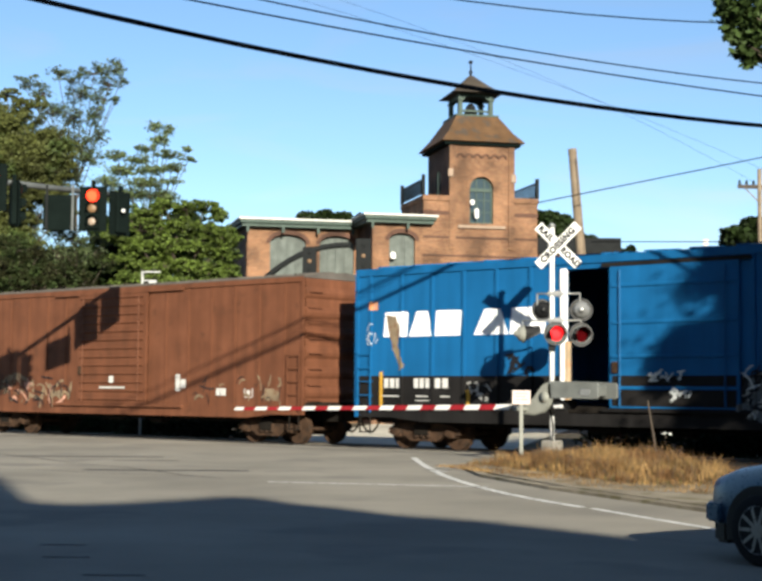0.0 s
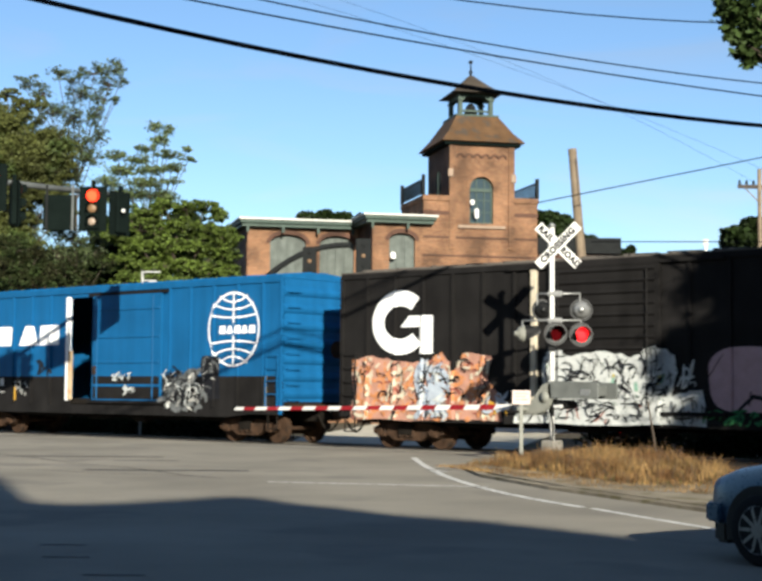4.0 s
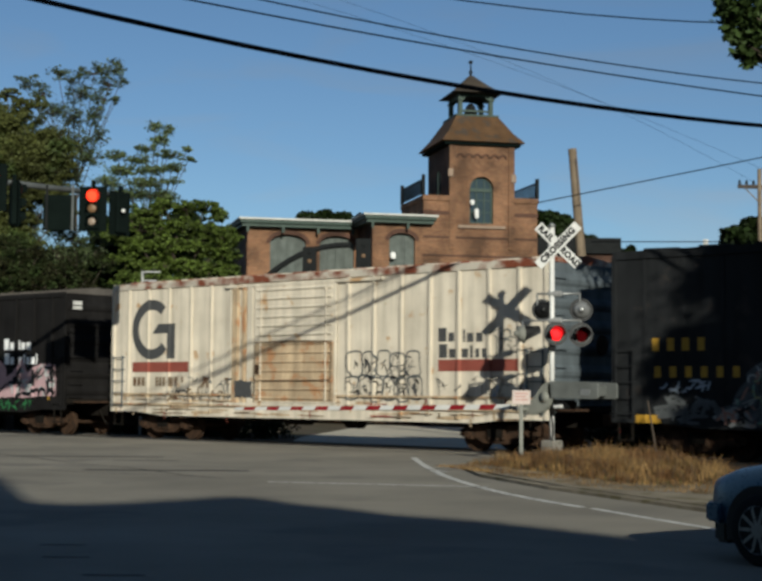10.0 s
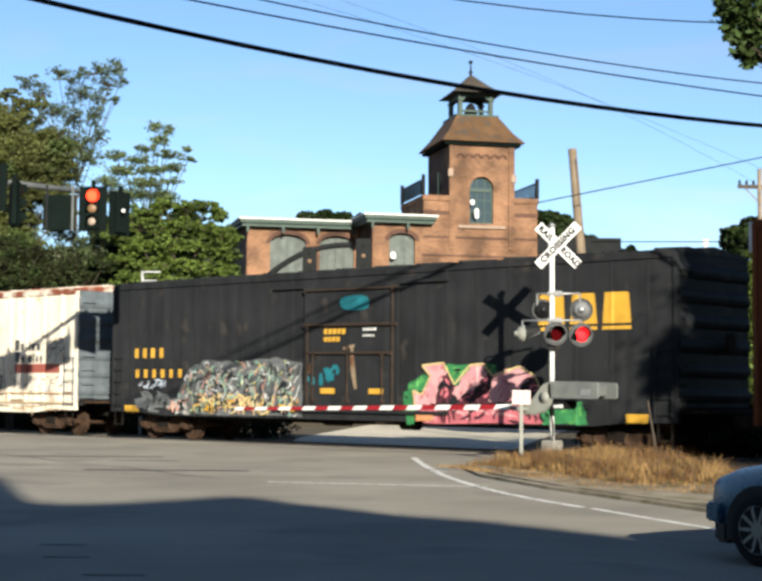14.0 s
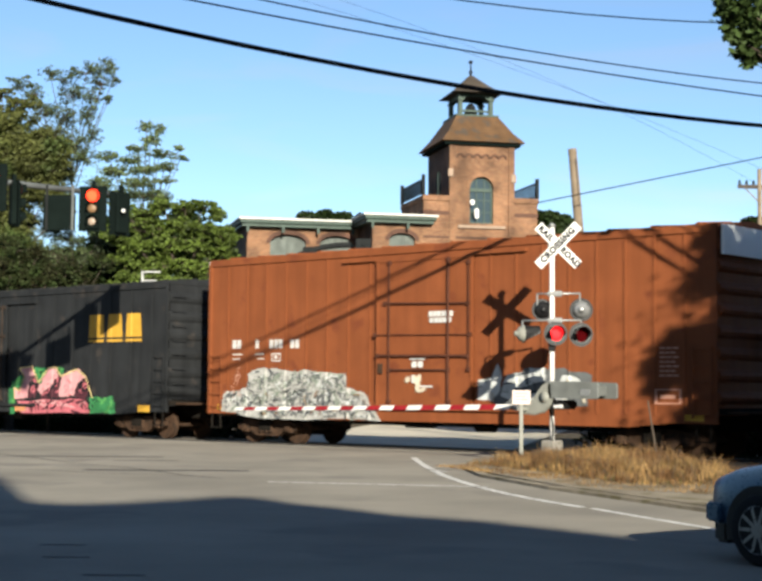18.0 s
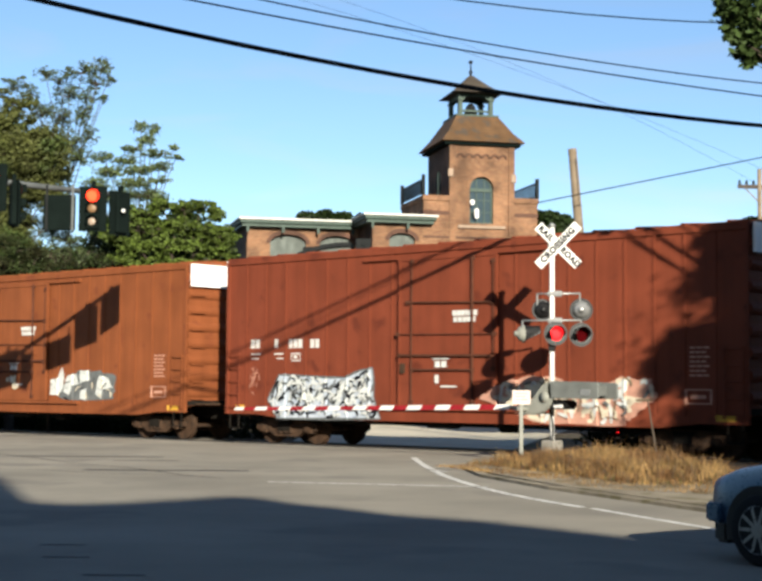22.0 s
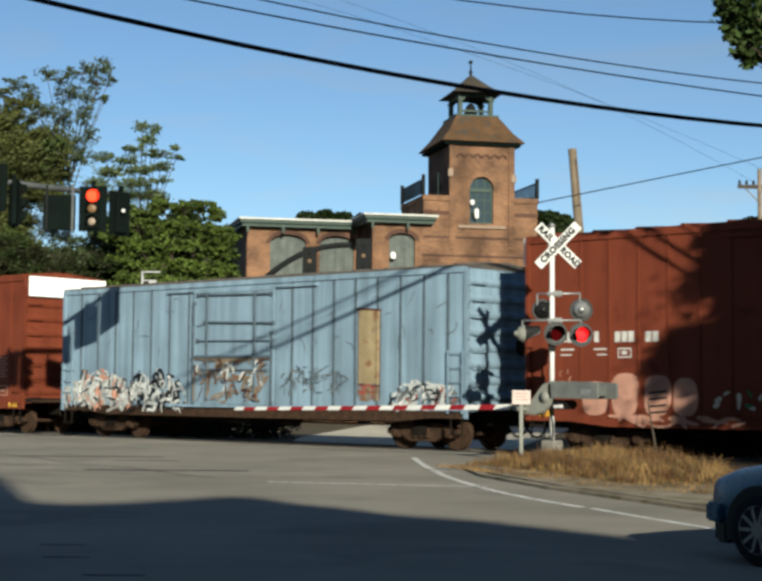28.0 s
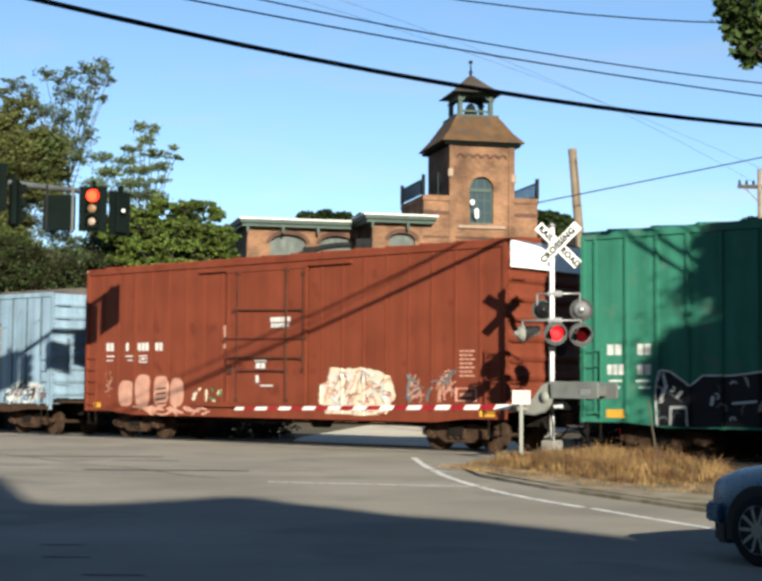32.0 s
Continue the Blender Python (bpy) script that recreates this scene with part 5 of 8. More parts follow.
def in_verge(x, y):
    """How thick the grass stands at a place."""
    front = 22.9 if x < -17.7 else 22.9 - (x + 17.7) * 0.55 if x < -14.3 else max(19.75, 21.0 - (x + 14.3) * 0.6)
    left = -19.3 if y > 25 else -18.4
    back = 28.2 if x < -17.4 else 27.8 - (x + 17.4) * 0.85
    if x < left or y < front or y > back or x > -8:
        return 0
    return min(1, 0.35 + (y - front) * 0.6) * min(1, 0.3 + (x - left) * 0.7) * min(1, max(0.2, (-10.8 - x) * 0.28))


blades("dry_grass", 42000, in_verge, 0.08, 0.42, M["straw"], 31, "dry straw-coloured grass on the verge")
blades("tall_straw", 1200, in_verge, 0.34, 0.62, M["straw"], 35, "scattered tall straw stalks")
blades("green_grass", 6000, in_verge, 0.06, 0.34, M["leaf2"], 32, "sparse green grass among the straw")
blades("brown_weeds", 7000, in_verge, 0.08, 0.48, M["bark"], 33, "dark brown dead weeds among the straw")


def in_front(x, y):
    """Thin low straw on the gravel before the tall grass."""
    k = in_verge(x, y)
    near = in_verge(x + 0.3, y + 0.9)
    return 0.6 if k == 0 and near > 0 and x > -18.3 else 0


blades("low_straw", 5000, in_front, 0.03, 0.10, M["straw"], 34, "short dry straw on the gravel")

# ---- the silver car waiting at the kerb, its blue shade in the paint ----
def build_car():
    car = thing("car", "silver saloon car waiting in the shade", "car", pose(-6.02, 12.62, 0, 0, 0, 167.0))
    # car frame: x forward, y to its left, z up; the front axle at x = 0
    hw = 0.86
    # stations: x, half width, sill height, belt height, crown height, crown half width
    stations = [(0.74, 0.52, 0.36, 0.50, 0.55, 0.40), (0.69, 0.68, 0.26, 0.60, 0.67, 0.55), (0.58, 0.79, 0.22, 0.68, 0.75, 0.62), (0.36, 0.85, 0.22, 0.74, 0.82, 0.66), (0.0, 0.86, 0.22, 0.79, 0.88, 0.68), (-0.45, 0.86, 0.22, 0.85, 0.95, 0.68), (-0.70, 0.86, 0.22, 0.89, 1.08, 0.66), (-1.20, 0.86, 0.22, 0.90, 1.36, 0.58), (-1.55, 0.86, 0.22, 0.91, 1.44, 0.55), (-2.2, 0.86, 0.22, 0.92, 1.44, 0.55), (-2.75, 0.86, 0.22, 0.93, 1.30, 0.56), (-3.2, 0.85, 0.24, 0.93, 1.05, 0.66), (-3.55, 0.80, 0.28, 0.88, 1.0, 0.64), (-3.68, 0.70, 0.36, 0.70, 0.80, 0.55)]
    bm = bmesh.new()
    rings = []
    for x, w, z0, zb, zc, wc in stations:
        half = [(0.0, z0), (w * 0.88, z0), (w * 0.97, z0 + 0.06), (w, z0 + 0.4 * (zb - z0)), (w * 0.995, zb - 0.06), (w * 0.97, zb), (wc + (w * 0.97 - wc) * 0.55, zb + (zc - zb) * 0.55), (wc, zc - 0.05 * min(1, (zc - zb) * 3)), (wc * 0.6, zc - 0.005), (0.0, zc + 0.01)]
        ring = [(y, z) for y, z in half] + [(-y, z) for y, z in half[-2:0:-1]]
        rings.append([bm.verts.new((x, y, z)) for y, z in ring])
    n = len(rings[0])
    for p, q in zip(rings, rings[1:]):
        for k in range(n):
            bm.faces.new((p[k], p[(k + 1) % n], q[(k + 1) % n], q[k]))
    bm.faces.new(rings[0])
    bm.faces.new(rings[-1][::-1])
    body = part("body", bm, M["carpaint"], car, "silver body, blue shade put into its paint", True)
    for ax in (0.0, -2.65):
        for s in (-1, 1):
            # black slab on the side, painting in the shade of the wheel well
            bm = bmesh.new()
            pts = [(ax + 0.37 * math.cos(a), 0.31 + 0.37 * math.sin(a)) for a in [math.pi * i / 14 for i in range(15)]] + [(ax - 0.36, 0.2), (ax + 0.36, 0.2)]
            slab(bm, pts, s * hw * 1.006 - 0.004, s * hw * 1.006 + 0.004)
            part("wheel_arch", bm, M["blackpaint"], car)
            bm = bmesh.new()
            lathe(bm, [(-0.10, 0.21), (-0.105, 0.28), (-0.07, 0.305), (0.07, 0.305), (0.105, 0.28), (0.10, 0.21)], (0, 0, 0), (0, 1, 0), 32)
            w = part("wheel", bm, M["tyre"], car, "black tyre with alloy rim", True, pose(ax, s * 0.79, 0.305))
            bm = bmesh.new()
            lathe(bm, [(-0.03, 0.2), (s * 0.085, 0.205), (s * 0.1, 0.21), (s * 0.1, 0.195), (s * 0.07, 0.19)] if s > 0 else [(0.03, 0.2), (-0.085, 0.205), (-0.1, 0.21), (-0.1, 0.195), (-0.07, 0.19)], (0, 0, 0), (0, 1, 0), 28)
            part("rim", bm, M["alloy"], w, "alloy rim", True)
            bm = bmesh.new()
            for k in range(10):
                a = 2 * math.pi * k / 10
                c, d = math.cos(a), math.sin(a)
                q = [(0.016 * -d + 0.04 * c, 0.016 * c + 0.04 * d), (0.014 * -d + 0.2 * c, 0.014 * c + 0.2 * d), (0.014 * d + 0.2 * c, -0.014 * c + 0.2 * d), (0.016 * d + 0.04 * c, -0.016 * c + 0.04 * d)]
                slab(bm, q, s * 0.085, s * 0.105)
            lathe(bm, [(s * 0.08, 0.06), (s * 0.112, 0.05)] if s > 0 else [(-0.08, 0.06), (-0.112, 0.05)], (0, 0, 0), (0, 1, 0), 14)
            part("spokes", bm, M["alloy"], w)
    for s in (-1, 1):
        bm = bmesh.new()
        slab(bm, [(-0.62, 1.0), (-1.05, 1.24), (-1.4, 1.36), (-1.4, 1.0)], s * hw * 0.93 - 0.01, s * hw * 0.93 + 0.01)
        part("side_window", bm, M["darkpane"], car)
        bm = bmesh.new()
        slab(bm, [(-1.5, 1.0), (-1.5, 1.37), (-2.5, 1.33), (-2.95, 1.05)], s * hw * 0.93 - 0.01, s * hw * 0.93 + 0.01)
        part("side_window", bm, M["darkpane"], car)
        bm = bmesh.new()
        box(bm, 0.46, 0.68, s * 0.56 - 0.12, s * 0.56 + 0.12, 0.56, 0.65)
        bevel(bm, 0.03, 2)
        part("headlight", bm, M["alloy"], car, "clear headlight")
        bm = bmesh.new()
        box(bm, -0.66, -0.50, s * 0.90 - 0.09, s * 0.90 + 0.09, 0.96, 1.08)
        bevel(bm, 0.03)
        part("mirror", bm, M["carpaint"], car)
        bm = bmesh.new()
        box(bm, -2.2, -0.45, s * hw * 1.004 - 0.008, s * hw * 1.004 + 0.008, 0.50, 0.56)
        part("rub_strip", bm, M["blackpaint"], car)
    bm = bmesh.new()
    plan = [(0.44, -0.885), (0.62, -0.84), (0.75, -0.70), (0.82, -0.45), (0.84, 0.0), (0.82, 0.45), (0.75, 0.70), (0.62, 0.84), (0.44, 0.885), (0.42, 0.80), (0.42, -0.80)]
    plate(bm, plan, 0.34, 0.50)
    bevel(bm, 0.02, 2)
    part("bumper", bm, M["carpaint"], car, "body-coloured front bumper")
    bm = bmesh.new()
    plate(bm, [(x * 0.93 - 0.02, y * 0.95) for x, y in plan], 0.16, 0.355)
    bevel(bm, 0.03, 2)
    part("front_apron", bm, M["blackpaint"], car, "dark lower apron")
    return car


build_car()



# ---- the freight train ----
SIDE_Y, CAR_W = 28.957, 3.15
P = dict(
    brown=mat("brown_car_paint", (0.107, 0.04263, 0.02175), 0.6, spread=0.2, scale=1.2, streak=0.35, second=(0.07134, 0.02958, 0.01566), amount=0.05, spec=0.10),
    blue=mat("blue_car_paint", (0.00957, 0.07569, 0.1914), 0.5, spread=0.12, scale=1.0, streak=0.25, spec=0.10),
    black=mat("black_car_paint", (0.01305, 0.01218, 0.01175), 0.6, spread=0.3, scale=1.2, streak=0.3, spec=0.04),
    cream=mat("cream_car_paint", (0.5742, 0.509, 0.4046), 0.6, spread=0.14, scale=1.3, streak=0.45, second=(0.3654, 0.2349, 0.1218), amount=0.01, spec=0.15),
    rusty=mat("rusty_cream_paint", (0.4698, 0.3567, 0.2262), 0.7, spread=0.3, scale=1.5, streak=0.7, second=(0.3132, 0.1653, 0.0783), amount=0.08),
    toprust=mat("flaking_rust_top", (0.435, 0.3915, 0.3219), 0.7, spread=0.2, scale=1.0, second=(0.1305, 0.03915, 0.01914), amount=0.20),
    char=mat("charcoal_car_paint", (0.01827, 0.01914, 0.02001), 0.55, spread=0.25, scale=1.0, streak=0.45, spec=0.06, second=(0.02958, 0.0261, 0.02349), amount=0.03),
    red_a=mat("orange_red_car_paint", (0.1514, 0.04698, 0.01653), 0.6, spread=0.14, scale=1.0, streak=0.25, second=(0.107, 0.03132, 0.01305), amount=0.03, spec=0.10),
    red_b=mat("oxide_red_car_paint", (0.123, 0.0300, 0.0142), 0.6, spread=0.14, scale=1.0, streak=0.25, second=(0.07569, 0.01827, 0.00957), amount=0.03, spec=0.10),
    red_c=mat("dull_red_car_paint", (0.124, 0.0305, 0.0148), 0.6, spread=0.14, scale=1.0, streak=0.25, second=(0.08526, 0.02001, 0.01131), amount=0.03, spec=0.10),
    pale=mat("pale_blue_car_paint", (0.1783, 0.2479, 0.3088), 0.55, spread=0.16, scale=0.8, streak=0.5, spec=0.1),
    green=mat("green_car_paint", (0.03132, 0.1305, 0.08526), 0.55, spread=0.14, scale=1.0, streak=0.35, spec=0.10, second=(0.0522, 0.1131, 0.08265), amount=0.04),
    roof=mat("car_roof_grime", (0.07134, 0.06264, 0.05394), 0.8, spread=0.3, scale=1.5),
    greyend=mat("grey_car_end", (0.08874, 0.1027, 0.1114), 0.6, spread=0.2, scale=2, streak=0.4, spec=0.10),
    white=mat("stencil_white", (0.435, 0.4263, 0.4002), 0.6, spread=0.2, scale=6, bump=0),
    offwhite=mat("bright_white_panel", (0.7134, 0.7047, 0.6873), 0.55, spread=0.06, bump=0),
    rodgrime=mat("grimy_rod", (0.058, 0.023, 0.014), 0.8, spread=0.3, scale=4, spec=0.05),
    steelblue=mat("grimy_blue_steel", (0.06525, 0.08526, 0.1027), 0.7, spread=0.3, scale=4, spec=0.08),
    g_cream=mat("spray_cream", (0.435, 0.3828, 0.2871), 0.7, spread=0.2, scale=4, bump=0),
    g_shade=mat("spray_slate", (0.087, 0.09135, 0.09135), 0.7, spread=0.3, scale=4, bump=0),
    darkgrey=mat("logo_grey", (0.05394, 0.05394, 0.05394), 0.6, spread=0.15, scale=4, bump=0),
    barred=mat("logo_red", (0.2001, 0.05568, 0.03915), 0.6, spread=0.12, scale=4, bump=0),
    yellow=mat("logo_yellow", (0.3898, 0.2227, 0.02262), 0.6, spread=0.12, scale=4, bump=0),
    tanpanel=mat("tan_panel", (0.2523, 0.1958, 0.1087), 0.8, spread=0.2, scale=2, streak=0.3, bump=0, second=(0.1479, 0.0783, 0.03915), amount=0.06),
    doorgrime=mat("rust_and_grime", (0.1653, 0.1479, 0.1261), 0.8, spread=0.4, scale=3, streak=0.5, second=(0.1305, 0.06525, 0.03045), amount=0.12, bump=0),
    g_orange=mat("spray_orange", (0.42, 0.175, 0.070), 0.7, spread=0.25, scale=5, bump=0, second=(0.3062, 0.234, 0.2001), amount=0.1),
    g_blush=mat("spray_blush", (0.43, 0.225, 0.225), 0.7, spread=0.12, scale=4, bump=0),
    g_pink=mat("spray_pink", (0.3828, 0.2523, 0.261), 0.7, spread=0.12, scale=4, bump=0),
    g_hot=mat("spray_rose", (0.3454, 0.09483, 0.1114), 0.7, spread=0.3, scale=3, bump=0),
    g_white=mat("spray_white", (0.4002, 0.4089, 0.3915), 0.7, spread=0.2, scale=5, bump=0, second=(0.174, 0.1914, 0.174), amount=0.03),
    g_grey=mat("spray_silver", (0.2958, 0.2915, 0.2697), 0.6, spread=0.25, scale=5, bump=0, second=(0.1479, 0.1436, 0.1305), amount=0.06),
    g_ice=mat("spray_ice_blue", (0.3228, 0.3567, 0.4011), 0.6, spread=0.2, scale=5, bump=0, second=(0.1114, 0.1392, 0.2001), amount=0.06),
    g_mint=mat("spray_mint", (0.174, 0.2958, 0.2262), 0.7, spread=0.3, scale=5, bump=0, second=(0.348, 0.2871, 0.087), amount=0.09),
    g_sage=mat("spray_sage", (0.165, 0.185, 0.150), 0.7, spread=0.25, scale=5, bump=0),
    g_lime=mat("spray_lime", (0.075, 0.23, 0.060), 0.7, spread=0.3, scale=4, bump=0),
    g_maroon=mat("spray_maroon", (0.050, 0.014, 0.020), 0.7, spread=0.3, scale=4, bump=0),
    g_rosy=mat("spray_rosy", (0.40, 0.185, 0.195), 0.7, spread=0.15, scale=4, bump=0),
    g_straw=mat("spray_straw_yellow", (0.44, 0.34, 0.15), 0.7, spread=0.2, scale=5, bump=0),
    rodchar=mat("dark_grimy_rod", (0.030, 0.022, 0.017), 0.8, spread=0.3, scale=4, spec=0.05),
    g_green=mat("spray_green", (0.030, 0.135, 0.045), 0.7, spread=0.3, scale=3, bump=0),
    g_black=mat("spray_black", (0.00696, 0.00696, 0.0087), 0.6, spread=0.3, bump=0),
    g_salmon=mat("spray_salmon", (0.3341, 0.1783, 0.1279), 0.7, spread=0.2, scale=4, bump=0),
    g_tan=mat("bare_tan_patch", (0.1601, 0.1201, 0.07569), 0.8, spread=0.3, scale=3, second=(0.09831, 0.04437, 0.02262), amount=0.1, bump=0),
    g_teal=mat("spray_teal", (0.01305, 0.09831, 0.1201), 0.7, spread=0.3, scale=4, bump=0),
)


class Side:
    """Paint on a car's near side: flat shapes that lie on the sheeting and bend over its posts."""
    def __init__(self, car, posts, depth, door):
        self.car, self.posts, self.depth, self.door = car, posts, depth, door

    def lay(self, name, outlines, material, label="", lift=0.004, weld=False, under=None, stack=0.0):
        """One part for each outline, or one welded part of all of them."""
        made = None
        for group in ([outlines] if weld else [[o] for o in outlines]):
            bm = bmesh.new()
            for k, o in enumerate(group):
                try:
                    bm.faces.new([bm.verts.new((x, -k * stack, z)) for x, z in o])
                except ValueError:
                    pass
            made = self.press(bm, name, material, label, lift, under, weld and not stack)
        return made

    def ribbon(self, name, pts, w, material, label="", lift=0.004, under=None, rise=0.0003):
        """One sprayed stroke of width w along a line."""
        ends = []
        for i, p in enumerate(pts):
            a, b = pts[max(0, i - 1)], pts[min(len(pts) - 1, i + 1)]
            l = math.hypot(b[0] - a[0], b[1] - a[1]) or 1.0
            ux, uz = (b[0] - a[0]) / l, (b[1] - a[1]) / l
            e = -0.35 * w if i == 0 else 0.35 * w if i == len(pts) - 1 else 0.0
            g = 0.42 if e else 0.5
            c = (p[0] + ux * e, p[1] + uz * e)
            ends.append(((c[0] - uz * w * g, c[1] + ux * w * g), (c[0] + uz * w * g, c[1] - ux * w * g)))
        bm = bmesh.new()
        rows_ = [[bm.verts.new((x, -k * rise, z)) for x, z in e] for k, e in enumerate(ends)]
        for p, q in zip(rows_, rows_[1:]):
            bm.faces.new((p[0], p[1], q[1], q[0]))
        return self.press(bm, name, material, label, lift, under, False)

    def dabs(self, name, strokes, material, label="", lift=0.006, under=None):
        """Many short strokes of one paint as one part: (points, width) each."""
        bm = bmesh.new()
        for k, (pts, w) in enumerate(strokes):
            up = -0.00025 * k
            last = None
            for i, p in enumerate(pts):
                a, b = pts[max(0, i - 1)], pts[min(len(pts) - 1, i + 1)]
                l = math.hypot(b[0] - a[0], b[1] - a[1]) or 1.0
                ux, uz = (b[0] - a[0]) / l, (b[1] - a[1]) / l
                g = 0.3 if i in (0, len(pts) - 1) else 0.5
                cur = [bm.verts.new((p[0] - sgn * uz * w * g, up, p[1] + sgn * ux * w * g)) for sgn in (1, -1)]
                if last:
                    bm.faces.new((last[0], last[1], cur[1], cur[0]))
                last = cur
        return tagged(self.press(bm, name, material, label, lift, under, False), kind="stuff")

    def press(self, bm, name, material, label, lift, under, weld):
        """Bends flat paint over the posts and the door and links it."""
        xs = [v.co.x for v in bm.verts]
        lo, hi = min(xs), max(xs)
        d0, d1, dz0, dz1, deep = self.door
        low = min(v.co.z for v in bm.verts)
        cuts = [e for p, w in self.posts for e in (p - w / 2 - 0.012, p - w / 2, p + w / 2, p + w / 2 + 0.012)] + [d0, d0 - 0.02, d1, d1 + 0.02]
        for e in cuts:
            if lo < e < hi:
                bmesh.ops.bisect_plane(bm, geom=list(bm.verts) + list(bm.edges) + list(bm.faces), plane_co=(e, 0, 0), plane_no=(1, 0, 0))
        for v in bm.verts:
            on = any(abs(v.co.x - p) < w / 2 + 0.006 for p, w in self.posts)
            v.co.y += -(deep + lift) if d0 - 0.01 < v.co.x < d1 + 0.01 and low > dz0 - 0.4 else -(self.depth + lift) if on else -lift
        if weld:
            bmesh.ops.remove_doubles(bm, verts=bm.verts, dist=0.002)
        return part(name, bm, material, under or self.car, label)


def rect(x0, x1, z0, z1, slant=0.0):
    return [(x0, z0), (x1, z0), (x1 + slant, z1), (x0 + slant, z1)]


def bars(x0, x1, z0, z1, n, gap=0.40, slant=0.0):
    """A word as n plain letter-sized bars."""
    w = (x1 - x0) / n
    return [rect(x0 + i * w, x0 + (i + 1 - gap) * w, z0, z1, slant) for i in range(n)]


def word_blocks(x0, x1, z0, z1, tops, gap=0.10, slant=0.10):
    """A brand's word as plain solid blocks, each narrower or wider at its head."""
    out = []
    w = (x1 - x0) / len(tops)
    for i, k in enumerate(tops):
        a, b = x0 + i * w, x0 + (i + 1 - gap) * w
        c, hw = (a + b) / 2 + slant * 0.5, (b - a) / 2 * k
        out.append([(a, z0), (b, z0), (c + hw, z1 - 0.02), (c + hw * 0.7, z1), (c - hw, z1)])
    return out


def arc_band(cx, cz, rx, rz, a0, a1, t, n=28):
    out = []
    for i in range(n):
        p, q = radians(a0 + (a1 - a0) * i / n), radians(a0 + (a1 - a0) * (i + 1) / n)
        out.append([(cx + (rx - t) * math.cos(p), cz + (rz - t) * math.sin(p)), (cx + rx * math.cos(p), cz + rz * math.sin(p)), (cx + rx * math.cos(q), cz + rz * math.sin(q)), (cx + (rx - t) * math.cos(q), cz + (rz - t) * math.sin(q))])
    return out


def ring_logo(x0, x1, z0, z1, t):
    """An open ring with an arrow turned inward."""
    cx, cz, rx, rz = (x0 + x1) / 2 - 0.08, (z0 + z1) / 2, (x1 - x0) / 2 - 0.05, (z1 - z0) / 2
    out = arc_band(cx, cz, rx, rz, 48, 318, t)
    zt = cz - 0.02
    out.append(rect(x1 - t * 1.05, x1, z0 + 0.02, zt + 0.18))
    out.append([(cx + 0.02, zt - 0.10), (x1 - t, zt - 0.10), (x1 - t, zt + 0.18), (cx + 0.28, zt + 0.18)])
    return out


def globe_logo(cx, cz, r):
    out = arc_band(cx, cz, r, r, 0, 360, 0.055, 40)
    out.append(rect(cx - 0.03, cx + 0.03, cz + 0.18, cz + r - 0.04))
    out.append(rect(cx - 0.03, cx + 0.03, cz - r + 0.04, cz - 0.18))
    for k, f in ((0.36, 0.10), (0.62, 0.20), (0.83, 0.22)):
        for s in (-1, 1):
            hw = r * math.sqrt(1 - k * k) * 0.98
            n = 12
            for i in range(n):
                u0, u1 = -1 + 2 * i / n, -1 + 2 * (i + 1) / n
                z = [cz + s * (r * k + f * r * (u * u - 0.6) * 0.8 + 0.0) for u in (u0, u1)]
                out.append([(cx + u0 * hw, z[0] - 0.022), (cx + u1 * hw, z[1] - 0.022), (cx + u1 * hw, z[1] + 0.022), (cx + u0 * hw, z[0] + 0.022)])
    return out


def blob(rng, cx, cz, rx, rz, n=16, lump=0.22):
    ph = [rng.uniform(0, 6.28) for _ in range(3)]
    o = []
    for i in range(n):
        a = 2 * math.pi * i / n
        c, s = math.cos(a), math.sin(a)
        k = 1 + lump * (0.6 * math.sin(2 * a + ph[0]) + 0.5 * math.sin(3 * a + ph[1]) + 0.3 * math.sin(5 * a + ph[2]))
        o.append((cx + rx * k * math.copysign(abs(c) ** 0.7, c), cz + rz * (0.75 + 0.25 * k) * math.copysign(abs(s) ** 0.6, s)))
    return o


def within(poly, x, z):
    """Whether a point lies inside an outline."""
    hit = False
    for (ax, az), (bx_, bz) in zip(poly, poly[1:] + poly[:1]):
        if (az > z) != (bz > z) and x < ax + (z - az) / (bz - az) * (bx_ - ax):
            hit = not hit
    return hit


def rough(poly, rng, amount=0.05, n=5):
    """The outline with its edges broken into small uneven steps."""
    out = []
    for (ax, az), (bx_, bz) in zip(poly, poly[1:] + poly[:1]):
        for k in range(n):
            f = k / n
            j = amount if k else amount * 0.4
            out.append((ax + (bx_ - ax) * f + rng.uniform(-j, j), az + (bz - az) * f + rng.uniform(-j, j)))
    return out


def swirl(rng, poly, length, tries=30):
    """A bent stroke that stays inside the outline, or None."""
    xs, zs = [p[0] for p in poly], [p[1] for p in poly]
    for _ in range(tries):
        x, z = rng.uniform(min(xs), max(xs)), rng.uniform(min(zs), max(zs))
        a, turn = rng.choice((rng.gauss(1.57, 0.35), rng.gauss(1.2, 0.3), rng.gauss(0.1, 0.4))), rng.choice((0.0, rng.uniform(-1.1, 1.1), rng.uniform(-0.6, 0.6)))
        pts = [(x, z)]
        for _k in range(4):
            x, z = x + math.cos(a) * length / 4, z + math.sin(a) * length / 4
            a += turn
            pts.append((x, z))
        if all(within(poly, *p) for p in pts):
            return pts
    return None


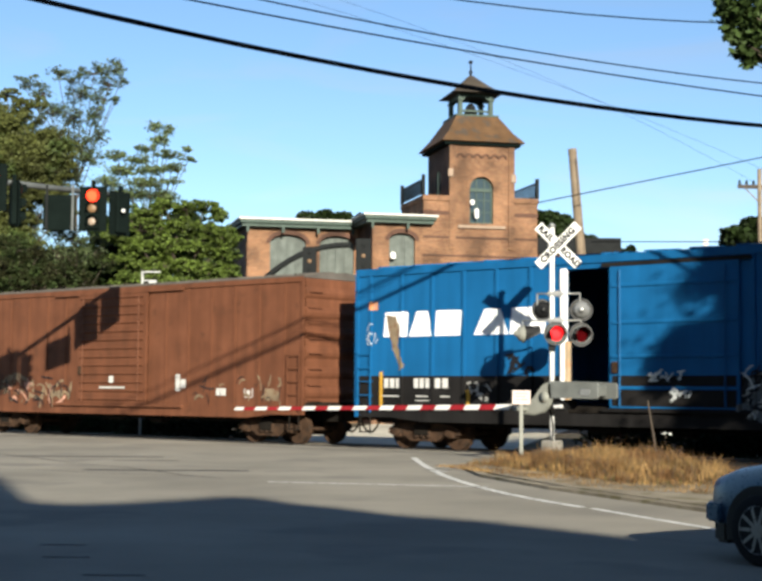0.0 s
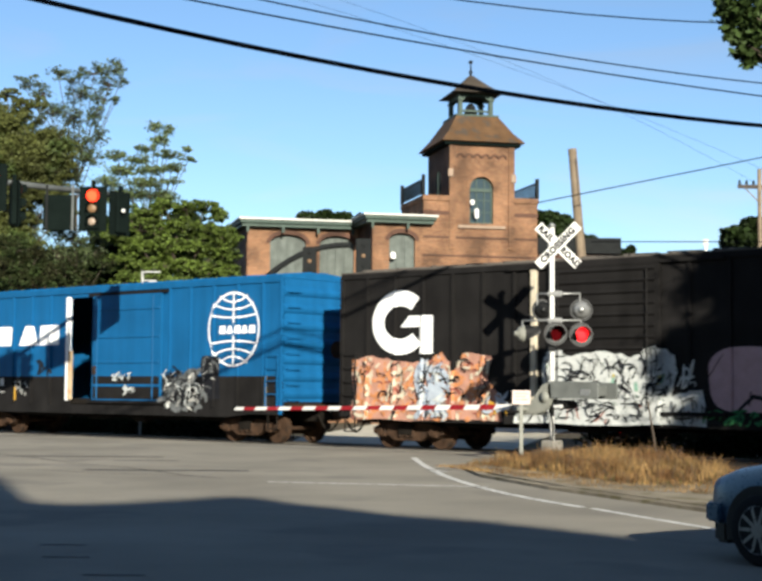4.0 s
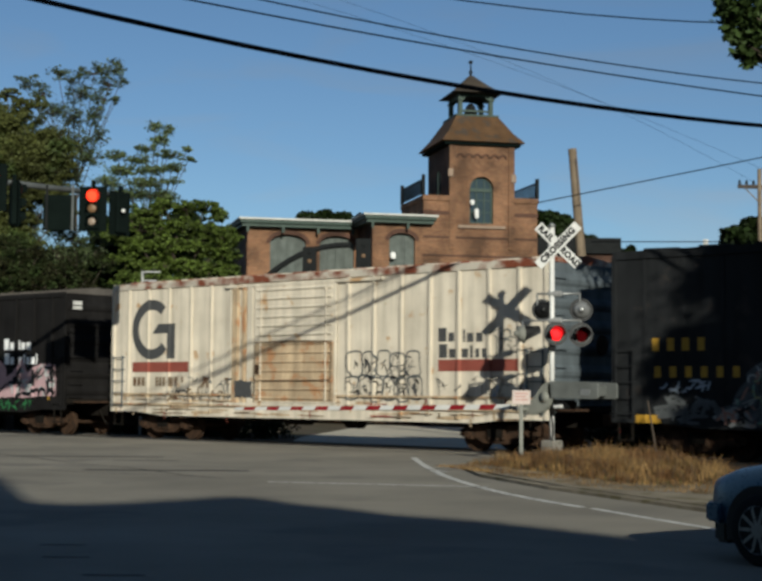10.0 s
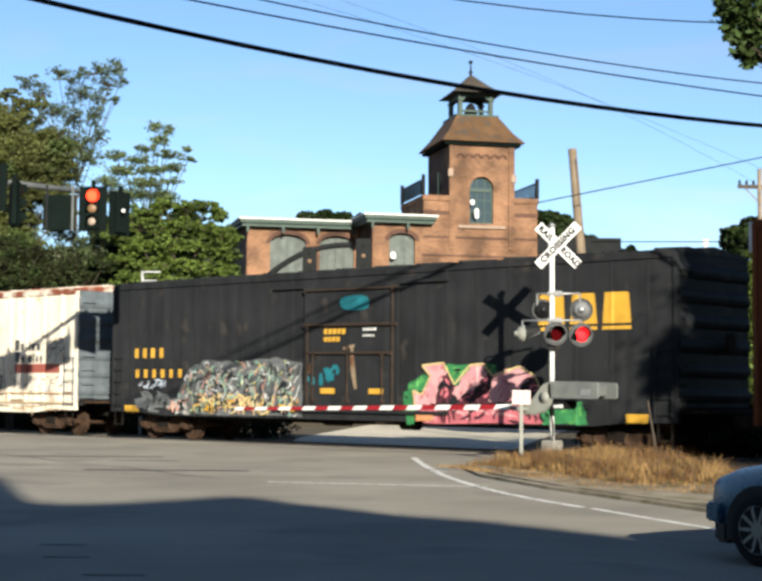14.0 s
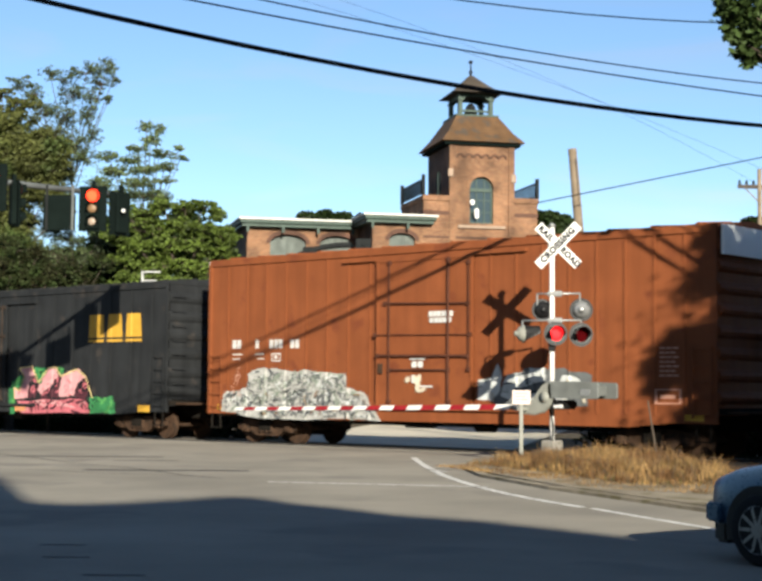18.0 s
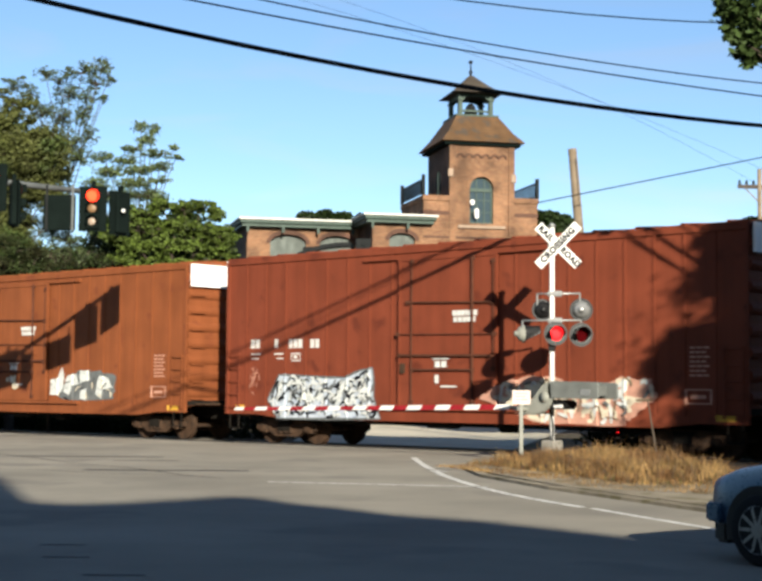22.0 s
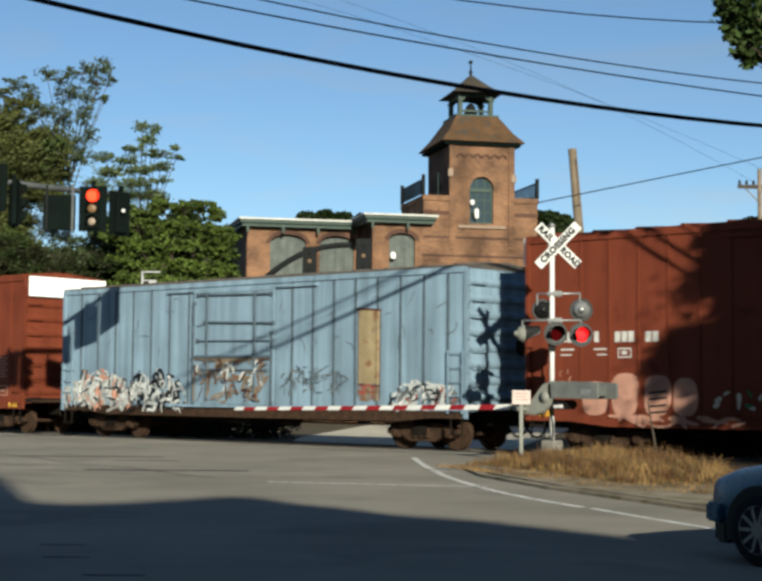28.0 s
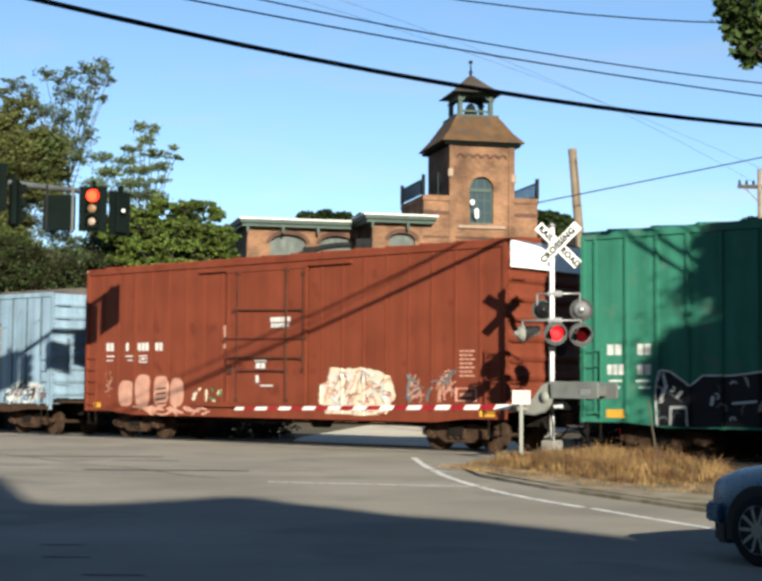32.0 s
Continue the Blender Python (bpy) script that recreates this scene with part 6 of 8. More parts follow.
def piece(side, poly, base, layers, seed, label, edge=None, lift=0.006):
    """A sprayed piece: a rough ground coat, then layers of strokes (paint, count, shortest, longest, thinnest, thickest)."""
    rng = random.Random(seed)
    top = None
    if base:
        top = side.lay("graffiti_fill", [rough(poly, rng)], P[base], label, lift)
    if edge:
        paint, w = edge
        ring = poly + poly[:1]
        side.dabs("graffiti_outline", [([p, ((p[0] + q[0]) / 2 + rng.uniform(-0.03, 0.03), (p[1] + q[1]) / 2 + rng.uniform(-0.03, 0.03)), q], w) for p, q in zip(ring, ring[1:])], P[paint], "", lift + 0.004, top)
    for k, (paint, n, lo, hi, thin, thick) in enumerate(layers):
        strokes = []
        for _ in range(n):
            pts = swirl(rng, poly, rng.uniform(lo, hi))
            if pts:
                strokes.append((pts, rng.uniform(thin, thick)))
        if strokes:
            made = side.dabs("spray_layer", strokes, P[paint], "" if top else label, lift + 0.008 + 0.014 * k, top)
            top = top or made
    return top


def loops(side, x0, x1, z0, z1, n, seed, paint, label, w=0.035, lift=0.010):
    """A row of bubble outlines, each a closed bent ring with a bar in it."""
    rng = random.Random(seed)
    strokes = []
    step = (x1 - x0) / n
    for i in range(n):
        cx, cz = x0 + step * (i + 0.5), (z0 + z1) / 2 + rng.uniform(-0.06, 0.06)
        ring = blob(rng, cx, cz, step * 0.55, (z1 - z0) * 0.48, 14, 0.16)
        strokes.append((ring + ring[:1], w))
        strokes.append(([(cx + rng.uniform(-0.1, 0.05), cz - 0.2 * (z1 - z0)), (cx + rng.uniform(-0.05, 0.1), cz + 0.15 * (z1 - z0))], w))
        if rng.random() < 0.6:
            strokes.append(([(cx - 0.25 * step, cz + rng.uniform(-0.1, 0.1)), (cx + 0.2 * step, cz + rng.uniform(-0.1, 0.1))], w * 0.8))
    return side.dabs("graffiti_outline", strokes, P[paint], label, lift)


def wheel_pair():
    bm = bmesh.new()
    for s in (-1, 1):
        y = s * 0.7175
        prof = [(-0.07, 0.14), (-0.068, 0.36), (-0.066, 0.42), (0.05, 0.425), (0.055, 0.45), (0.075, 0.45), (0.075, 0.36), (0.03, 0.30), (0.03, 0.14)]
        lathe(bm, [(d * -s, r) for d, r in prof], (0, y, 0), (0, 1, 0), 24)
        for k in range(6):
            a = math.pi * k / 3
            box_at = (0.24 * math.cos(a), y - s * -0.072, 0.24 * math.sin(a))
            tube(bm, box_at, (box_at[0], box_at[1] + s * 0.012, box_at[2]), 0.035, n=6)
    tube(bm, (0, -1.05, 0), (0, 1.05, 0), 0.08, n=10)
    return mesh_of(bm, "wheelset", M["truck"])


def truck_frame(s):
    """The cast side frame of a bogie, with its spring nest and bearing boxes."""
    bm = bmesh.new()
    y0, y1 = s * 1.0 - 0.09, s * 1.0 + 0.09
    slab(bm, [(-1.16, 0.52), (-0.98, 0.60), (-0.45, 0.66), (0.45, 0.66), (0.98, 0.60), (1.16, 0.52), (1.16, 0.38), (1.02, 0.34), (0.72, 0.38), (0.42, 0.20), (-0.42, 0.20), (-0.72, 0.38), (-1.02, 0.34), (-1.16, 0.38)], y0, y1)
    for x in (-0.864, 0.864):
        box(bm, x - 0.13, x + 0.13, s * 1.0 - 0.13, s * 1.0 + 0.15, 0.30, 0.52)
        tube(bm, (x, s * 1.0, 0.42), (x, s * 1.2, 0.42), 0.095, n=12)
    bevel(bm, 0.012)
    return mesh_of(bm, "side_frame", M["truck"])


def springs():
    bm = bmesh.new()
    lathe(bm, [(0.0, 0.07), (0.04, 0.08), (0.08, 0.065), (0.12, 0.08), (0.16, 0.065), (0.2, 0.08), (0.24, 0.07)], (0, 0, 0), (0, 0, 1), 10)
    return mesh_of(bm, "spring", M["truck"])


def bolster():
    bm = bmesh.new()
    slab(bm, [(-0.22, 0.36), (0.22, 0.36), (0.24, 0.62), (-0.24, 0.62)], -1.18, 1.18)
    tube(bm, (0, 0, 0.62), (0, 0, 0.76), 0.2, n=14)
    box(bm, -0.9, 0.9, -0.55, -0.45, 0.30, 0.40)
    box(bm, -0.9, 0.9, 0.45, 0.55, 0.30, 0.40)
    return mesh_of(bm, "bolster", M["under"])


WHEEL_ME, FRAME_ME, SPRING_ME, BOLSTER_ME = wheel_pair(), (truck_frame(-1), truck_frame(1)), springs(), bolster()
TRAIN, WHEELS = [], []


def end_mesh(y0, y1, z0, z1, ridges, out, material, name="end_wall"):
    """A pressed steel end with level ridges; out is +1 or -1 along x."""
    bm = bmesh.new()
    prof = [(0, z0)]
    step = (z1 - z0 - 0.3) / ridges
    for i in range(ridges):
        c = z0 + 0.15 + step * (i + 0.5)
        for dz, d in ((-0.3, 0.0), (-0.16, 0.05), (0.0, 0.07), (0.16, 0.05), (0.3, 0.0)):
            prof.append((d, c + dz * step))
    prof.append((0, z1))
    a = [bm.verts.new((out * d, y0 + 0.02, z)) for d, z in prof]
    b = [bm.verts.new((out * d, y1 - 0.02, z)) for d, z in prof]
    for i in range(len(prof) - 1):
        bm.faces.new((a[i], b[i], b[i + 1], a[i + 1]))
    c = [bm.verts.new((-out * 0.05, y, z)) for y, z in ((y0 + 0.02, z0), (y1 - 0.02, z0), (y1 - 0.02, z1), (y0 + 0.02, z1))]
    bm.faces.new(c)
    bm.faces.new([a[0], c[0], c[3]] + a[::-1][:-1])
    bm.faces.new([b[0], c[1], c[2]] + b[::-1][:-1])
    return mesh_of(bm, name, material)


def boxcar(label, left, L, eave, paint, posts, door, door_kind, sill=0.70, low_paint=None, low_z=1.78, end_paint=None, white_end=False, top_paint=None, post_w=0.075, post_d=0.05, door_paint=None, opening=None, ridges=6, door_post=None, door_low=None, sill_paint=None, rods=(), rod_paint=None, post_paint=None):
    car = thing("boxcar", label, "freight car", pose(left, SIDE_Y, 0), "freight train")
    TRAIN.append((car, left))
    W = CAR_W
    end_paint = end_paint or paint
    d0, d1, dz0, dz1 = door
    op = opening or (d0, d1)
    side_bottom = sill + 0.28
    for a, b in ((0, op[0]), (op[1], L)):
        for z0, z1, pm in (((side_bottom, low_z, low_paint), (low_z, eave, paint)) if low_paint else ((side_bottom, eave, paint),)):
            bm = bmesh.new()
            box(bm, a, b, 0.0, 0.06, z0, z1)
            part("side_sheet", bm, pm, car)
    bm = bmesh.new()
    box(bm, op[0], op[1], 0.0, 0.06, dz1 - 0.02, eave)
    part("door_header", bm, paint, car)
    bm = bmesh.new()
    box(bm, 0, L, W - 0.06, W, side_bottom, eave)
    part("far_side", bm, paint, car)
    # side sill, deeper under the door
    bm = bmesh.new()
    slab(bm, [(0.0, side_bottom), (0.0, sill + 0.10), (1.2, sill + 0.10), (2.2, sill), (L - 2.2, sill), (L - 1.2, sill + 0.10), (L, sill + 0.10), (L, side_bottom)], -0.003, 0.05)
    part("side_sill", bm, sill_paint or low_paint or paint, car)
    bm = bmesh.new()
    box(bm, 0, L, W - 0.05, W + 0.015, sill, side_bottom)
    part("side_sill", bm, low_paint or paint, car)
    bm = bmesh.new()
    box(bm, -0.02, L + 0.02, 0.065, W - 0.065, 1.0, 1.14)
    part("floor", bm, M["under"], car)
    bm = bmesh.new()
    box(bm, -0.5, L + 0.5, W / 2 - 0.22, W / 2 + 0.22, 0.62, 1.0)
    for k in range(9):
        x = L * (0.08 + 0.105 * k)
        slab(bm, [(x - 0.04, 0.995), (x + 0.04, 0.995), (x + 0.04, 0.78), (x - 0.04, 0.78)], 0.1, W - 0.1)
    part("centre_sill", bm, M["under"], car)
    # brake gear hung below the floor
    bm = bmesh.new()
    tube(bm, (L * 0.42, 0.75, 0.68), (L * 0.42 + 0.9, 0.75, 0.68), 0.16, n=12)
    tube(bm, (L * 0.56, 0.8, 0.66), (L * 0.56 + 0.5, 0.8, 0.66), 0.2, n=12)
    tube(bm, (1.8, 0.6, 0.62), (L - 1.8, 0.6, 0.60), 0.03, n=6)
    part("brake_gear", bm, M["under"], car)
    # roof with a shallow ridge and a top rail along the eave
    bm = bmesh.new()
    for sx in (0,):
        pr = [(-0.03, eave - 0.02), (-0.03, eave + 0.05), (W / 2, eave + 0.20), (W + 0.03, eave + 0.05), (W + 0.03, eave - 0.02)]
        a = [bm.verts.new((-0.02, y, z)) for y, z in pr]
        b = [bm.verts.new((L + 0.02, y, z)) for y, z in pr]
        for i in range(5):
            bm.faces.new((a[i], a[(i + 1) % 5], b[(i + 1) % 5], b[i]))
        bm.faces.new(a)
        bm.faces.new(b[::-1])
    part("roof", bm, top_paint or P["roof"], car)
    bm = bmesh.new()
    box(bm, 0, L, -0.045, 0.0, eave - 0.13, eave + 0.01)
    part("top_rail", bm, top_paint or paint, car)
    n = 14
    for i in range(n):
        bm = bmesh.new()
        x = L * (i + 0.5) / n
        a = [bm.verts.new((x + dx, y, z + 0.005)) for dx in (-0.05, 0.05) for y, z in ((0.22, eave + 0.071), (W / 2, eave + 0.20), (W - 0.22, eave + 0.071))]
        b = [bm.verts.new(v.co + Vector((0, 0, 0.045))) for v in a]
        for q in ((0, 1, 4, 3), (1, 2, 5, 4)):
            bm.faces.new([b[k] for k in q])
        for q in ((0, 1), (1, 2), (3, 4), (4, 5), (0, 3), (2, 5)):
            bm.faces.new((a[q[0]], a[q[1]], b[q[1]], b[q[0]]))
        part("roof_rib", bm, top_paint or P["roof"], car)
    # posts on the side
    pm = None
    for x in posts:
        if pm is None:
            bm = bmesh.new()
            box(bm, -post_w / 2, post_w / 2, -post_d, 0.0, side_bottom, eave - 0.13)
            pm = mesh_of(bm, "side_post", post_paint or paint)
        part("side_post", pm, None, car, at=pose(x, 0, 0))
    if low_paint:
        bm = bmesh.new()
        box(bm, -post_w / 2 - 0.004, post_w / 2 + 0.004, -post_d - 0.004, 0.0, side_bottom, low_z)
        lm = mesh_of(bm, "post_foot", low_paint)
        for x in posts:
            part("post_foot", lm, None, car, at=pose(x, 0, 0))
    # door
    dp = door_paint or paint
    bm = bmesh.new()
    box(bm, d0, d1, -0.085, -0.02, dz0, dz1)
    dr = part("door", bm, dp, car, "sliding side door")
    if door_kind == "ribs":
        n = 13
        for i in range(n):
            z = dz0 + 0.12 + (dz1 - dz0 - 0.24) * i / (n - 1)
            bm = bmesh.new()
            slab(bm, [(-0.0, z - 0.05), (-0.045, z), (0.0, z + 0.05)], d0 + 0.12, d1 - 0.12)
            for v in bm.verts:
                v.co = Vector((v.co.y, v.co.x - 0.085, v.co.z))
            part("door_rib", bm, door_low[1] if door_low and z < door_low[0] else dp, dr)
    elif door_kind == "wide":
        for f in (0.14, 0.36, 0.60, 0.86):
            z = dz0 + (dz1 - dz0) * f
            bm = bmesh.new()
            box(bm, d0 + 0.05, d1 - 0.05, -0.115, -0.085, z - 0.04, z + 0.04)
            bevel(bm, 0.012)
            part("door_rib", bm, dp, dr)
    elif door_kind == "plug":
        bm = bmesh.new()
        for z in (dz0 + 0.03, dz1 - 0.03):
            box(bm, d0 - 0.02, d1 + 0.02, -0.11, -0.085, z - 0.03, z + 0.03)
        for x in (d0 + 0.03, d1 - 0.03):
            box(bm, x - 0.03, x + 0.03, -0.108, -0.085, dz0, dz1)
        part("door_frame", bm, dp, dr)
        for x0, x1, z0, z1, r in rods:
            bm = bmesh.new()
            tube(bm, (x0, -0.135, z0), (x1, -0.135, z1), r, n=8)
            for x, z in ((x0, z0), (x1, z1)):
                box(bm, x - 0.05, x + 0.05, -0.15, -0.08, z - 0.05, z + 0.05)
            part("locking_rod", bm, rod_paint or dp, dr, "dark grimy locking rod")
    else:
        for f in (0.0, 0.27, 0.70, 1.0):
            z = dz0 + 0.05 + (dz1 - dz0 - 0.1) * f
            bm = bmesh.new()
            box(bm, d0 - 0.02, d1 + 0.02, -0.125, -0.085, z - 0.035, z + 0.035)
            part("door_rail", bm, dp, dr)
        for x in (d0 + 0.04, (d0 * 0.4 + d1 * 0.6), d1 - 0.04):
            bm = bmesh.new()
            box(bm, x - 0.035, x + 0.035, -0.122, -0.085, dz0, dz1)
            part("door_stile", bm, dp, dr)
    if door_low:
        bm = bmesh.new()
        box(bm, d0 + 0.06, d1 - 0.06, -0.089, -0.084, dz0 + 0.04, door_low[0])
        part("door_sheet", bm, door_low[1], dr)
    for x in (d0 + 0.3, d1 - 0.3) if door_kind != "plug" else ():
        bm = bmesh.new()
        tube(bm, (x, -0.14, dz0 + 0.05), (x, -0.14, dz1 - 0.1), 0.018, n=6)
        part("lock_rod", bm, dp, dr)
    bm = bmesh.new()
    x = d0 + 0.10
    box(bm, x, x + 0.12, -0.15, -0.085, 1.9, 2.15)
    part("door_handle", bm, M["truck"], dr)
    for z in (dz0 - 0.05, dz1 + 0.03):
        bm = bmesh.new()
        box(bm, d0 - (1.2 if opening is None else 0.2), d1 + (1.6 if opening is None else 0.3), -0.10, -0.0, z - 0.04, z + 0.04)
        part("door_track", bm, low_paint or paint, car)
    if door_post:
        for x, w, pmat, z0, z1 in door_post:
            bm = bmesh.new()
            box(bm, x, x + w, -0.09, 0.03, z0, z1)
            part("door_jamb", bm, pmat, car)
    # ends
    part("end_wall", end_mesh(0, W, 0.98, eave, ridges, 1, end_paint), None, car, at=pose(L, 0, 0))
    part("end_wall", end_mesh(0, W, 0.98, eave, ridges, -1, end_paint), None, car)
    if white_end:
        for x0, x1 in ((-0.145, -0.085), (L + 0.085, L + 0.145)):
            bm = bmesh.new()
            box(bm, x0, x1, 0.05, W - 0.05, eave - 0.62, eave + 0.02)
            part("end_band", bm, P["offwhite"], car, "bright white clearance panel")
        bm = bmesh.new()
    for x in (0.03, L - 0.03):
        bm = bmesh.new()
        box(bm, x - 0.05, x + 0.05, -0.055, 0.0, sill + 0.1, eave - 0.05)
        part("corner_post", bm, paint, car)
    # ladders and grab irons
    for xa, xb in ((0.10, 0.55), (L - 0.55, L - 0.10)):
        for x in (xa, xb):
            bm = bmesh.new()
            box(bm, x - 0.02, x + 0.02, -0.105, -0.075, 0.92, 2.46)
            part("ladder_stile", bm, end_paint, car)
        for z in (1.0, 1.35, 1.7, 2.05, 2.40):
            bm = bmesh.new()
            tube(bm, (xa, -0.10, z), (xb, -0.10, z), 0.014, n=6)
            tube(bm, (xa, -0.10, z), (xa, 0, z), 0.014, n=6)
            tube(bm, (xb, -0.10, z), (xb, 0, z), 0.014, n=6)
            part("grab_iron", bm, end_paint, car)
        bm = bmesh.new()
        tube(bm, (xa + 0.05, -0.02, 0.8), (xa + 0.05, -0.02, 0.42), 0.02, n=6)
        tube(bm, (xb - 0.05, -0.02, 0.8), (xb - 0.05, -0.02, 0.42), 0.02, n=6)
        box(bm, xa + 0.03, xb - 0.03, -0.06, 0.02, 0.40, 0.43)
        part("stirrup", bm, M["under"], car)
    for i in range(8):
        z = 1.2 + i * (eave - 1.6) / 7
        bm = bmesh.new()
        tube(bm, (L + 0.13, 0.12, z), (L + 0.13, 0.58, z), 0.014, n=6)
        tube(bm, (L + 0.13, 0.12, z), (L + 0.02, 0.12, z), 0.014, n=6)
        part("end_rung", bm, end_paint, car)
    bm = bmesh.new()
    lathe(bm, [(0, 0.22), (0.02, 0.25), (0.05, 0.25), (0.07, 0.22)], (L + 0.16, W * 0.62, 2.6), (1, 0, 0), 18)
    part("brake_wheel", bm, M["truck"], car)
    bm = bmesh.new()
    box(bm, L + 0.1, L + 0.55, 0.25, W - 0.25, 1.02, 1.07)
    part("end_platform", bm, M["truck"], car)
    # couplers
    for x, s in ((0, -1), (L, 1)):
        bm = bmesh.new()
        xs = [x + s * k for k in (0.0, 0.55, 0.62, 0.93)]
        box(bm, min(xs[0], xs[1]), max(xs[0], xs[1]), W / 2 - 0.09, W / 2 + 0.09, 0.72, 0.90)
        box(bm, min(xs[1], xs[3]), max(xs[1], xs[3]), W / 2 - 0.16, W / 2 + 0.12, 0.68, 0.96)
        bevel(bm, 0.02)
        part("coupler", bm, M["truck"], car)
        bm = bmesh.new()
        hose(bm, [(x + s * (0.2 + 0.107 * k), W / 2 - 0.35, 0.78 - 0.42 * math.sin(math.pi * k / 7 * 0.9)) for k in range(8)], 0.028)
        part("air_hose", bm, M["under"], car)
    # bogies
    for x in (1.85, L - 1.85):
        tr = part("bogie", BOLSTER_ME, None, car, "rusty four-wheel bogie", at=pose(x, W / 2, 0))
        for f in FRAME_ME:
            part("side_frame", f, None, tr)
        for sy in (-1.10, 1.10):
            for dx in (-0.2, 0.0, 0.2):
                part("spring", SPRING_ME, None, tr, at=pose(dx, sy, 0.30))
        for dx in (-0.864, 0.864):
            w = part("wheelset", WHEEL_ME, None, tr, at=pose(dx, 0, 0.425))
            WHEELS.append((w, dx))
    return Side(car, [(x, post_w) for x in posts], post_d, (d0, d1, dz0, dz1, 0.131 if door_kind == "ribs" else 0.128 if door_kind == "frame" else 0.117))


def span(a, b, n):
    return [a + (b - a) * i / (n - 1) for i in range(n)]


# brown car
s = boxcar("rusty brown boxcar with a ribbed door", -117.45, 16.05, 4.50, P["brown"], span(0.7, 5.6, 6) + span(10.4, 15.3, 6), (6.33, 9.6, 1.03, 4.33), "ribs", post_d=0.02)
s.lay("stencil", [rect(10.86, 11.05, 1.4, 1.9), rect(11.08, 11.3, 1.5, 1.75), rect(7.5, 8.7, 1.48, 1.53), rect(7.95, 8.15, 1.65, 1.85), rect(13.75, 14.1, 1.25, 1.28), rect(13.75, 13.79, 1.25, 1.5), rect(14.06, 14.1, 1.25, 1.5), rect(13.85, 13.98, 1.32, 1.45), rect(12.6, 13.0, 1.3, 1.5)], P["white"], "small faded white stencils")
s.lay("patch", [rect(14.57, 15.14, 1.17, 1.5)], P["g_tan"], "pale patch")
piece(s, [(0.8, 0.85), (6.0, 0.85), (6.0, 1.8), (0.9, 1.95)], None, [("g_tan", 34, 0.3, 0.9, 0.06, 0.16), ("g_salmon", 10, 0.3, 0.8, 0.05, 0.10), ("g_black", 24, 0.2, 0.8, 0.03, 0.06)], 401, "faded brownish graffiti")
piece(s, [(11.5, 1.0), (15.6, 1.0), (15.6, 1.9), (11.5, 1.9)], None, [("g_black", 12, 0.2, 0.5, 0.02, 0.05), ("g_tan", 10, 0.2, 0.5, 0.03, 0.08)], 402, "thin rusty scrawl")

# blue car with an open door
s = boxcar("bright blue boxcar with black lower side and open door", -99.48, 15.95, 4.53, P["blue"], [0.5, 1.55, 2.55, 3.55, 4.55, 5.55] + [11.3, 12.2, 13.2, 14.2, 15.2], (7.77, 10.99, 1.12, 4.30), "wide", low_paint=P["black"], low_z=1.84, opening=(6.55, 9.8), ridges=7, top_paint=P["blue"],
           door_low=(1.84, P["black"]), door_post=[(6.44, 0.12, P["offwhite"], 1.1, 4.3), (6.55, 0.10, P["rusty"], 1.13, 2.62)])
s.lay("lettering_shape", word_blocks(0.92, 3.46, 2.83, 3.45, (0.95, 0.45, 1.0), 0.06) + word_blocks(3.84, 6.0, 2.83, 3.45, (0.45, 0.95), 0.04), P["offwhite"], "bold white brand blocks")
s.lay("globe_emblem", globe_logo(14.0, 3.15, 1.05), P["offwhite"], "white line emblem of a globe", weld=True)
s.lay("emblem_bar", word_blocks(13.42, 14.92, 3.03, 3.25, (0.9, 0.5, 0.9, 0.5, 0.9), 0.15, 0.04), P["offwhite"], "", 0.008)
s.lay("stencil", bars(0.95, 1.55, 1.54, 1.78, 3, 0.25) + bars(1.95, 2.5, 1.54, 1.78, 3, 0.25) + bars(2.62, 3.1, 1.54, 1.78, 2, 0.25) + [rect(0.9, 1.5, 1.32, 1.35), rect(2.0, 2.4, 1.32, 1.35), rect(2.0, 2.5, 1.22, 1.24), rect(2.8, 3.1, 1.32, 1.35)], P["white"], "white stencil bars")
s.lay("yellow_mark", [rect(0.80, 0.90, 1.04, 1.95), rect(3.62, 3.72, 1.08, 1.5), rect(15.25, 15.36, 1.0, 1.85)], P["yellow"])
s.lay("orange_tag", [rect(0.42, 0.72, 3.52, 3.74)], P["g_orange"])
s.lay("rust_scar", [rough([(1.02, 3.38), (1.35, 3.36), (1.46, 3.0), (1.40, 2.6), (1.62, 2.1), (1.52, 1.95), (1.30, 2.4), (1.12, 2.85)], random.Random(3), 0.03, 3)], P["g_tan"], "brown rust scar", 0.008)
piece(s, [(3.62, 1.2), (4.4, 1.2), (4.4, 1.84), (3.62, 1.84)], None, [("g_grey", 12, 0.12, 0.35, 0.03, 0.06)], 406, "small grey scrawl")
piece(s, [(4.7, 1.9), (5.6, 1.7), (5.7, 2.3), (4.8, 2.45)], None, [("g_black", 9, 0.2, 0.5, 0.05, 0.10)], 407, "dark smudged tag")
piece(s, [(0.35, 2.55), (0.75, 2.5), (0.75, 3.2), (0.35, 3.2)], None, [("g_ice", 9, 0.1, 0.3, 0.02, 0.04)], 408, "small pale scrawl")
piece(s, [(8.6, 1.62), (9.75, 1.70), (9.75, 1.95), (8.6, 2.02)], None, [("g_white", 14, 0.10, 0.26, 0.03, 0.06)], 409, "small white scrawl")
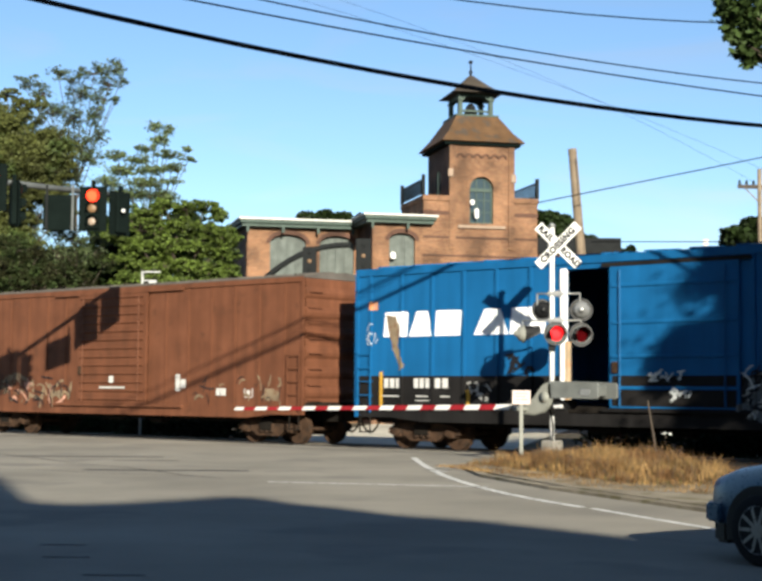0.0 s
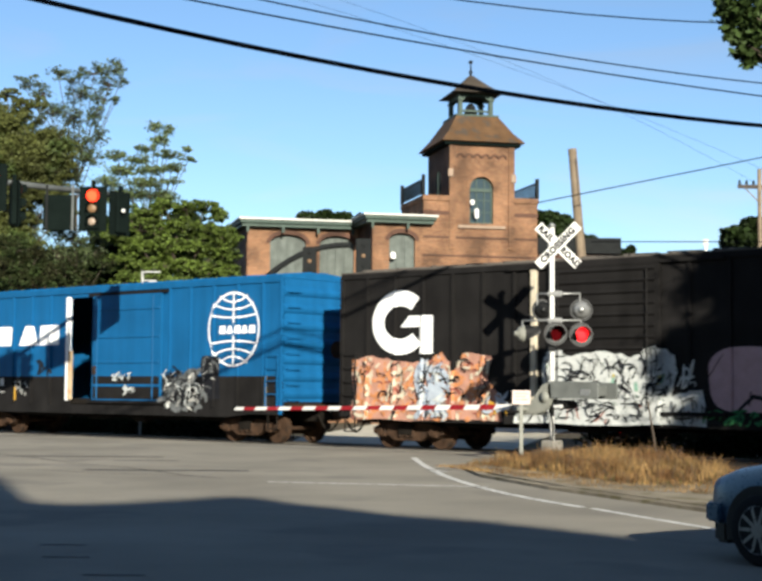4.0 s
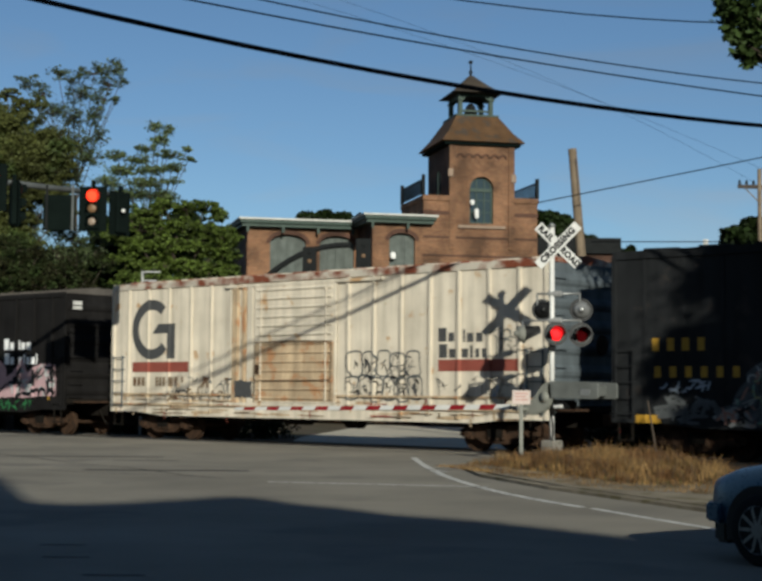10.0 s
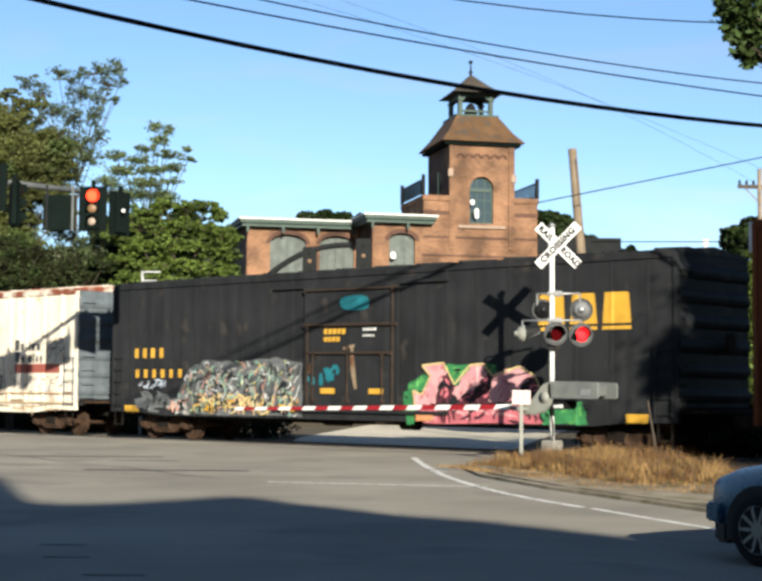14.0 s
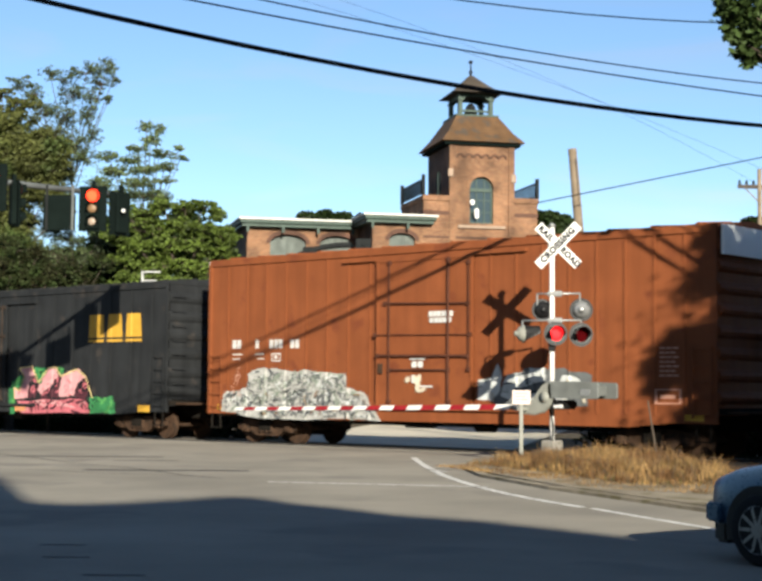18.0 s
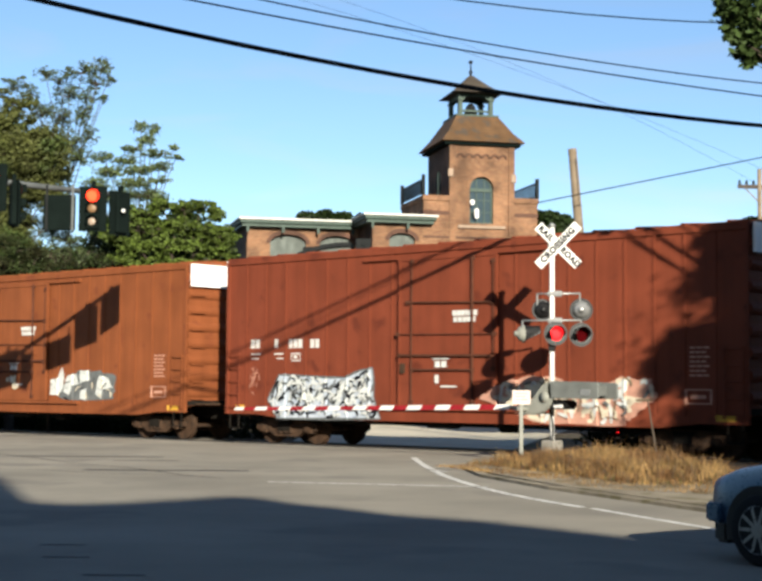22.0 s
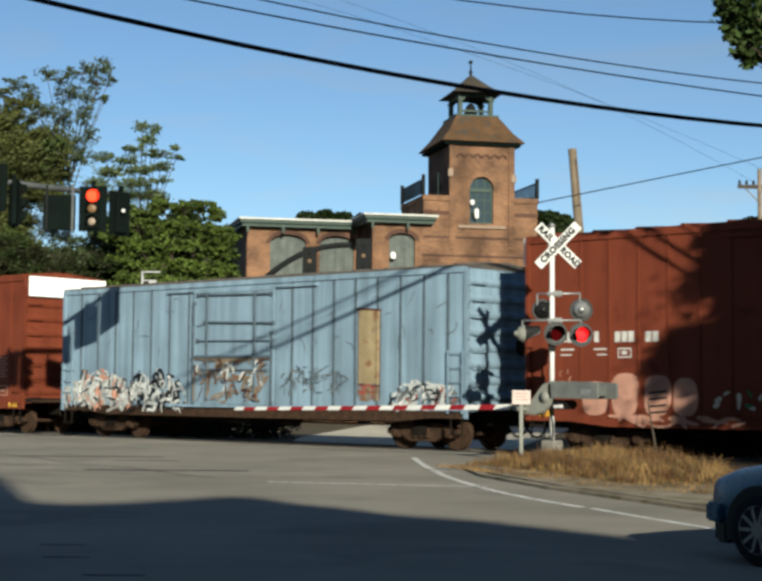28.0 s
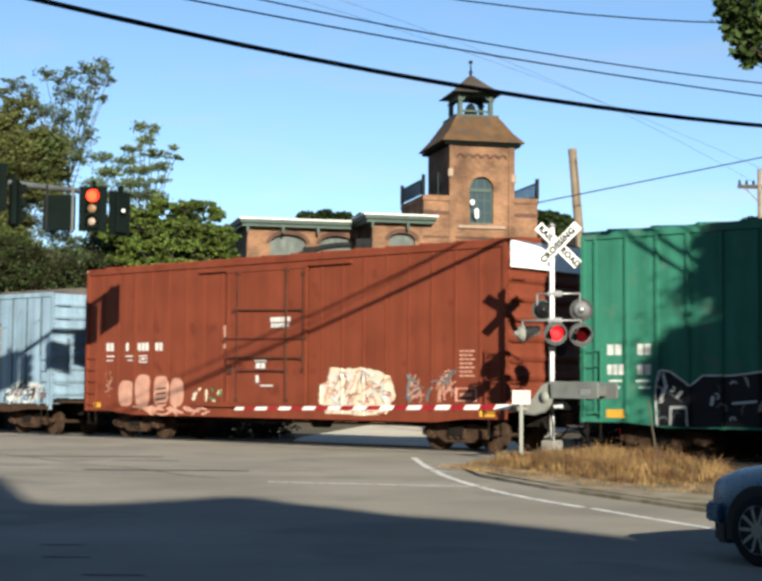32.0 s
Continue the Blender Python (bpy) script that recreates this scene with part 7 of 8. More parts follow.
piece(s, [(9.2, 1.22), (10.0, 1.3), (9.9, 1.6), (9.3, 1.6)], None, [("g_white", 10, 0.12, 0.3, 0.04, 0.07)], 403, "small white scrawl")
piece(s, [(10.9, 0.80), (13.0, 0.80), (12.9, 2.0), (12.4, 2.25), (12.0, 1.9), (11.5, 2.3), (11.0, 1.9)], None, [("g_shade", 34, 0.3, 0.7, 0.09, 0.18), ("g_grey", 16, 0.3, 0.6, 0.04, 0.08), ("g_black", 44, 0.2, 0.6, 0.03, 0.07), ("g_white", 12, 0.2, 0.6, 0.03, 0.05)], 404, "grey sprayed spiky letters")
piece(s, [(12.6, 1.2), (13.5, 1.2), (13.4, 2.4), (12.7, 2.4)], "g_black", [("g_shade", 8, 0.2, 0.5, 0.03, 0.06), ("g_grey", 5, 0.1, 0.2, 0.02, 0.04)], 405, "black sprayed letters")

# black car
s = boxcar("black boxcar covered in colourful graffiti", -81.32, 15.9, 4.47, P["black"], span(0.9, 5.6, 6) + span(10.3, 15.2, 6), (6.61, 9.59, 1.06, 4.33), "ribs", ridges=6, door_post=[(6.12, 0.14, P["g_cream"], 1.0, 4.33)])
s.lay("ring_emblem", ring_logo(1.10, 3.08, 2.37, 4.0, 0.40), P["offwhite"], "bold white open ring emblem", weld=True)
s.lay("lettering_shape", [rect(12.60, 12.86, 2.70, 3.06), rect(12.92, 13.12, 2.70, 2.94)] + [rect(13.40, 13.48, 2.70, 3.0), rect(13.54, 13.74, 2.70, 2.93), rect(13.82, 14.04, 2.70, 2.93)] + [rect(12.64, 12.90, 2.23, 2.58), rect(12.96, 13.18, 2.23, 2.46)] + [rect(13.42, 13.62, 2.23, 2.46), rect(13.68, 13.76, 2.23, 2.55), rect(13.84, 13.98, 2.23, 2.46), rect(14.06, 14.28, 2.23, 2.46), rect(14.36, 14.42, 2.23, 2.56)], P["offwhite"], "white lettering bars")
ORANGE = [(0.36, 0.70), (0.42, 2.28), (1.2, 2.34), (2.2, 2.2), (2.9, 2.2), (3.35, 2.46), (3.75, 1.95), (4.15, 2.42), (4.9, 2.34), (4.8, 1.75), (5.2, 1.3), (5.25, 0.75)]
piece(s, ORANGE, "g_salmon", [("g_orange", 90, 0.2, 0.5, 0.06, 0.14), ("barred", 34, 0.2, 0.5, 0.03, 0.07), ("g_cream", 70, 0.12, 0.4, 0.05, 0.11), ("g_orange", 30, 0.15, 0.4, 0.05, 0.09), ("g_black", 44, 0.15, 0.5, 0.025, 0.05)], 410, "orange and salmon tangled graffiti")
piece(s, [(2.45, 0.75), (3.7, 0.75), (3.75, 1.8), (3.3, 2.4), (2.8, 2.3), (2.5, 1.6)], None, [("g_ice", 34, 0.3, 0.8, 0.07, 0.16), ("g_white", 8, 0.2, 0.5, 0.04, 0.08), ("g_black", 14, 0.2, 0.6, 0.02, 0.045)], 411, "pale grey-blue sprayed letters", lift=0.085)
piece(s, [(4.6, 0.9), (5.6, 0.9), (5.5, 1.5), (4.9, 1.6)], None, [("yellow", 6, 0.15, 0.35, 0.05, 0.10), ("g_ice", 10, 0.2, 0.5, 0.04, 0.08)], 417, "yellow and grey sprayed marks", lift=0.10)
piece(s, [(6.40, 1.2), (6.45, 2.25), (6.8, 2.45), (7.3, 2.30), (8.2, 2.40), (8.9, 2.25), (9.5, 2.50), (9.9, 2.3), (10.0, 1.9), (9.8, 1.2)], "g_white", [("g_mint", 8, 0.15, 0.4, 0.06, 0.10), ("g_black", 110, 0.18, 0.5, 0.018, 0.040), ("g_white", 22, 0.2, 0.5, 0.05, 0.10)], 412, "white graffiti letters with black lines")
piece(s, [(5.6, 0.72), (5.7, 1.35), (6.6, 1.42), (9.9, 1.38), (10.6, 1.55), (10.7, 0.75)], "g_white", [("barred", 8, 0.1, 0.4, 0.03, 0.05), ("g_black", 100, 0.15, 0.45, 0.018, 0.040), ("g_white", 16, 0.2, 0.5, 0.04, 0.09)], 413, "white graffiti letters with black lines", lift=0.012)
piece(s, [(9.9, 1.5), (10.6, 1.6), (10.4, 2.2), (10.0, 2.2)], None, [("g_white", 9, 0.2, 0.5, 0.03, 0.06)], 418, "thin white sprayed lines")
s.lay("graffiti_letter", [blob(random.Random(414), 11.75, 1.75, 1.0, 0.70, 24, 0.07)], P["g_pink"], "pale pink rounded graffiti letter", 0.012)
s.dabs("graffiti_outline", [([(11.45, 1.1), (11.8, 1.4), (12.3, 1.3), (12.8, 1.6)], 0.10), ([(11.7, 1.2), (11.75, 1.5)], 0.06), ([(10.8, 1.3), (10.75, 1.8), (11.1, 2.3)], 0.03)], P["g_black"], "", 0.020)
piece(s, [(12.6, 1.15), (12.6, 1.8), (13.2, 2.0), (13.6, 2.42), (13.9, 1.95), (14.6, 2.25), (15.4, 2.2), (15.4, 1.2)], "g_pink", [("g_white", 18, 0.25, 0.6, 0.06, 0.14), ("g_black", 26, 0.25, 0.7, 0.05, 0.13)], 415, "pale pink graffiti with black hollows")
piece(s, [(10.6, 0.74), (14.4, 0.74), (14.4, 1.12), (10.6, 1.12)], None, [("g_green", 40, 0.15, 0.4, 0.03, 0.07), ("g_black", 20, 0.1, 0.3, 0.02, 0.04)], 416, "dark green scrawl")
s.lay("yellow_mark", [rect(15.02, 15.14, 1.1, 1.75)], P["yellow"])
for y, z in ((0.18, 3.95), (2.3, 3.75), (2.2, 3.0)):
    bm = bmesh.new()
    box(bm, 15.97, 16.0, y, y + 0.34, z, z + 0.26)
    part("end_plate", bm, P["white"], s.car, "small white plate on the end wall")

# cream car
s = boxcar("cream boxcar with rust-streaked door and dark ring emblem", -63.05, 16.03, 4.54, P["cream"], [0.75, 1.65, 2.58, 3.54, 4.40, 5.22] + [9.7, 10.6, 11.53, 12.47, 13.38, 14.32, 15.22], (6.24, 9.3, 1.12, 4.30), "ribs", end_paint=P["greyend"], top_paint=P["toprust"], door_paint=P["cream"], door_low=(2.74, P["rusty"]), ridges=6, post_d=0.06,
           door_post=[(5.35, 0.20, P["rusty"], 1.0, 4.33), (5.75, 0.12, P["rusty"], 1.0, 4.33), (5.95, 0.2, P["cream"], 1.0, 4.33)])
s.lay("ring_emblem", ring_logo(0.91, 2.82, 2.33, 4.09, 0.30), P["darkgrey"], "bold dark grey open ring emblem", weld=True)
s.lay("red_bar", [rect(0.91, 3.43, 1.96, 2.26), rect(12.72, 15.22, 1.95, 2.24)], P["barred"], "dull red bar")
s.lay("lettering_shape", [rect(12.72, 12.98, 2.68, 3.02), rect(13.04, 13.22, 2.68, 2.90)] + [rect(13.5, 13.56, 2.66, 2.98), rect(13.62, 13.82, 2.66, 2.88), rect(13.9, 14.1, 2.66, 2.88)] + [rect(12.74, 13.0, 2.28, 2.62), rect(13.06, 13.26, 2.28, 2.50)] + [rect(13.46, 13.66, 2.28, 2.50), rect(13.72, 13.80, 2.28, 2.58), rect(13.88, 14.0, 2.28, 2.50), rect(14.08, 14.2, 2.28, 2.50)], P["darkgrey"], "dark lettering bars")
s.lay("stencil", bars(0.95, 1.55, 1.55, 1.82, 3, 0.25) + bars(1.98, 2.45, 1.55, 1.82, 3, 0.25) + bars(2.62, 3.0, 1.55, 1.82, 2, 0.25), P["g_tan"], "faded stencil bars")
s.lay("grey_box", [rough(rect(5.47, 6.18, 1.24, 1.72), random.Random(5), 0.04)], P["darkgrey"], "grey painted-over patch", 0.092)
loops(s, 9.70, 12.15, 1.80, 2.48, 5, 421, "g_shade", "dark looping bubble letters", 0.042)
loops(s, 9.65, 12.2, 1.22, 1.86, 6, 425, "g_shade", "dark looping bubble letters", 0.042, 0.016)
piece(s, [(9.65, 1.2), (12.2, 1.2), (12.2, 2.4), (9.7, 2.45)], None, [("darkgrey", 36, 0.2, 0.5, 0.015, 0.035), ("g_black", 16, 0.15, 0.3, 0.03, 0.05)], 426, "thin dark scribbled lines", lift=0.02)
piece(s, [(2.6, 1.05), (5.4, 1.05), (5.4, 1.85), (2.8, 1.85)], None, [("g_shade", 26, 0.15, 0.4, 0.02, 0.05), ("darkgrey", 16, 0.1, 0.3, 0.03, 0.06), ("g_tan", 16, 0.15, 0.4, 0.05, 0.12)], 422, "thin grey scrawl")
piece(s, [(12.6, 1.2), (15.6, 1.2), (15.6, 1.85), (12.6, 1.85)], None, [("darkgrey", 22, 0.15, 0.45, 0.012, 0.028), ("g_ice", 4, 0.15, 0.3, 0.06, 0.12)], 423, "thin grey scrawl")
piece(s, [(14.3, 2.3), (15.4, 2.3), (15.4, 3.05), (14.3, 3.05)], None, [("g_shade", 16, 0.2, 0.5, 0.02, 0.04)], 424, "thin dark scrawl")
rng = random.Random(427)
for paint, n, level, w0, w1, up in (("rusty", 60, 0.7, 0.03, 0.09, 0.012), ("g_tan", 60, 0.5, 0.015, 0.05, 0.03), ("barred", 14, 0.5, 0.02, 0.05, 0.05)):
    stains = []
    for k in range(n):
        x, z = rng.uniform(0.2, 15.0), rng.choice((0.80, 0.92, 1.05, 1.16, 1.30)) + rng.uniform(-0.04, 0.04)
        if rng.random() < level:
            stains.append(([(x, z), (x + rng.uniform(0.2, 0.5), z + rng.uniform(-0.01, 0.01)), (x + rng.uniform(0.5, 0.9), z)], rng.uniform(w0, w1)))
        else:
            stains.append(([(x, z), (x + rng.uniform(-0.01, 0.01), z - 0.1), (x, z - rng.uniform(0.12, 0.25))], rng.uniform(w0, w1)))
    s.dabs("rust_stain", stains, P[paint], "rust stains along the side sill", up)
s.dabs("rust_line", [([(6.3, 2.76), (7.8, 2.78), (9.25, 2.75)], 0.05), ([(6.35, 1.2), (6.33, 2.0), (6.36, 2.7)], 0.05), ([(9.2, 1.2), (9.22, 2.7)], 0.06), ([(5.45, 1.8), (5.47, 3.0), (5.45, 3.9)], 0.10), ([(6.3, 1.72), (9.2, 1.74)], 0.04)], P["g_tan"], "brown rust lines round the door", 0.03)
for z in (1.32, 1.02):
    bm = bmesh.new()
    box(bm, 0.1, 15.9, -0.07, 0.0, z - 0.025, z + 0.025)
    part("side_rail", bm, P["rusty"], s.car, "rusty rail along the lower side")

# charcoal long car
s = boxcar("long charcoal boxcar with yellow lettering and pink graffiti", -45.23, 19.45, 4.56, P["char"], span(0.8, 7.6, 8) + span(12.0, 18.7, 8), (8.16, 11.46, 0.98, 4.18), "plug", post_d=0.015, ridges=6, top_paint=P["char"], rod_paint=P["rodchar"],
           rods=[(8.3, 8.3, 1.1, 3.2, 0.03), (11.3, 11.3, 1.1, 4.1, 0.03), (8.2, 11.4, 3.18, 3.15, 0.045), (8.3, 11.2, 2.44, 2.42, 0.04), (9.75, 9.75, 1.2, 2.6, 0.03), (10.95, 10.95, 1.2, 2.4, 0.025), (8.2, 11.4, 4.1, 4.08, 0.03), (8.5, 8.5, 1.2, 2.4, 0.025)])
s.lay("stencil", bars(1.0, 2.5, 2.38, 2.66, 4, 0.55) + bars(1.05, 3.35, 1.80, 2.04, 6, 0.58), P["yellow"], "yellow stencil bars")
s.lay("lettering_shape", word_blocks(15.72, 18.4, 3.02, 3.72, (0.9, 0.8, 0.85), 0.16, 0.0) + [rect(15.72, 16.46, 2.88, 2.96), rect(16.62, 17.36, 2.88, 2.96), rect(17.5, 18.26, 2.88, 2.96)], P["yellow"], "bold yellow brand blocks with underlines")
s.lay("yellow_mark", [rect(18.12, 18.7, 0.79, 0.99), rect(0.57, 1.2, 0.80, 0.98)], P["yellow"])
piece(s, [(2.9, 0.76), (3.0, 1.35), (3.4, 2.0), (4.2, 2.3), (5.6, 2.25), (7.0, 2.35), (8.0, 2.2), (8.0, 0.76)], "g_shade", [("g_grey", 60, 0.2, 0.5, 0.03, 0.07), ("darkgrey", 60, 0.2, 0.5, 0.03, 0.07), ("g_salmon", 40, 0.15, 0.4, 0.02, 0.05), ("g_mint", 50, 0.15, 0.45, 0.025, 0.05), ("g_black", 60, 0.15, 0.45, 0.02, 0.05), ("g_white", 26, 0.15, 0.35, 0.02, 0.04)], 431, "grey mint, salmon and white tangled graffiti")
piece(s, [(3.5, 0.76), (8.0, 0.76), (8.0, 1.34), (3.6, 1.40)], None, [("g_straw", 60, 0.2, 0.45, 0.03, 0.06), ("yellow", 12, 0.2, 0.4, 0.04, 0.07), ("g_mint", 16, 0.15, 0.3, 0.03, 0.05), ("g_salmon", 16, 0.15, 0.3, 0.03, 0.05), ("g_black", 40, 0.15, 0.4, 0.02, 0.04)], 432, "straw yellow sprayed letters", lift=0.095)
piece(s, [(2.3, 0.76), (3.5, 0.76), (3.5, 1.25), (2.7, 1.2)], None, [("g_grey", 16, 0.2, 0.5, 0.05, 0.10), ("g_salmon", 8, 0.2, 0.4, 0.04, 0.07)], 454, "pale grey sprayed smears")
piece(s, [(1.0, 1.45), (2.8, 1.45), (2.8, 1.75), (1.1, 1.75)], None, [("g_ice", 16, 0.1, 0.3, 0.03, 0.05)], 439, "faint pale scrawl")
piece(s, [(0.9, 0.8), (3.0, 0.8), (3.0, 1.4), (0.9, 1.4)], None, [("g_shade", 24, 0.3, 0.8, 0.05, 0.12)], 440, "faint grey smears")
GREENS = [[(11.55, 1.27), (11.76, 1.66), (12.17, 1.84), (12.54, 1.84), (12.27, 1.49), (11.92, 1.47), (11.95, 0.65), (11.68, 0.64)], [(12.91, 2.1), (13.77, 2.1), (13.52, 1.77), (13.27, 1.56), (13.03, 1.91)], [(14.03, 2.17), (14.5, 2.09), (14.46, 1.9), (14.27, 1.9)], [(15.82, 1.18), (16.96, 1.25), (17.11, 0.75), (15.86, 0.7)]]
for k, o in enumerate(GREENS):
    piece(s, o, "g_green", [("g_lime", 5, 0.15, 0.4, 0.05, 0.10), ("g_black", 3, 0.1, 0.25, 0.03, 0.05)], 435 + k, "bright green graffiti backing")
ROSE_FOOT = [(12.09, 1.08), (15.62, 1.13), (15.86, 0.71), (12.27, 0.65)]
piece(s, ROSE_FOOT, "g_hot", [("g_blush", 12, 0.3, 0.8, 0.03, 0.06), ("g_maroon", 16, 0.2, 0.5, 0.04, 0.08)], 451, "rose red lower band of the letters")
for o in ([(13.01, 1.94), (13.27, 1.53), (13.04, 1.15), (12.63, 1.15), (12.74, 1.63)], [(14.25, 1.9), (14.43, 1.77), (14.25, 1.16), (13.26, 1.15), (13.43, 1.3), (13.82, 1.48)], [(15.66, 1.84), (15.82, 1.51), (15.62, 1.05), (15.05, 1.24), (15.29, 1.64)]):
    piece(s, o, "g_maroon", [("g_hot", 5, 0.15, 0.35, 0.05, 0.09), ("g_black", 5, 0.15, 0.4, 0.05, 0.10)], 452, "dark maroon letter shading", lift=0.016)
for o in ([(12.22, 2.1), (12.91, 2.16), (13.01, 1.94), (12.74, 1.63), (12.63, 1.15), (12.0, 1.12), (11.92, 1.47), (12.22, 1.38), (12.49, 1.84)], [(13.73, 2.1), (14.14, 2.13), (14.25, 1.9), (13.82, 1.48), (13.34, 1.26), (13.18, 1.43), (13.52, 1.77)], [(14.46, 1.9), (15.21, 2.06), (15.66, 1.84), (15.29, 1.64), (15.05, 1.24), (14.34, 1.2), (14.33, 1.57)]):
    piece(s, o, "g_blush", [("g_hot", 4, 0.15, 0.35, 0.03, 0.06), ("g_rosy", 5, 0.2, 0.4, 0.06, 0.12)], 453, "pale pink angular graffiti letter", lift=0.030)
CREST = [(12.0, 1.12), (11.92, 1.47), (12.22, 1.38), (12.49, 1.84), (12.22, 2.1), (12.91, 2.16), (13.25, 1.63), (13.73, 2.1), (14.14, 2.13), (14.42, 1.84), (15.21, 2.06), (15.66, 1.84), (16.02, 1.18)]
s.dabs("graffiti_outline", [([p, q], 0.075) for p, q in zip(CREST, CREST[1:])], P["g_straw"], "yellow-cream outline", 0.052)
s.lay("graffiti_fill", [rough([(12.04, 0.88), (12.62, 0.89), (12.62, 0.73), (12.04, 0.72)], random.Random(8), 0.02)], P["g_orange"], "orange sprayed foot", 0.060)
s.lay("teal_spot", [blob(random.Random(436), 10.0, 3.73, 0.5, 0.2, 16, 0.1)], P["g_teal"], "teal sprayed spot", 0.008)
piece(s, [(8.75, 1.56), (9.5, 1.56), (9.5, 2.1), (8.75, 2.1)], None, [("g_teal", 10, 0.15, 0.4, 0.08, 0.14)], 437, "teal tag")
piece(s, [(8.3, 1.55), (8.6, 1.55), (8.6, 1.85), (8.3, 1.85)], None, [("g_teal", 4, 0.1, 0.2, 0.06, 0.10)], 438, "teal tag")
s.lay("door_stencil", bars(8.9, 9.7, 2.93, 3.07, 5, 0.2) + bars(8.9, 9.5, 2.74, 2.86, 4, 0.2) + [rect(8.78, 9.3, 1.38, 1.52), rect(10.5, 11.0, 1.38, 1.52)], P["yellow"], "faded yellow door stencils")
s.lay("door_stencil", bars(10.28, 10.76, 3.0, 3.07, 4, 0.2) + bars(10.28, 10.7, 2.85, 2.9, 4, 0.2), P["white"], "small white door stencils")
s.dabs("rust_line", [([(9.9, 2.6), (9.95, 2.0), (10.05, 1.5)], 0.16), ([(9.6, 2.55), (10.0, 2.62)], 0.12)], P["g_tan"], "brown rust at the door lock", 0.01)

# tall red cars
def tall_red(label, left, paint):
    return boxcar(label, left, 16.08, 5.06, paint, span(0.75, 6.1, 8) + span(10.0, 15.3, 8), (6.4, 9.5, 1.08, 4.78), "plug", white_end=True, ridges=8, post_d=0.025, post_w=0.05, top_paint=paint, rod_paint=P["rodgrime"],
                  rods=[(6.86, 6.86, 1.2, 4.7, 0.022), (8.79, 8.79, 1.2, 4.7, 0.032), (6.72, 9.4, 3.67, 3.60, 0.026), (6.47, 9.38, 2.35, 2.32, 0.036), (6.88, 8.77, 1.99, 1.98, 0.026), (9.42, 9.42, 2.0, 4.6, 0.014), (6.4, 9.45, 2.88, 2.84, 0.012)])


STENCIL = bars(0.94, 1.32, 2.60, 2.84, 2, 0.2) + bars(1.87, 2.02, 2.60, 2.84, 1, 0.2) + bars(2.42, 2.95, 2.59, 2.83, 3, 0.2) + bars(3.22, 3.58, 2.59, 2.82, 2, 0.2) + [rect(0.95, 1.32, 2.42, 2.46), rect(1.85, 2.2, 2.42, 2.46), rect(1.95, 2.2, 2.30, 2.33), rect(2.5, 2.85, 2.43, 2.46), rect(2.5, 2.85, 2.24, 2.27), rect(2.5, 2.53, 2.27, 2.43), rect(2.82, 2.85, 2.27, 2.43), rect(2.6, 2.73, 2.31, 2.40), rect(0.95, 1.25, 2.30, 2.33)]
SMALL = bars(8.17, 8.95, 3.30, 3.43, 6, 0.12) + bars(8.2, 8.9, 3.15, 3.27, 5, 0.12)
DATA = [r for k in range(7) for r in bars(14.66, 15.16 - 0.08 * (k % 2), 2.42 - 0.10 * k, 2.465 - 0.10 * k, 3, 0.15)] + [rect(14.55, 15.2, 1.22, 1.25), rect(14.55, 15.2, 1.52, 1.55), rect(14.55, 14.6, 1.25, 1.52), rect(15.15, 15.2, 1.25, 1.52), rect(14.68, 15.05, 1.34, 1.42)]
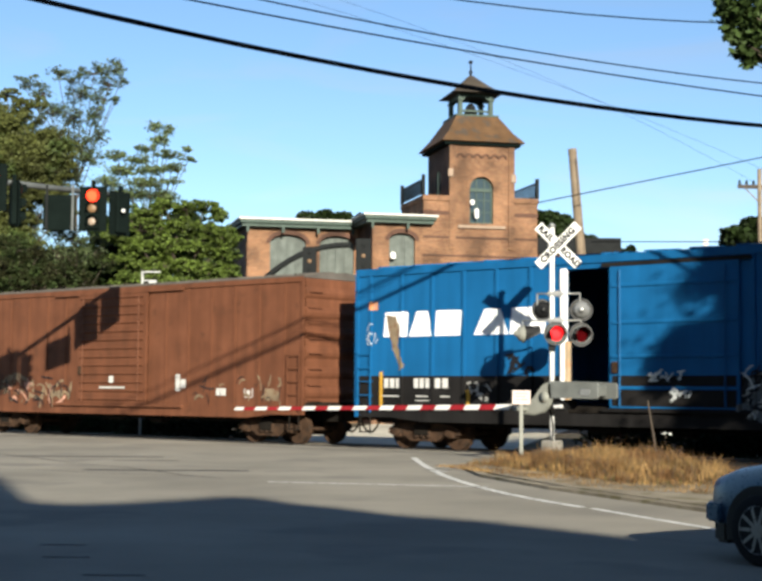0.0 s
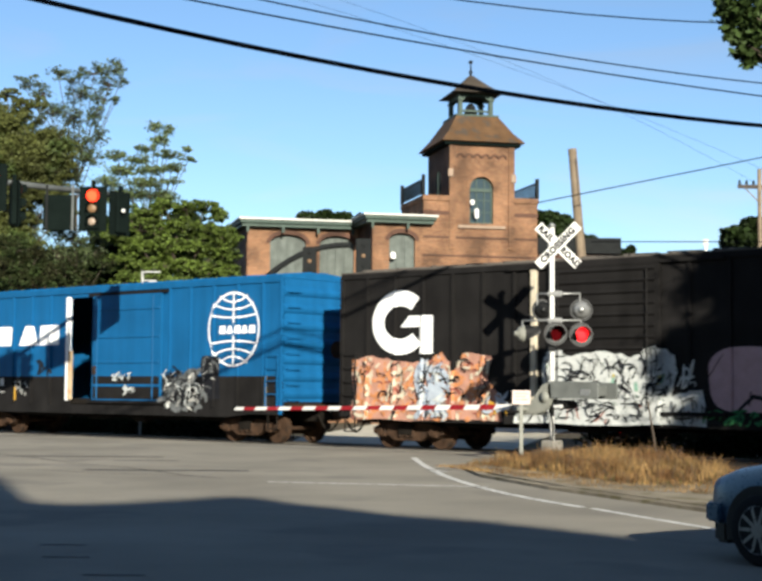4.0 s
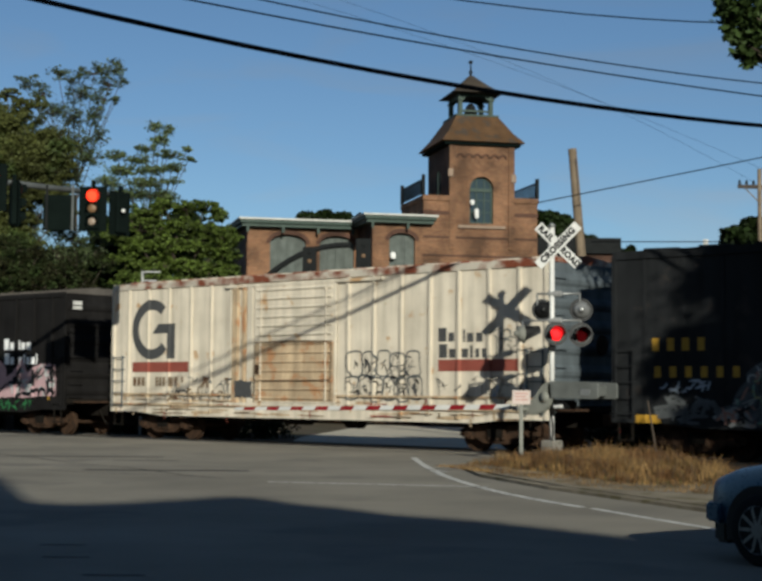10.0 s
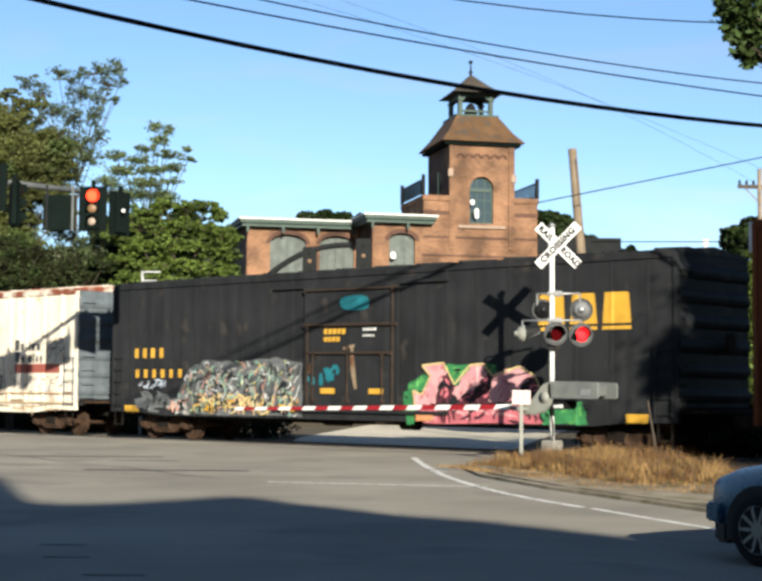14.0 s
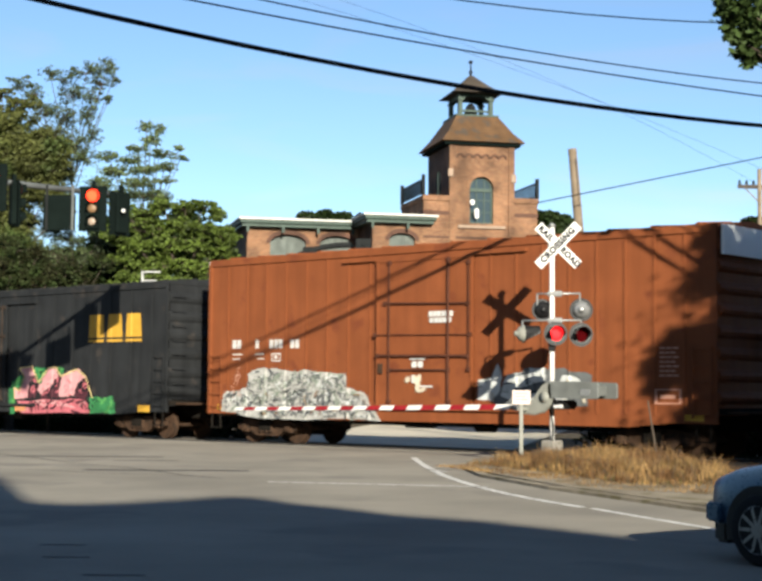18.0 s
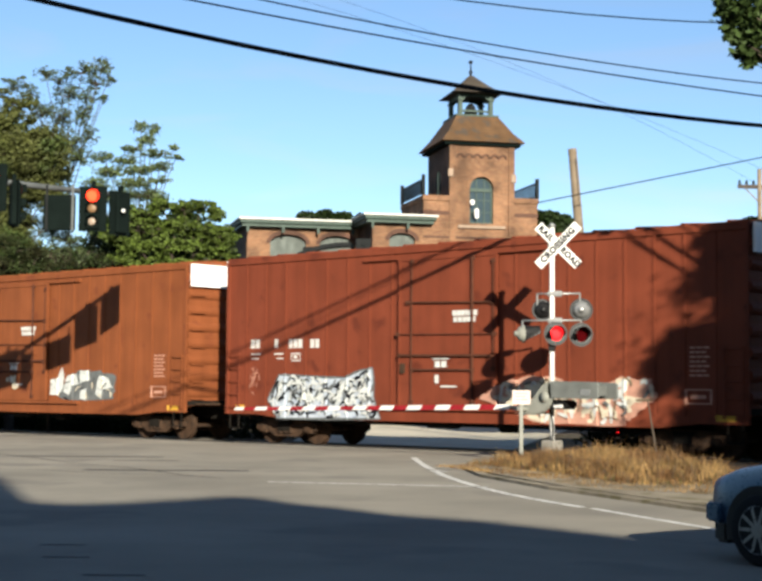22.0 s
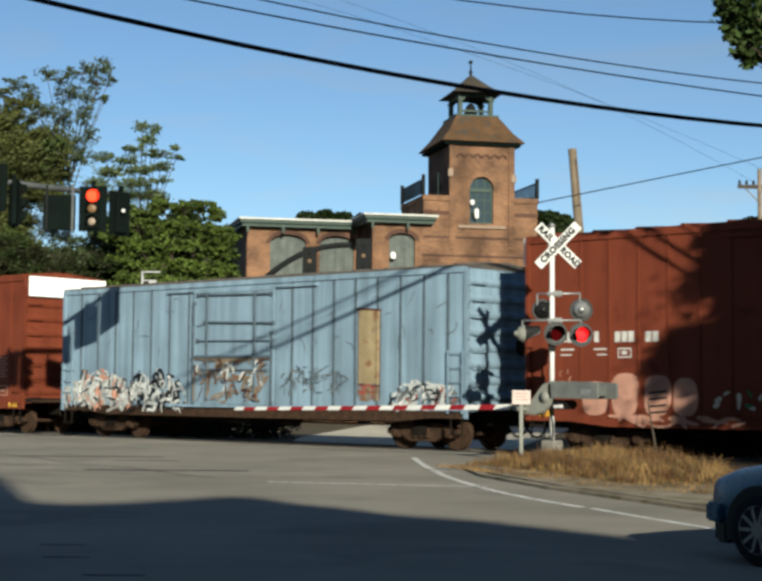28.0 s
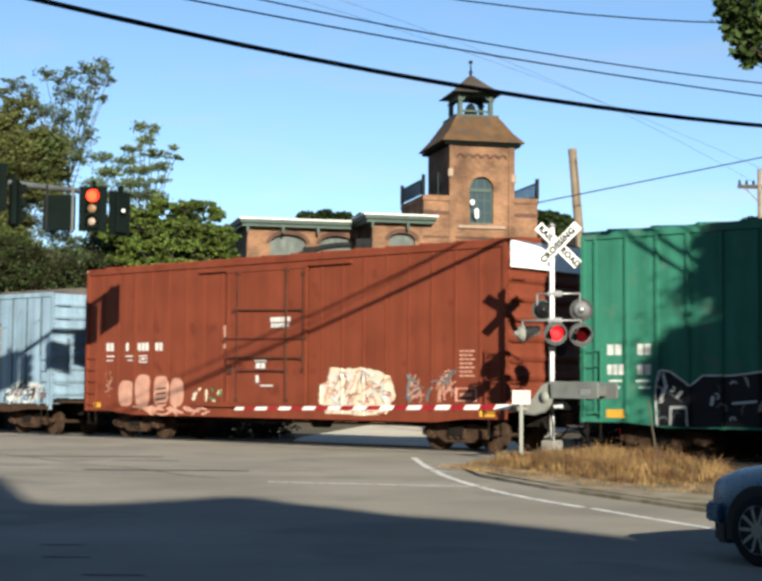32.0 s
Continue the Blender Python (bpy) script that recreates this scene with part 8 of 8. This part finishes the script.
for label, left, paint, kind in (("tall orange-red boxcar with silver graffiti", -23.95, P["red_a"], 0), ("tall oxide red boxcar with ice-blue graffiti", -6.11, P["red_b"], 1), ("tall dull red boxcar with salmon graffiti", 29.95, P["red_c"], 2)):
    s = tall_red(label, left, paint)
    s.lay("stencil", STENCIL, P["white"], "white stencil bars")
    s.lay("stencil", SMALL, P["white"], "small white stencil bars")
    s.lay("stencil", DATA, P["g_salmon"], "faded data stencils")
    s.lay("yellow_mark", [rect(15.3, 15.75, 0.86, 1.0), rect(0.35, 0.7, 0.9, 1.05)], P["yellow"])
    s.lay("stencil", [rect(7.55, 8.05, 2.24, 2.27), rect(7.62, 7.78, 2.05, 2.2), rect(7.82, 7.98, 2.05, 2.2), rect(7.62, 7.74, 1.66, 1.86), rect(7.8, 8.3, 1.56, 1.6)], P["white"], "small white stencil bars")
    piece(s, [(0.9, 1.2), (1.3, 1.2), (1.3, 2.1), (0.9, 2.1)], None, [("g_salmon", 14, 0.1, 0.3, 0.015, 0.03)], 480 + kind, "faded white data lines")
    if kind == 0:
        piece(s, [(0.5, 0.86), (0.62, 1.38), (1.4, 1.50), (5.4, 1.52), (5.95, 1.38), (6.5, 0.70), (2.0, 0.70)], "g_grey", [("g_white", 60, 0.12, 0.35, 0.03, 0.06), ("g_sage", 70, 0.12, 0.35, 0.03, 0.07), ("g_shade", 150, 0.1, 0.35, 0.025, 0.05), ("g_tan", 14, 0.12, 0.3, 0.04, 0.07), ("g_white", 34, 0.08, 0.2, 0.03, 0.05), ("g_black", 20, 0.12, 0.3, 0.02, 0.035)], 441, "silver grey graffiti letters")
        piece(s, [(1.5, 1.35), (1.58, 1.9), (2.1, 2.05), (2.8, 2.02), (4.0, 1.98), (5.25, 1.92), (5.3, 1.40)], "g_grey", [("g_sage", 70, 0.15, 0.4, 0.04, 0.09), ("g_shade", 60, 0.12, 0.35, 0.03, 0.06), ("g_white", 26, 0.1, 0.3, 0.03, 0.05), ("g_grey", 30, 0.12, 0.3, 0.04, 0.07)], 447, "silver and sage grey bubble letters", None, 0.012)
        s.lay("graffiti_fill", [rough([(10.0, 1.28), (10.5, 1.75), (11.0, 2.0), (11.9, 2.02), (12.9, 1.85), (12.8, 1.15), (10.3, 1.12)], random.Random(4))], P["g_shade"], "dark shadow behind the white letters", 0.006)
        for o in ([(9.62, 1.28), (9.65, 1.74), (10.05, 1.80), (10.22, 2.14), (10.36, 1.80), (10.3, 1.5), (10.05, 1.25)], [(10.3, 1.36), (10.5, 1.85), (10.95, 1.90), (11.1, 1.6), (10.75, 1.55), (10.6, 1.25)], [(11.15, 1.62), (11.15, 2.02), (11.62, 2.04), (11.6, 1.72)], [(11.15, 1.15), (11.2, 1.42), (11.5, 1.5), (11.45, 1.1)], [(11.9, 1.3), (12.1, 1.85), (12.5, 1.8), (12.75, 1.5), (12.3, 1.45), (12.2, 1.15)]):
            s.lay("graffiti_letter", [rough(o, random.Random(len(o)), 0.03, 3)], P["g_white"], "white graffiti letter", 0.014)
        piece(s, [(9.6, 1.1), (12.9, 1.1), (12.9, 2.0), (9.7, 1.8)], None, [("g_black", 7, 0.2, 0.4, 0.02, 0.05), ("g_cream", 8, 0.15, 0.35, 0.03, 0.06)], 442, "black shading lines", lift=0.018)
        piece(s, [(7.4, 1.45), (8.1, 1.45), (8.1, 1.9), (7.4, 1.9)], None, [("g_cream", 7, 0.15, 0.35, 0.08, 0.14)], 443, "small white scrawl")
    elif kind == 1:
        piece(s, [(1.63, 1.22), (2.07, 1.88), (3.2, 1.84), (4.5, 1.80), (5.1, 2.0), (5.46, 2.05), (5.50, 1.3), (5.74, 0.75), (2.0, 0.70)], "g_ice", [("g_shade", 46, 0.2, 0.5, 0.05, 0.09), ("g_black", 56, 0.2, 0.45, 0.05, 0.09), ("g_white", 80, 0.2, 0.45, 0.05, 0.09), ("g_black", 34, 0.15, 0.35, 0.02, 0.045)], 444, "ice blue graffiti with black outlines", ("g_shade", 0.07))
        piece(s, [(9.0, 1.30), (9.5, 1.62), (10.2, 1.80), (11.1, 1.88), (11.6, 1.55), (12.3, 1.55), (12.9, 1.82), (13.7, 1.76), (13.85, 1.37), (13.3, 0.95), (12.94, 0.72), (10.5, 0.76)], "g_salmon", [("g_cream", 44, 0.25, 0.6, 0.07, 0.15), ("g_white", 34, 0.2, 0.5, 0.05, 0.10), ("g_tan", 30, 0.2, 0.5, 0.02, 0.05), ("g_shade", 12, 0.15, 0.4, 0.04, 0.08)], 445, "faded whitish graffiti")
    else:
        for x0, x1, zt in ((1.55, 2.25, 1.72), (2.32, 3.05, 1.90), (3.18, 3.86, 1.86), (3.92, 4.5, 1.80)):
            s.lay("graffiti_letter", [blob(random.Random(int(x0 * 10)), (x0 + x1) / 2, (0.95 + zt) / 2, (x1 - x0) / 2, (zt - 0.95) / 2, 16, 0.08)], P["g_salmon"], "flat salmon bubble letter", 0.010)
        s.dabs("spray_layer", [([(3.3, z), (3.75, z + 0.04)], 0.07) for z in (1.46, 1.32, 1.16, 1.02)] + [([(2.28, 1.0), (2.27, 1.6)], 0.03)], P["g_black"], "", 0.020)
        piece(s, [(2.1, 0.68), (6.0, 0.70), (6.0, 0.98), (1.7, 0.98)], None, [("g_salmon", 24, 0.3, 0.9, 0.04, 0.10)], 448, "thin salmon smears")
        piece(s, [(4.8, 1.1), (6.4, 1.1), (6.4, 1.55), (4.8, 1.55)], None, [("g_cream", 7, 0.15, 0.3, 0.06, 0.12), ("g_green", 3, 0.15, 0.25, 0.05, 0.08)], 450, "small pale blots")
        piece(s, [(9.9, 1.20), (9.97, 1.62), (10.25, 1.70), (10.3, 2.05), (11.0, 2.06), (11.7, 2.02), (12.4, 1.86), (12.6, 1.35), (12.3, 0.86), (10.14, 0.84)], "g_cream", [("g_salmon", 44, 0.15, 0.45, 0.03, 0.08), ("g_white", 36, 0.15, 0.4, 0.04, 0.09), ("barred", 26, 0.12, 0.35, 0.02, 0.04)], 446, "blotchy cream graffiti")
        piece(s, [(12.9, 1.1), (14.6, 1.1), (14.6, 2.0), (12.9, 2.0)], None, [("g_salmon", 22, 0.3, 0.7, 0.03, 0.05), ("g_shade", 10, 0.2, 0.5, 0.04, 0.10)], 449, "faint outlined graffiti")
        s.lay("patch", [rough(rect(6.17, 6.29, 2.62, 3.26), random.Random(2), 0.02)], P["g_salmon"], "pale scrape")

# pale blue car
s = boxcar("pale blue boxcar with rusty plug door and graffiti", 12.06, 16.1, 4.50, P["pale"], span(0.9, 5.9, 7) + span(10.1, 15.5, 8), (6.2, 9.46, 1.06, 4.25), "plug", post_d=0.035, post_w=0.05, post_paint=P["steelblue"], ridges=8, sill_paint=M["truck"], rod_paint=P["steelblue"],
           rods=[(6.8, 6.8, 1.2, 4.16, 0.03), (8.75, 8.75, 1.2, 4.1, 0.036), (6.4, 9.4, 4.14, 4.08, 0.03), (6.7, 9.45, 3.36, 3.28, 0.03), (6.4, 9.44, 2.84, 2.80, 0.018), (6.22, 9.4, 2.38, 2.36, 0.05), (6.6, 9.2, 2.02, 2.0, 0.026), (6.24, 6.24, 1.1, 3.9, 0.035), (9.42, 9.42, 1.1, 3.0, 0.03)])
panel = s.lay("tan_patch", [rect(12.52, 13.24, 1.59, 3.54)], P["tanpanel"], "bare tan repair panel")
piece(s, [(12.52, 1.2), (13.26, 1.2), (13.26, 1.62), (12.52, 1.62)], "doorgrime", [("barred", 8, 0.15, 0.4, 0.05, 0.10), ("g_tan", 6, 0.1, 0.3, 0.05, 0.09)], 455, "rusty foot of the panel")
s.dabs("rust_line", [([(12.45, 3.58), (13.3, 3.52)], 0.09), ([(12.5, 1.62), (13.28, 1.58)], 0.07), ([(12.5, 1.3), (12.5, 3.6)], 0.05), ([(13.26, 1.3), (13.26, 3.55)], 0.04)], P["rodgrime"], "dark rusty edge", 0.012)
piece(s, [(6.3, 1.1), (9.4, 1.1), (9.4, 2.4), (6.3, 2.4)], None, [("doorgrime", 26, 0.2, 0.7, 0.06, 0.14), ("g_tan", 22, 0.15, 0.5, 0.04, 0.10), ("g_white", 12, 0.15, 0.4, 0.05, 0.10), ("rodgrime", 20, 0.15, 0.5, 0.03, 0.06)], 456, "rust stains and faded paint on the door")
s.dabs("rust_line", [([(6.3, 2.34), (7.5, 2.30), (8.6, 2.34), (9.4, 2.32)], 0.10), ([(6.3, 1.15), (6.3, 1.9)], 0.12)], P["g_tan"], "brown rust on the door rail", 0.03)
piece(s, [(-0.0, 0.80), (0.0, 1.65), (0.9, 1.75), (1.1, 2.2), (1.5, 2.0), (2.2, 2.15), (2.6, 1.85), (3.6, 1.75), (3.6, 0.76)], None, [("g_grey", 40, 0.3, 0.8, 0.08, 0.18), ("g_salmon", 26, 0.25, 0.6, 0.08, 0.16), ("g_white", 40, 0.25, 0.7, 0.05, 0.11), ("g_black", 26, 0.2, 0.6, 0.03, 0.07)], 451, "white, salmon and grey tangled graffiti")
piece(s, [(3.4, 0.76), (3.3, 2.0), (3.6, 2.17), (4.2, 1.8), (4.4, 2.2), (5.0, 1.9), (5.2, 2.15), (5.8, 1.72), (6.0, 0.74)], None, [("g_grey", 26, 0.25, 0.6, 0.06, 0.14), ("g_black", 40, 0.3, 0.8, 0.06, 0.13), ("g_white", 40, 0.25, 0.6, 0.04, 0.09)], 454, "black and white tangled graffiti")
piece(s, [(13.6, 0.92), (13.6, 1.50), (14.2, 1.72), (14.9, 1.75), (15.9, 1.6), (15.9, 0.92)], None, [("g_shade", 16, 0.25, 0.6, 0.06, 0.13), ("g_white", 34, 0.2, 0.6, 0.05, 0.10), ("barred", 7, 0.15, 0.3, 0.04, 0.07), ("g_black", 16, 0.2, 0.5, 0.03, 0.06)], 452, "white graffiti with dark fill")
piece(s, [(9.65, 1.3), (12.2, 1.3), (12.2, 2.2), (9.65, 2.1)], None, [("g_shade", 30, 0.15, 0.4, 0.02, 0.05), ("steelblue", 24, 0.2, 0.5, 0.02, 0.04)], 453, "thin dark scrawl")
piece(s, [(0.1, 2.3), (15.9, 2.3), (15.9, 4.3), (0.1, 4.3)], None, [("greyend", 40, 0.15, 0.5, 0.012, 0.03)], 457, "fine grey scratches in the paint")

# green car
s = boxcar("tall green boxcar with black graffiti", 48.2, 16.0, 5.06, P["green"], [0.37, 1.19, 1.98, 2.75, 3.55, 4.4, 5.2, 6.0] + span(10.0, 15.4, 7), (6.8, 9.45, 1.08, 4.78), "frame", ridges=8, post_d=0.05, top_paint=P["green"])
s.lay("stencil", bars(0.67, 1.08, 2.30, 2.54, 2, 0.2) + bars(1.46, 1.84, 2.30, 2.54, 2, 0.2) + bars(0.67, 1.12, 1.86, 2.09, 3, 0.2) + bars(1.46, 1.84, 1.86, 2.09, 2, 0.2) + [rect(0.72, 1.05, 1.70, 1.75), rect(1.42, 1.78, 1.70, 1.75), rect(0.85, 1.0, 1.55, 1.60), rect(1.5, 1.8, 1.55, 1.60)], P["white"], "white stencil bars")
s.lay("yellow_mark", [rect(0.64, 1.12, 0.90, 1.09)], P["yellow"])
MASS = [(2.0, 0.74), (1.95, 1.5), (2.05, 1.96), (2.3, 1.93), (2.79, 1.62), (3.1, 1.84), (3.8, 1.84), (4.5, 1.92), (5.4, 1.7), (6.2, 1.85), (6.2, 0.74)]
piece(s, MASS, "g_black", [("g_shade", 16, 0.2, 0.5, 0.03, 0.06), ("g_grey", 12, 0.15, 0.35, 0.03, 0.07)], 461, "black graffiti mass with white outlines")
s.dabs("graffiti_outline", [([p, q], 0.07) for p, q in zip(MASS[:-1], MASS[1:-1])] + [([(2.3, 0.76), (2.32, 1.15), (2.7, 1.15), (2.75, 0.76)], 0.09), ([(2.05, 1.3), (2.2, 1.6), (2.12, 1.9)], 0.10), ([(3.3, 1.2), (3.35, 1.4)], 0.14), ([(3.8, 1.25), (4.4, 1.3)], 0.09), ([(2.45, 1.35), (2.6, 1.5)], 0.12)], P["g_white"], "white sprayed outline", 0.03)

# red flashing lamp on a short post beyond the track
mk = thing("marker_lamp", "small flashing red lamp on a dark post beyond the track", "signal lamp", pose(-21.42, 33.2, -0.17))
bm = bmesh.new()
tube(bm, (0, 0.03, 0), (0, 0.03, 0.60), 0.02, n=8)
part("post", bm, M["bark"], mk)
bm = bmesh.new()
lathe(bm, [(0.012, 0.075), (0.03, 0.075), (0.05, 0.03)], (0, 0, 0.66), (0, 1, 0), 14)
part("housing", bm, M["iron"], mk)
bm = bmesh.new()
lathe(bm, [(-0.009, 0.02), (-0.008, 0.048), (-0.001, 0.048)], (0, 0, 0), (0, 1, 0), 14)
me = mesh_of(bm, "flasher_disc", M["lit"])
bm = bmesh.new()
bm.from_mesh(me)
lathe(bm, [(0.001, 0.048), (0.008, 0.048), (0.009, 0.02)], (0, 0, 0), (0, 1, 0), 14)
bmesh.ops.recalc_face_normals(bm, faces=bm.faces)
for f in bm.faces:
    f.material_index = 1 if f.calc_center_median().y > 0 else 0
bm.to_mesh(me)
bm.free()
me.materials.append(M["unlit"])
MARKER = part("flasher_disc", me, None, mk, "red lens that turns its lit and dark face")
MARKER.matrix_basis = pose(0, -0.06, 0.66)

# made-up white stones that stand for a bright sunlit spot seen under the train
rubble = thing("rubble", "made-up white stones for a bright spot beyond the track", "rubble", pose(-31.2, 52.5, -0.2, 0, 0, 38))
rng = random.Random(77)
for k in range(9):
    bm = bmesh.new()
    bmesh.ops.create_icosphere(bm, subdivisions=1, radius=1.0)
    w = rng.uniform(0.12, 0.24)
    for v in bm.verts:
        v.co = Vector((v.co.x * w * 1.4, v.co.y * w, v.co.z * w * rng.uniform(0.6, 0.85)))
    part("stone", bm, M["whitepaint"], rubble, at=pose(-0.6 + 0.15 * k, rng.uniform(-0.1, 0.1), 0.1))


# ---- everything that moves ----
ROLL = [(0, 72.82), (0.5, 70.58), (1, 67.90), (1.5, 65.67), (2, 63.17), (2.5, 60.99), (3, 58.78), (3.5, 56.45), (6, 44.90), (6.5, 42.45), (7, 39.87), (7.5, 37.67), (8, 35.45), (8.5, 33.17), (9, 31.08), (9.5, 28.78), (10, 26.40), (10.5, 24.06), (11.5, 19.80), (12, 17.66), (12.5, 15.13), (13, 13.04), (13.5, 10.71), (14, 8.60), (14.5, 6.41), (16.5, -2.10), (17, -4.17), (17.5, -6.32), (18, -8.36), (18.5, -10.77), (19, -12.82), (19.5, -15.08), (20, -17.10), (20.5, -19.20), (21, -21.18), (21.5, -23.21), (22, -25.45), (22.5, -27.54), (23, -29.74), (23.5, -31.75), (24, -33.84), (24.5, -35.83), (25, -38.06), (25.5, -40.11), (27.5, -48.84), (28, -51.17), (28.5, -53.20), (29, -55.36), (29.5, -57.36), (30, -59.41), (30.5, -61.37), (31, -63.71), (31.5, -65.66), (32, -67.87)]


def rolled(t):
    for (a, p), (b, q) in zip(ROLL, ROLL[1:]):
        if t <= b:
            return p + (q - p) * (t - a) / (b - a)
    return ROLL[-1][1]


def motions():
    for car, left in TRAIN:
        walk(car, [(t, pose(left + d, SIDE_Y, 0)) for t, d in ROLL])
    steps = [i * 32.0 / 240 for i in range(241)]
    turns = [(t, -degrees_of(rolled(0) - rolled(t))) for t in steps]
    for w, dx in WHEELS:
        walk(w, [(t, Matrix.Translation((dx, 0, 0.425)) @ Matrix.Rotation(a, 4, "Y")) for t, a in turns])
    # the trees lean in the wind
    ahead = (VIEW.to_3x3() @ Vector((0, 0, -1))).normalized()
    for tree, k in SWAY:
        rest = tree.matrix_basis.copy()
        rows = []
        for t, a in ((0, 0), (14, 0), (17, 0.8), (19, 1.7), (21, 2.1), (24, 1.9), (28, 1.9), (32, 2.1)):
            rows.append((t, rest @ Matrix.Rotation(radians(-a * k), 4, ahead)))
        walk(tree, rows)
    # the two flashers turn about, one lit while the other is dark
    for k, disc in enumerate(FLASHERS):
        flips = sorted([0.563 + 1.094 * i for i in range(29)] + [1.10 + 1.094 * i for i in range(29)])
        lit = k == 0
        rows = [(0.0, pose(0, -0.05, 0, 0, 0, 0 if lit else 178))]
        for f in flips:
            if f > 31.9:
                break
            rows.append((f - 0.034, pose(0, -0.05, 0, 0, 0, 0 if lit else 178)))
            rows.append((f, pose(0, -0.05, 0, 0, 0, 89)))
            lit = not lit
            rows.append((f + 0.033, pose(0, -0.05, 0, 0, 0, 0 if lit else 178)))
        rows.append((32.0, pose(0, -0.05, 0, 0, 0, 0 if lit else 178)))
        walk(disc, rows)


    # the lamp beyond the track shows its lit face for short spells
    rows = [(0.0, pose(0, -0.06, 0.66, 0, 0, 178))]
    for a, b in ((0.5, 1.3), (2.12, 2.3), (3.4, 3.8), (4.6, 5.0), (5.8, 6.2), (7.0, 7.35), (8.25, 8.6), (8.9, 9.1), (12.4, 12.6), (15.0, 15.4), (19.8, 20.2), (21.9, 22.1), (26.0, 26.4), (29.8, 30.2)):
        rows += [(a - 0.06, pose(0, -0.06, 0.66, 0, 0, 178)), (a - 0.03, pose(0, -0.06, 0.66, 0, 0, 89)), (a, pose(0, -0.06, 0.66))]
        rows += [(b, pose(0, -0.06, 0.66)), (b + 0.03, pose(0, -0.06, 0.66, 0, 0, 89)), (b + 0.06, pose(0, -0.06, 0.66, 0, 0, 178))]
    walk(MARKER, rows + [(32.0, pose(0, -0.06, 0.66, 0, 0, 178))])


def degrees_of(d):
    return d / 0.425


motions()
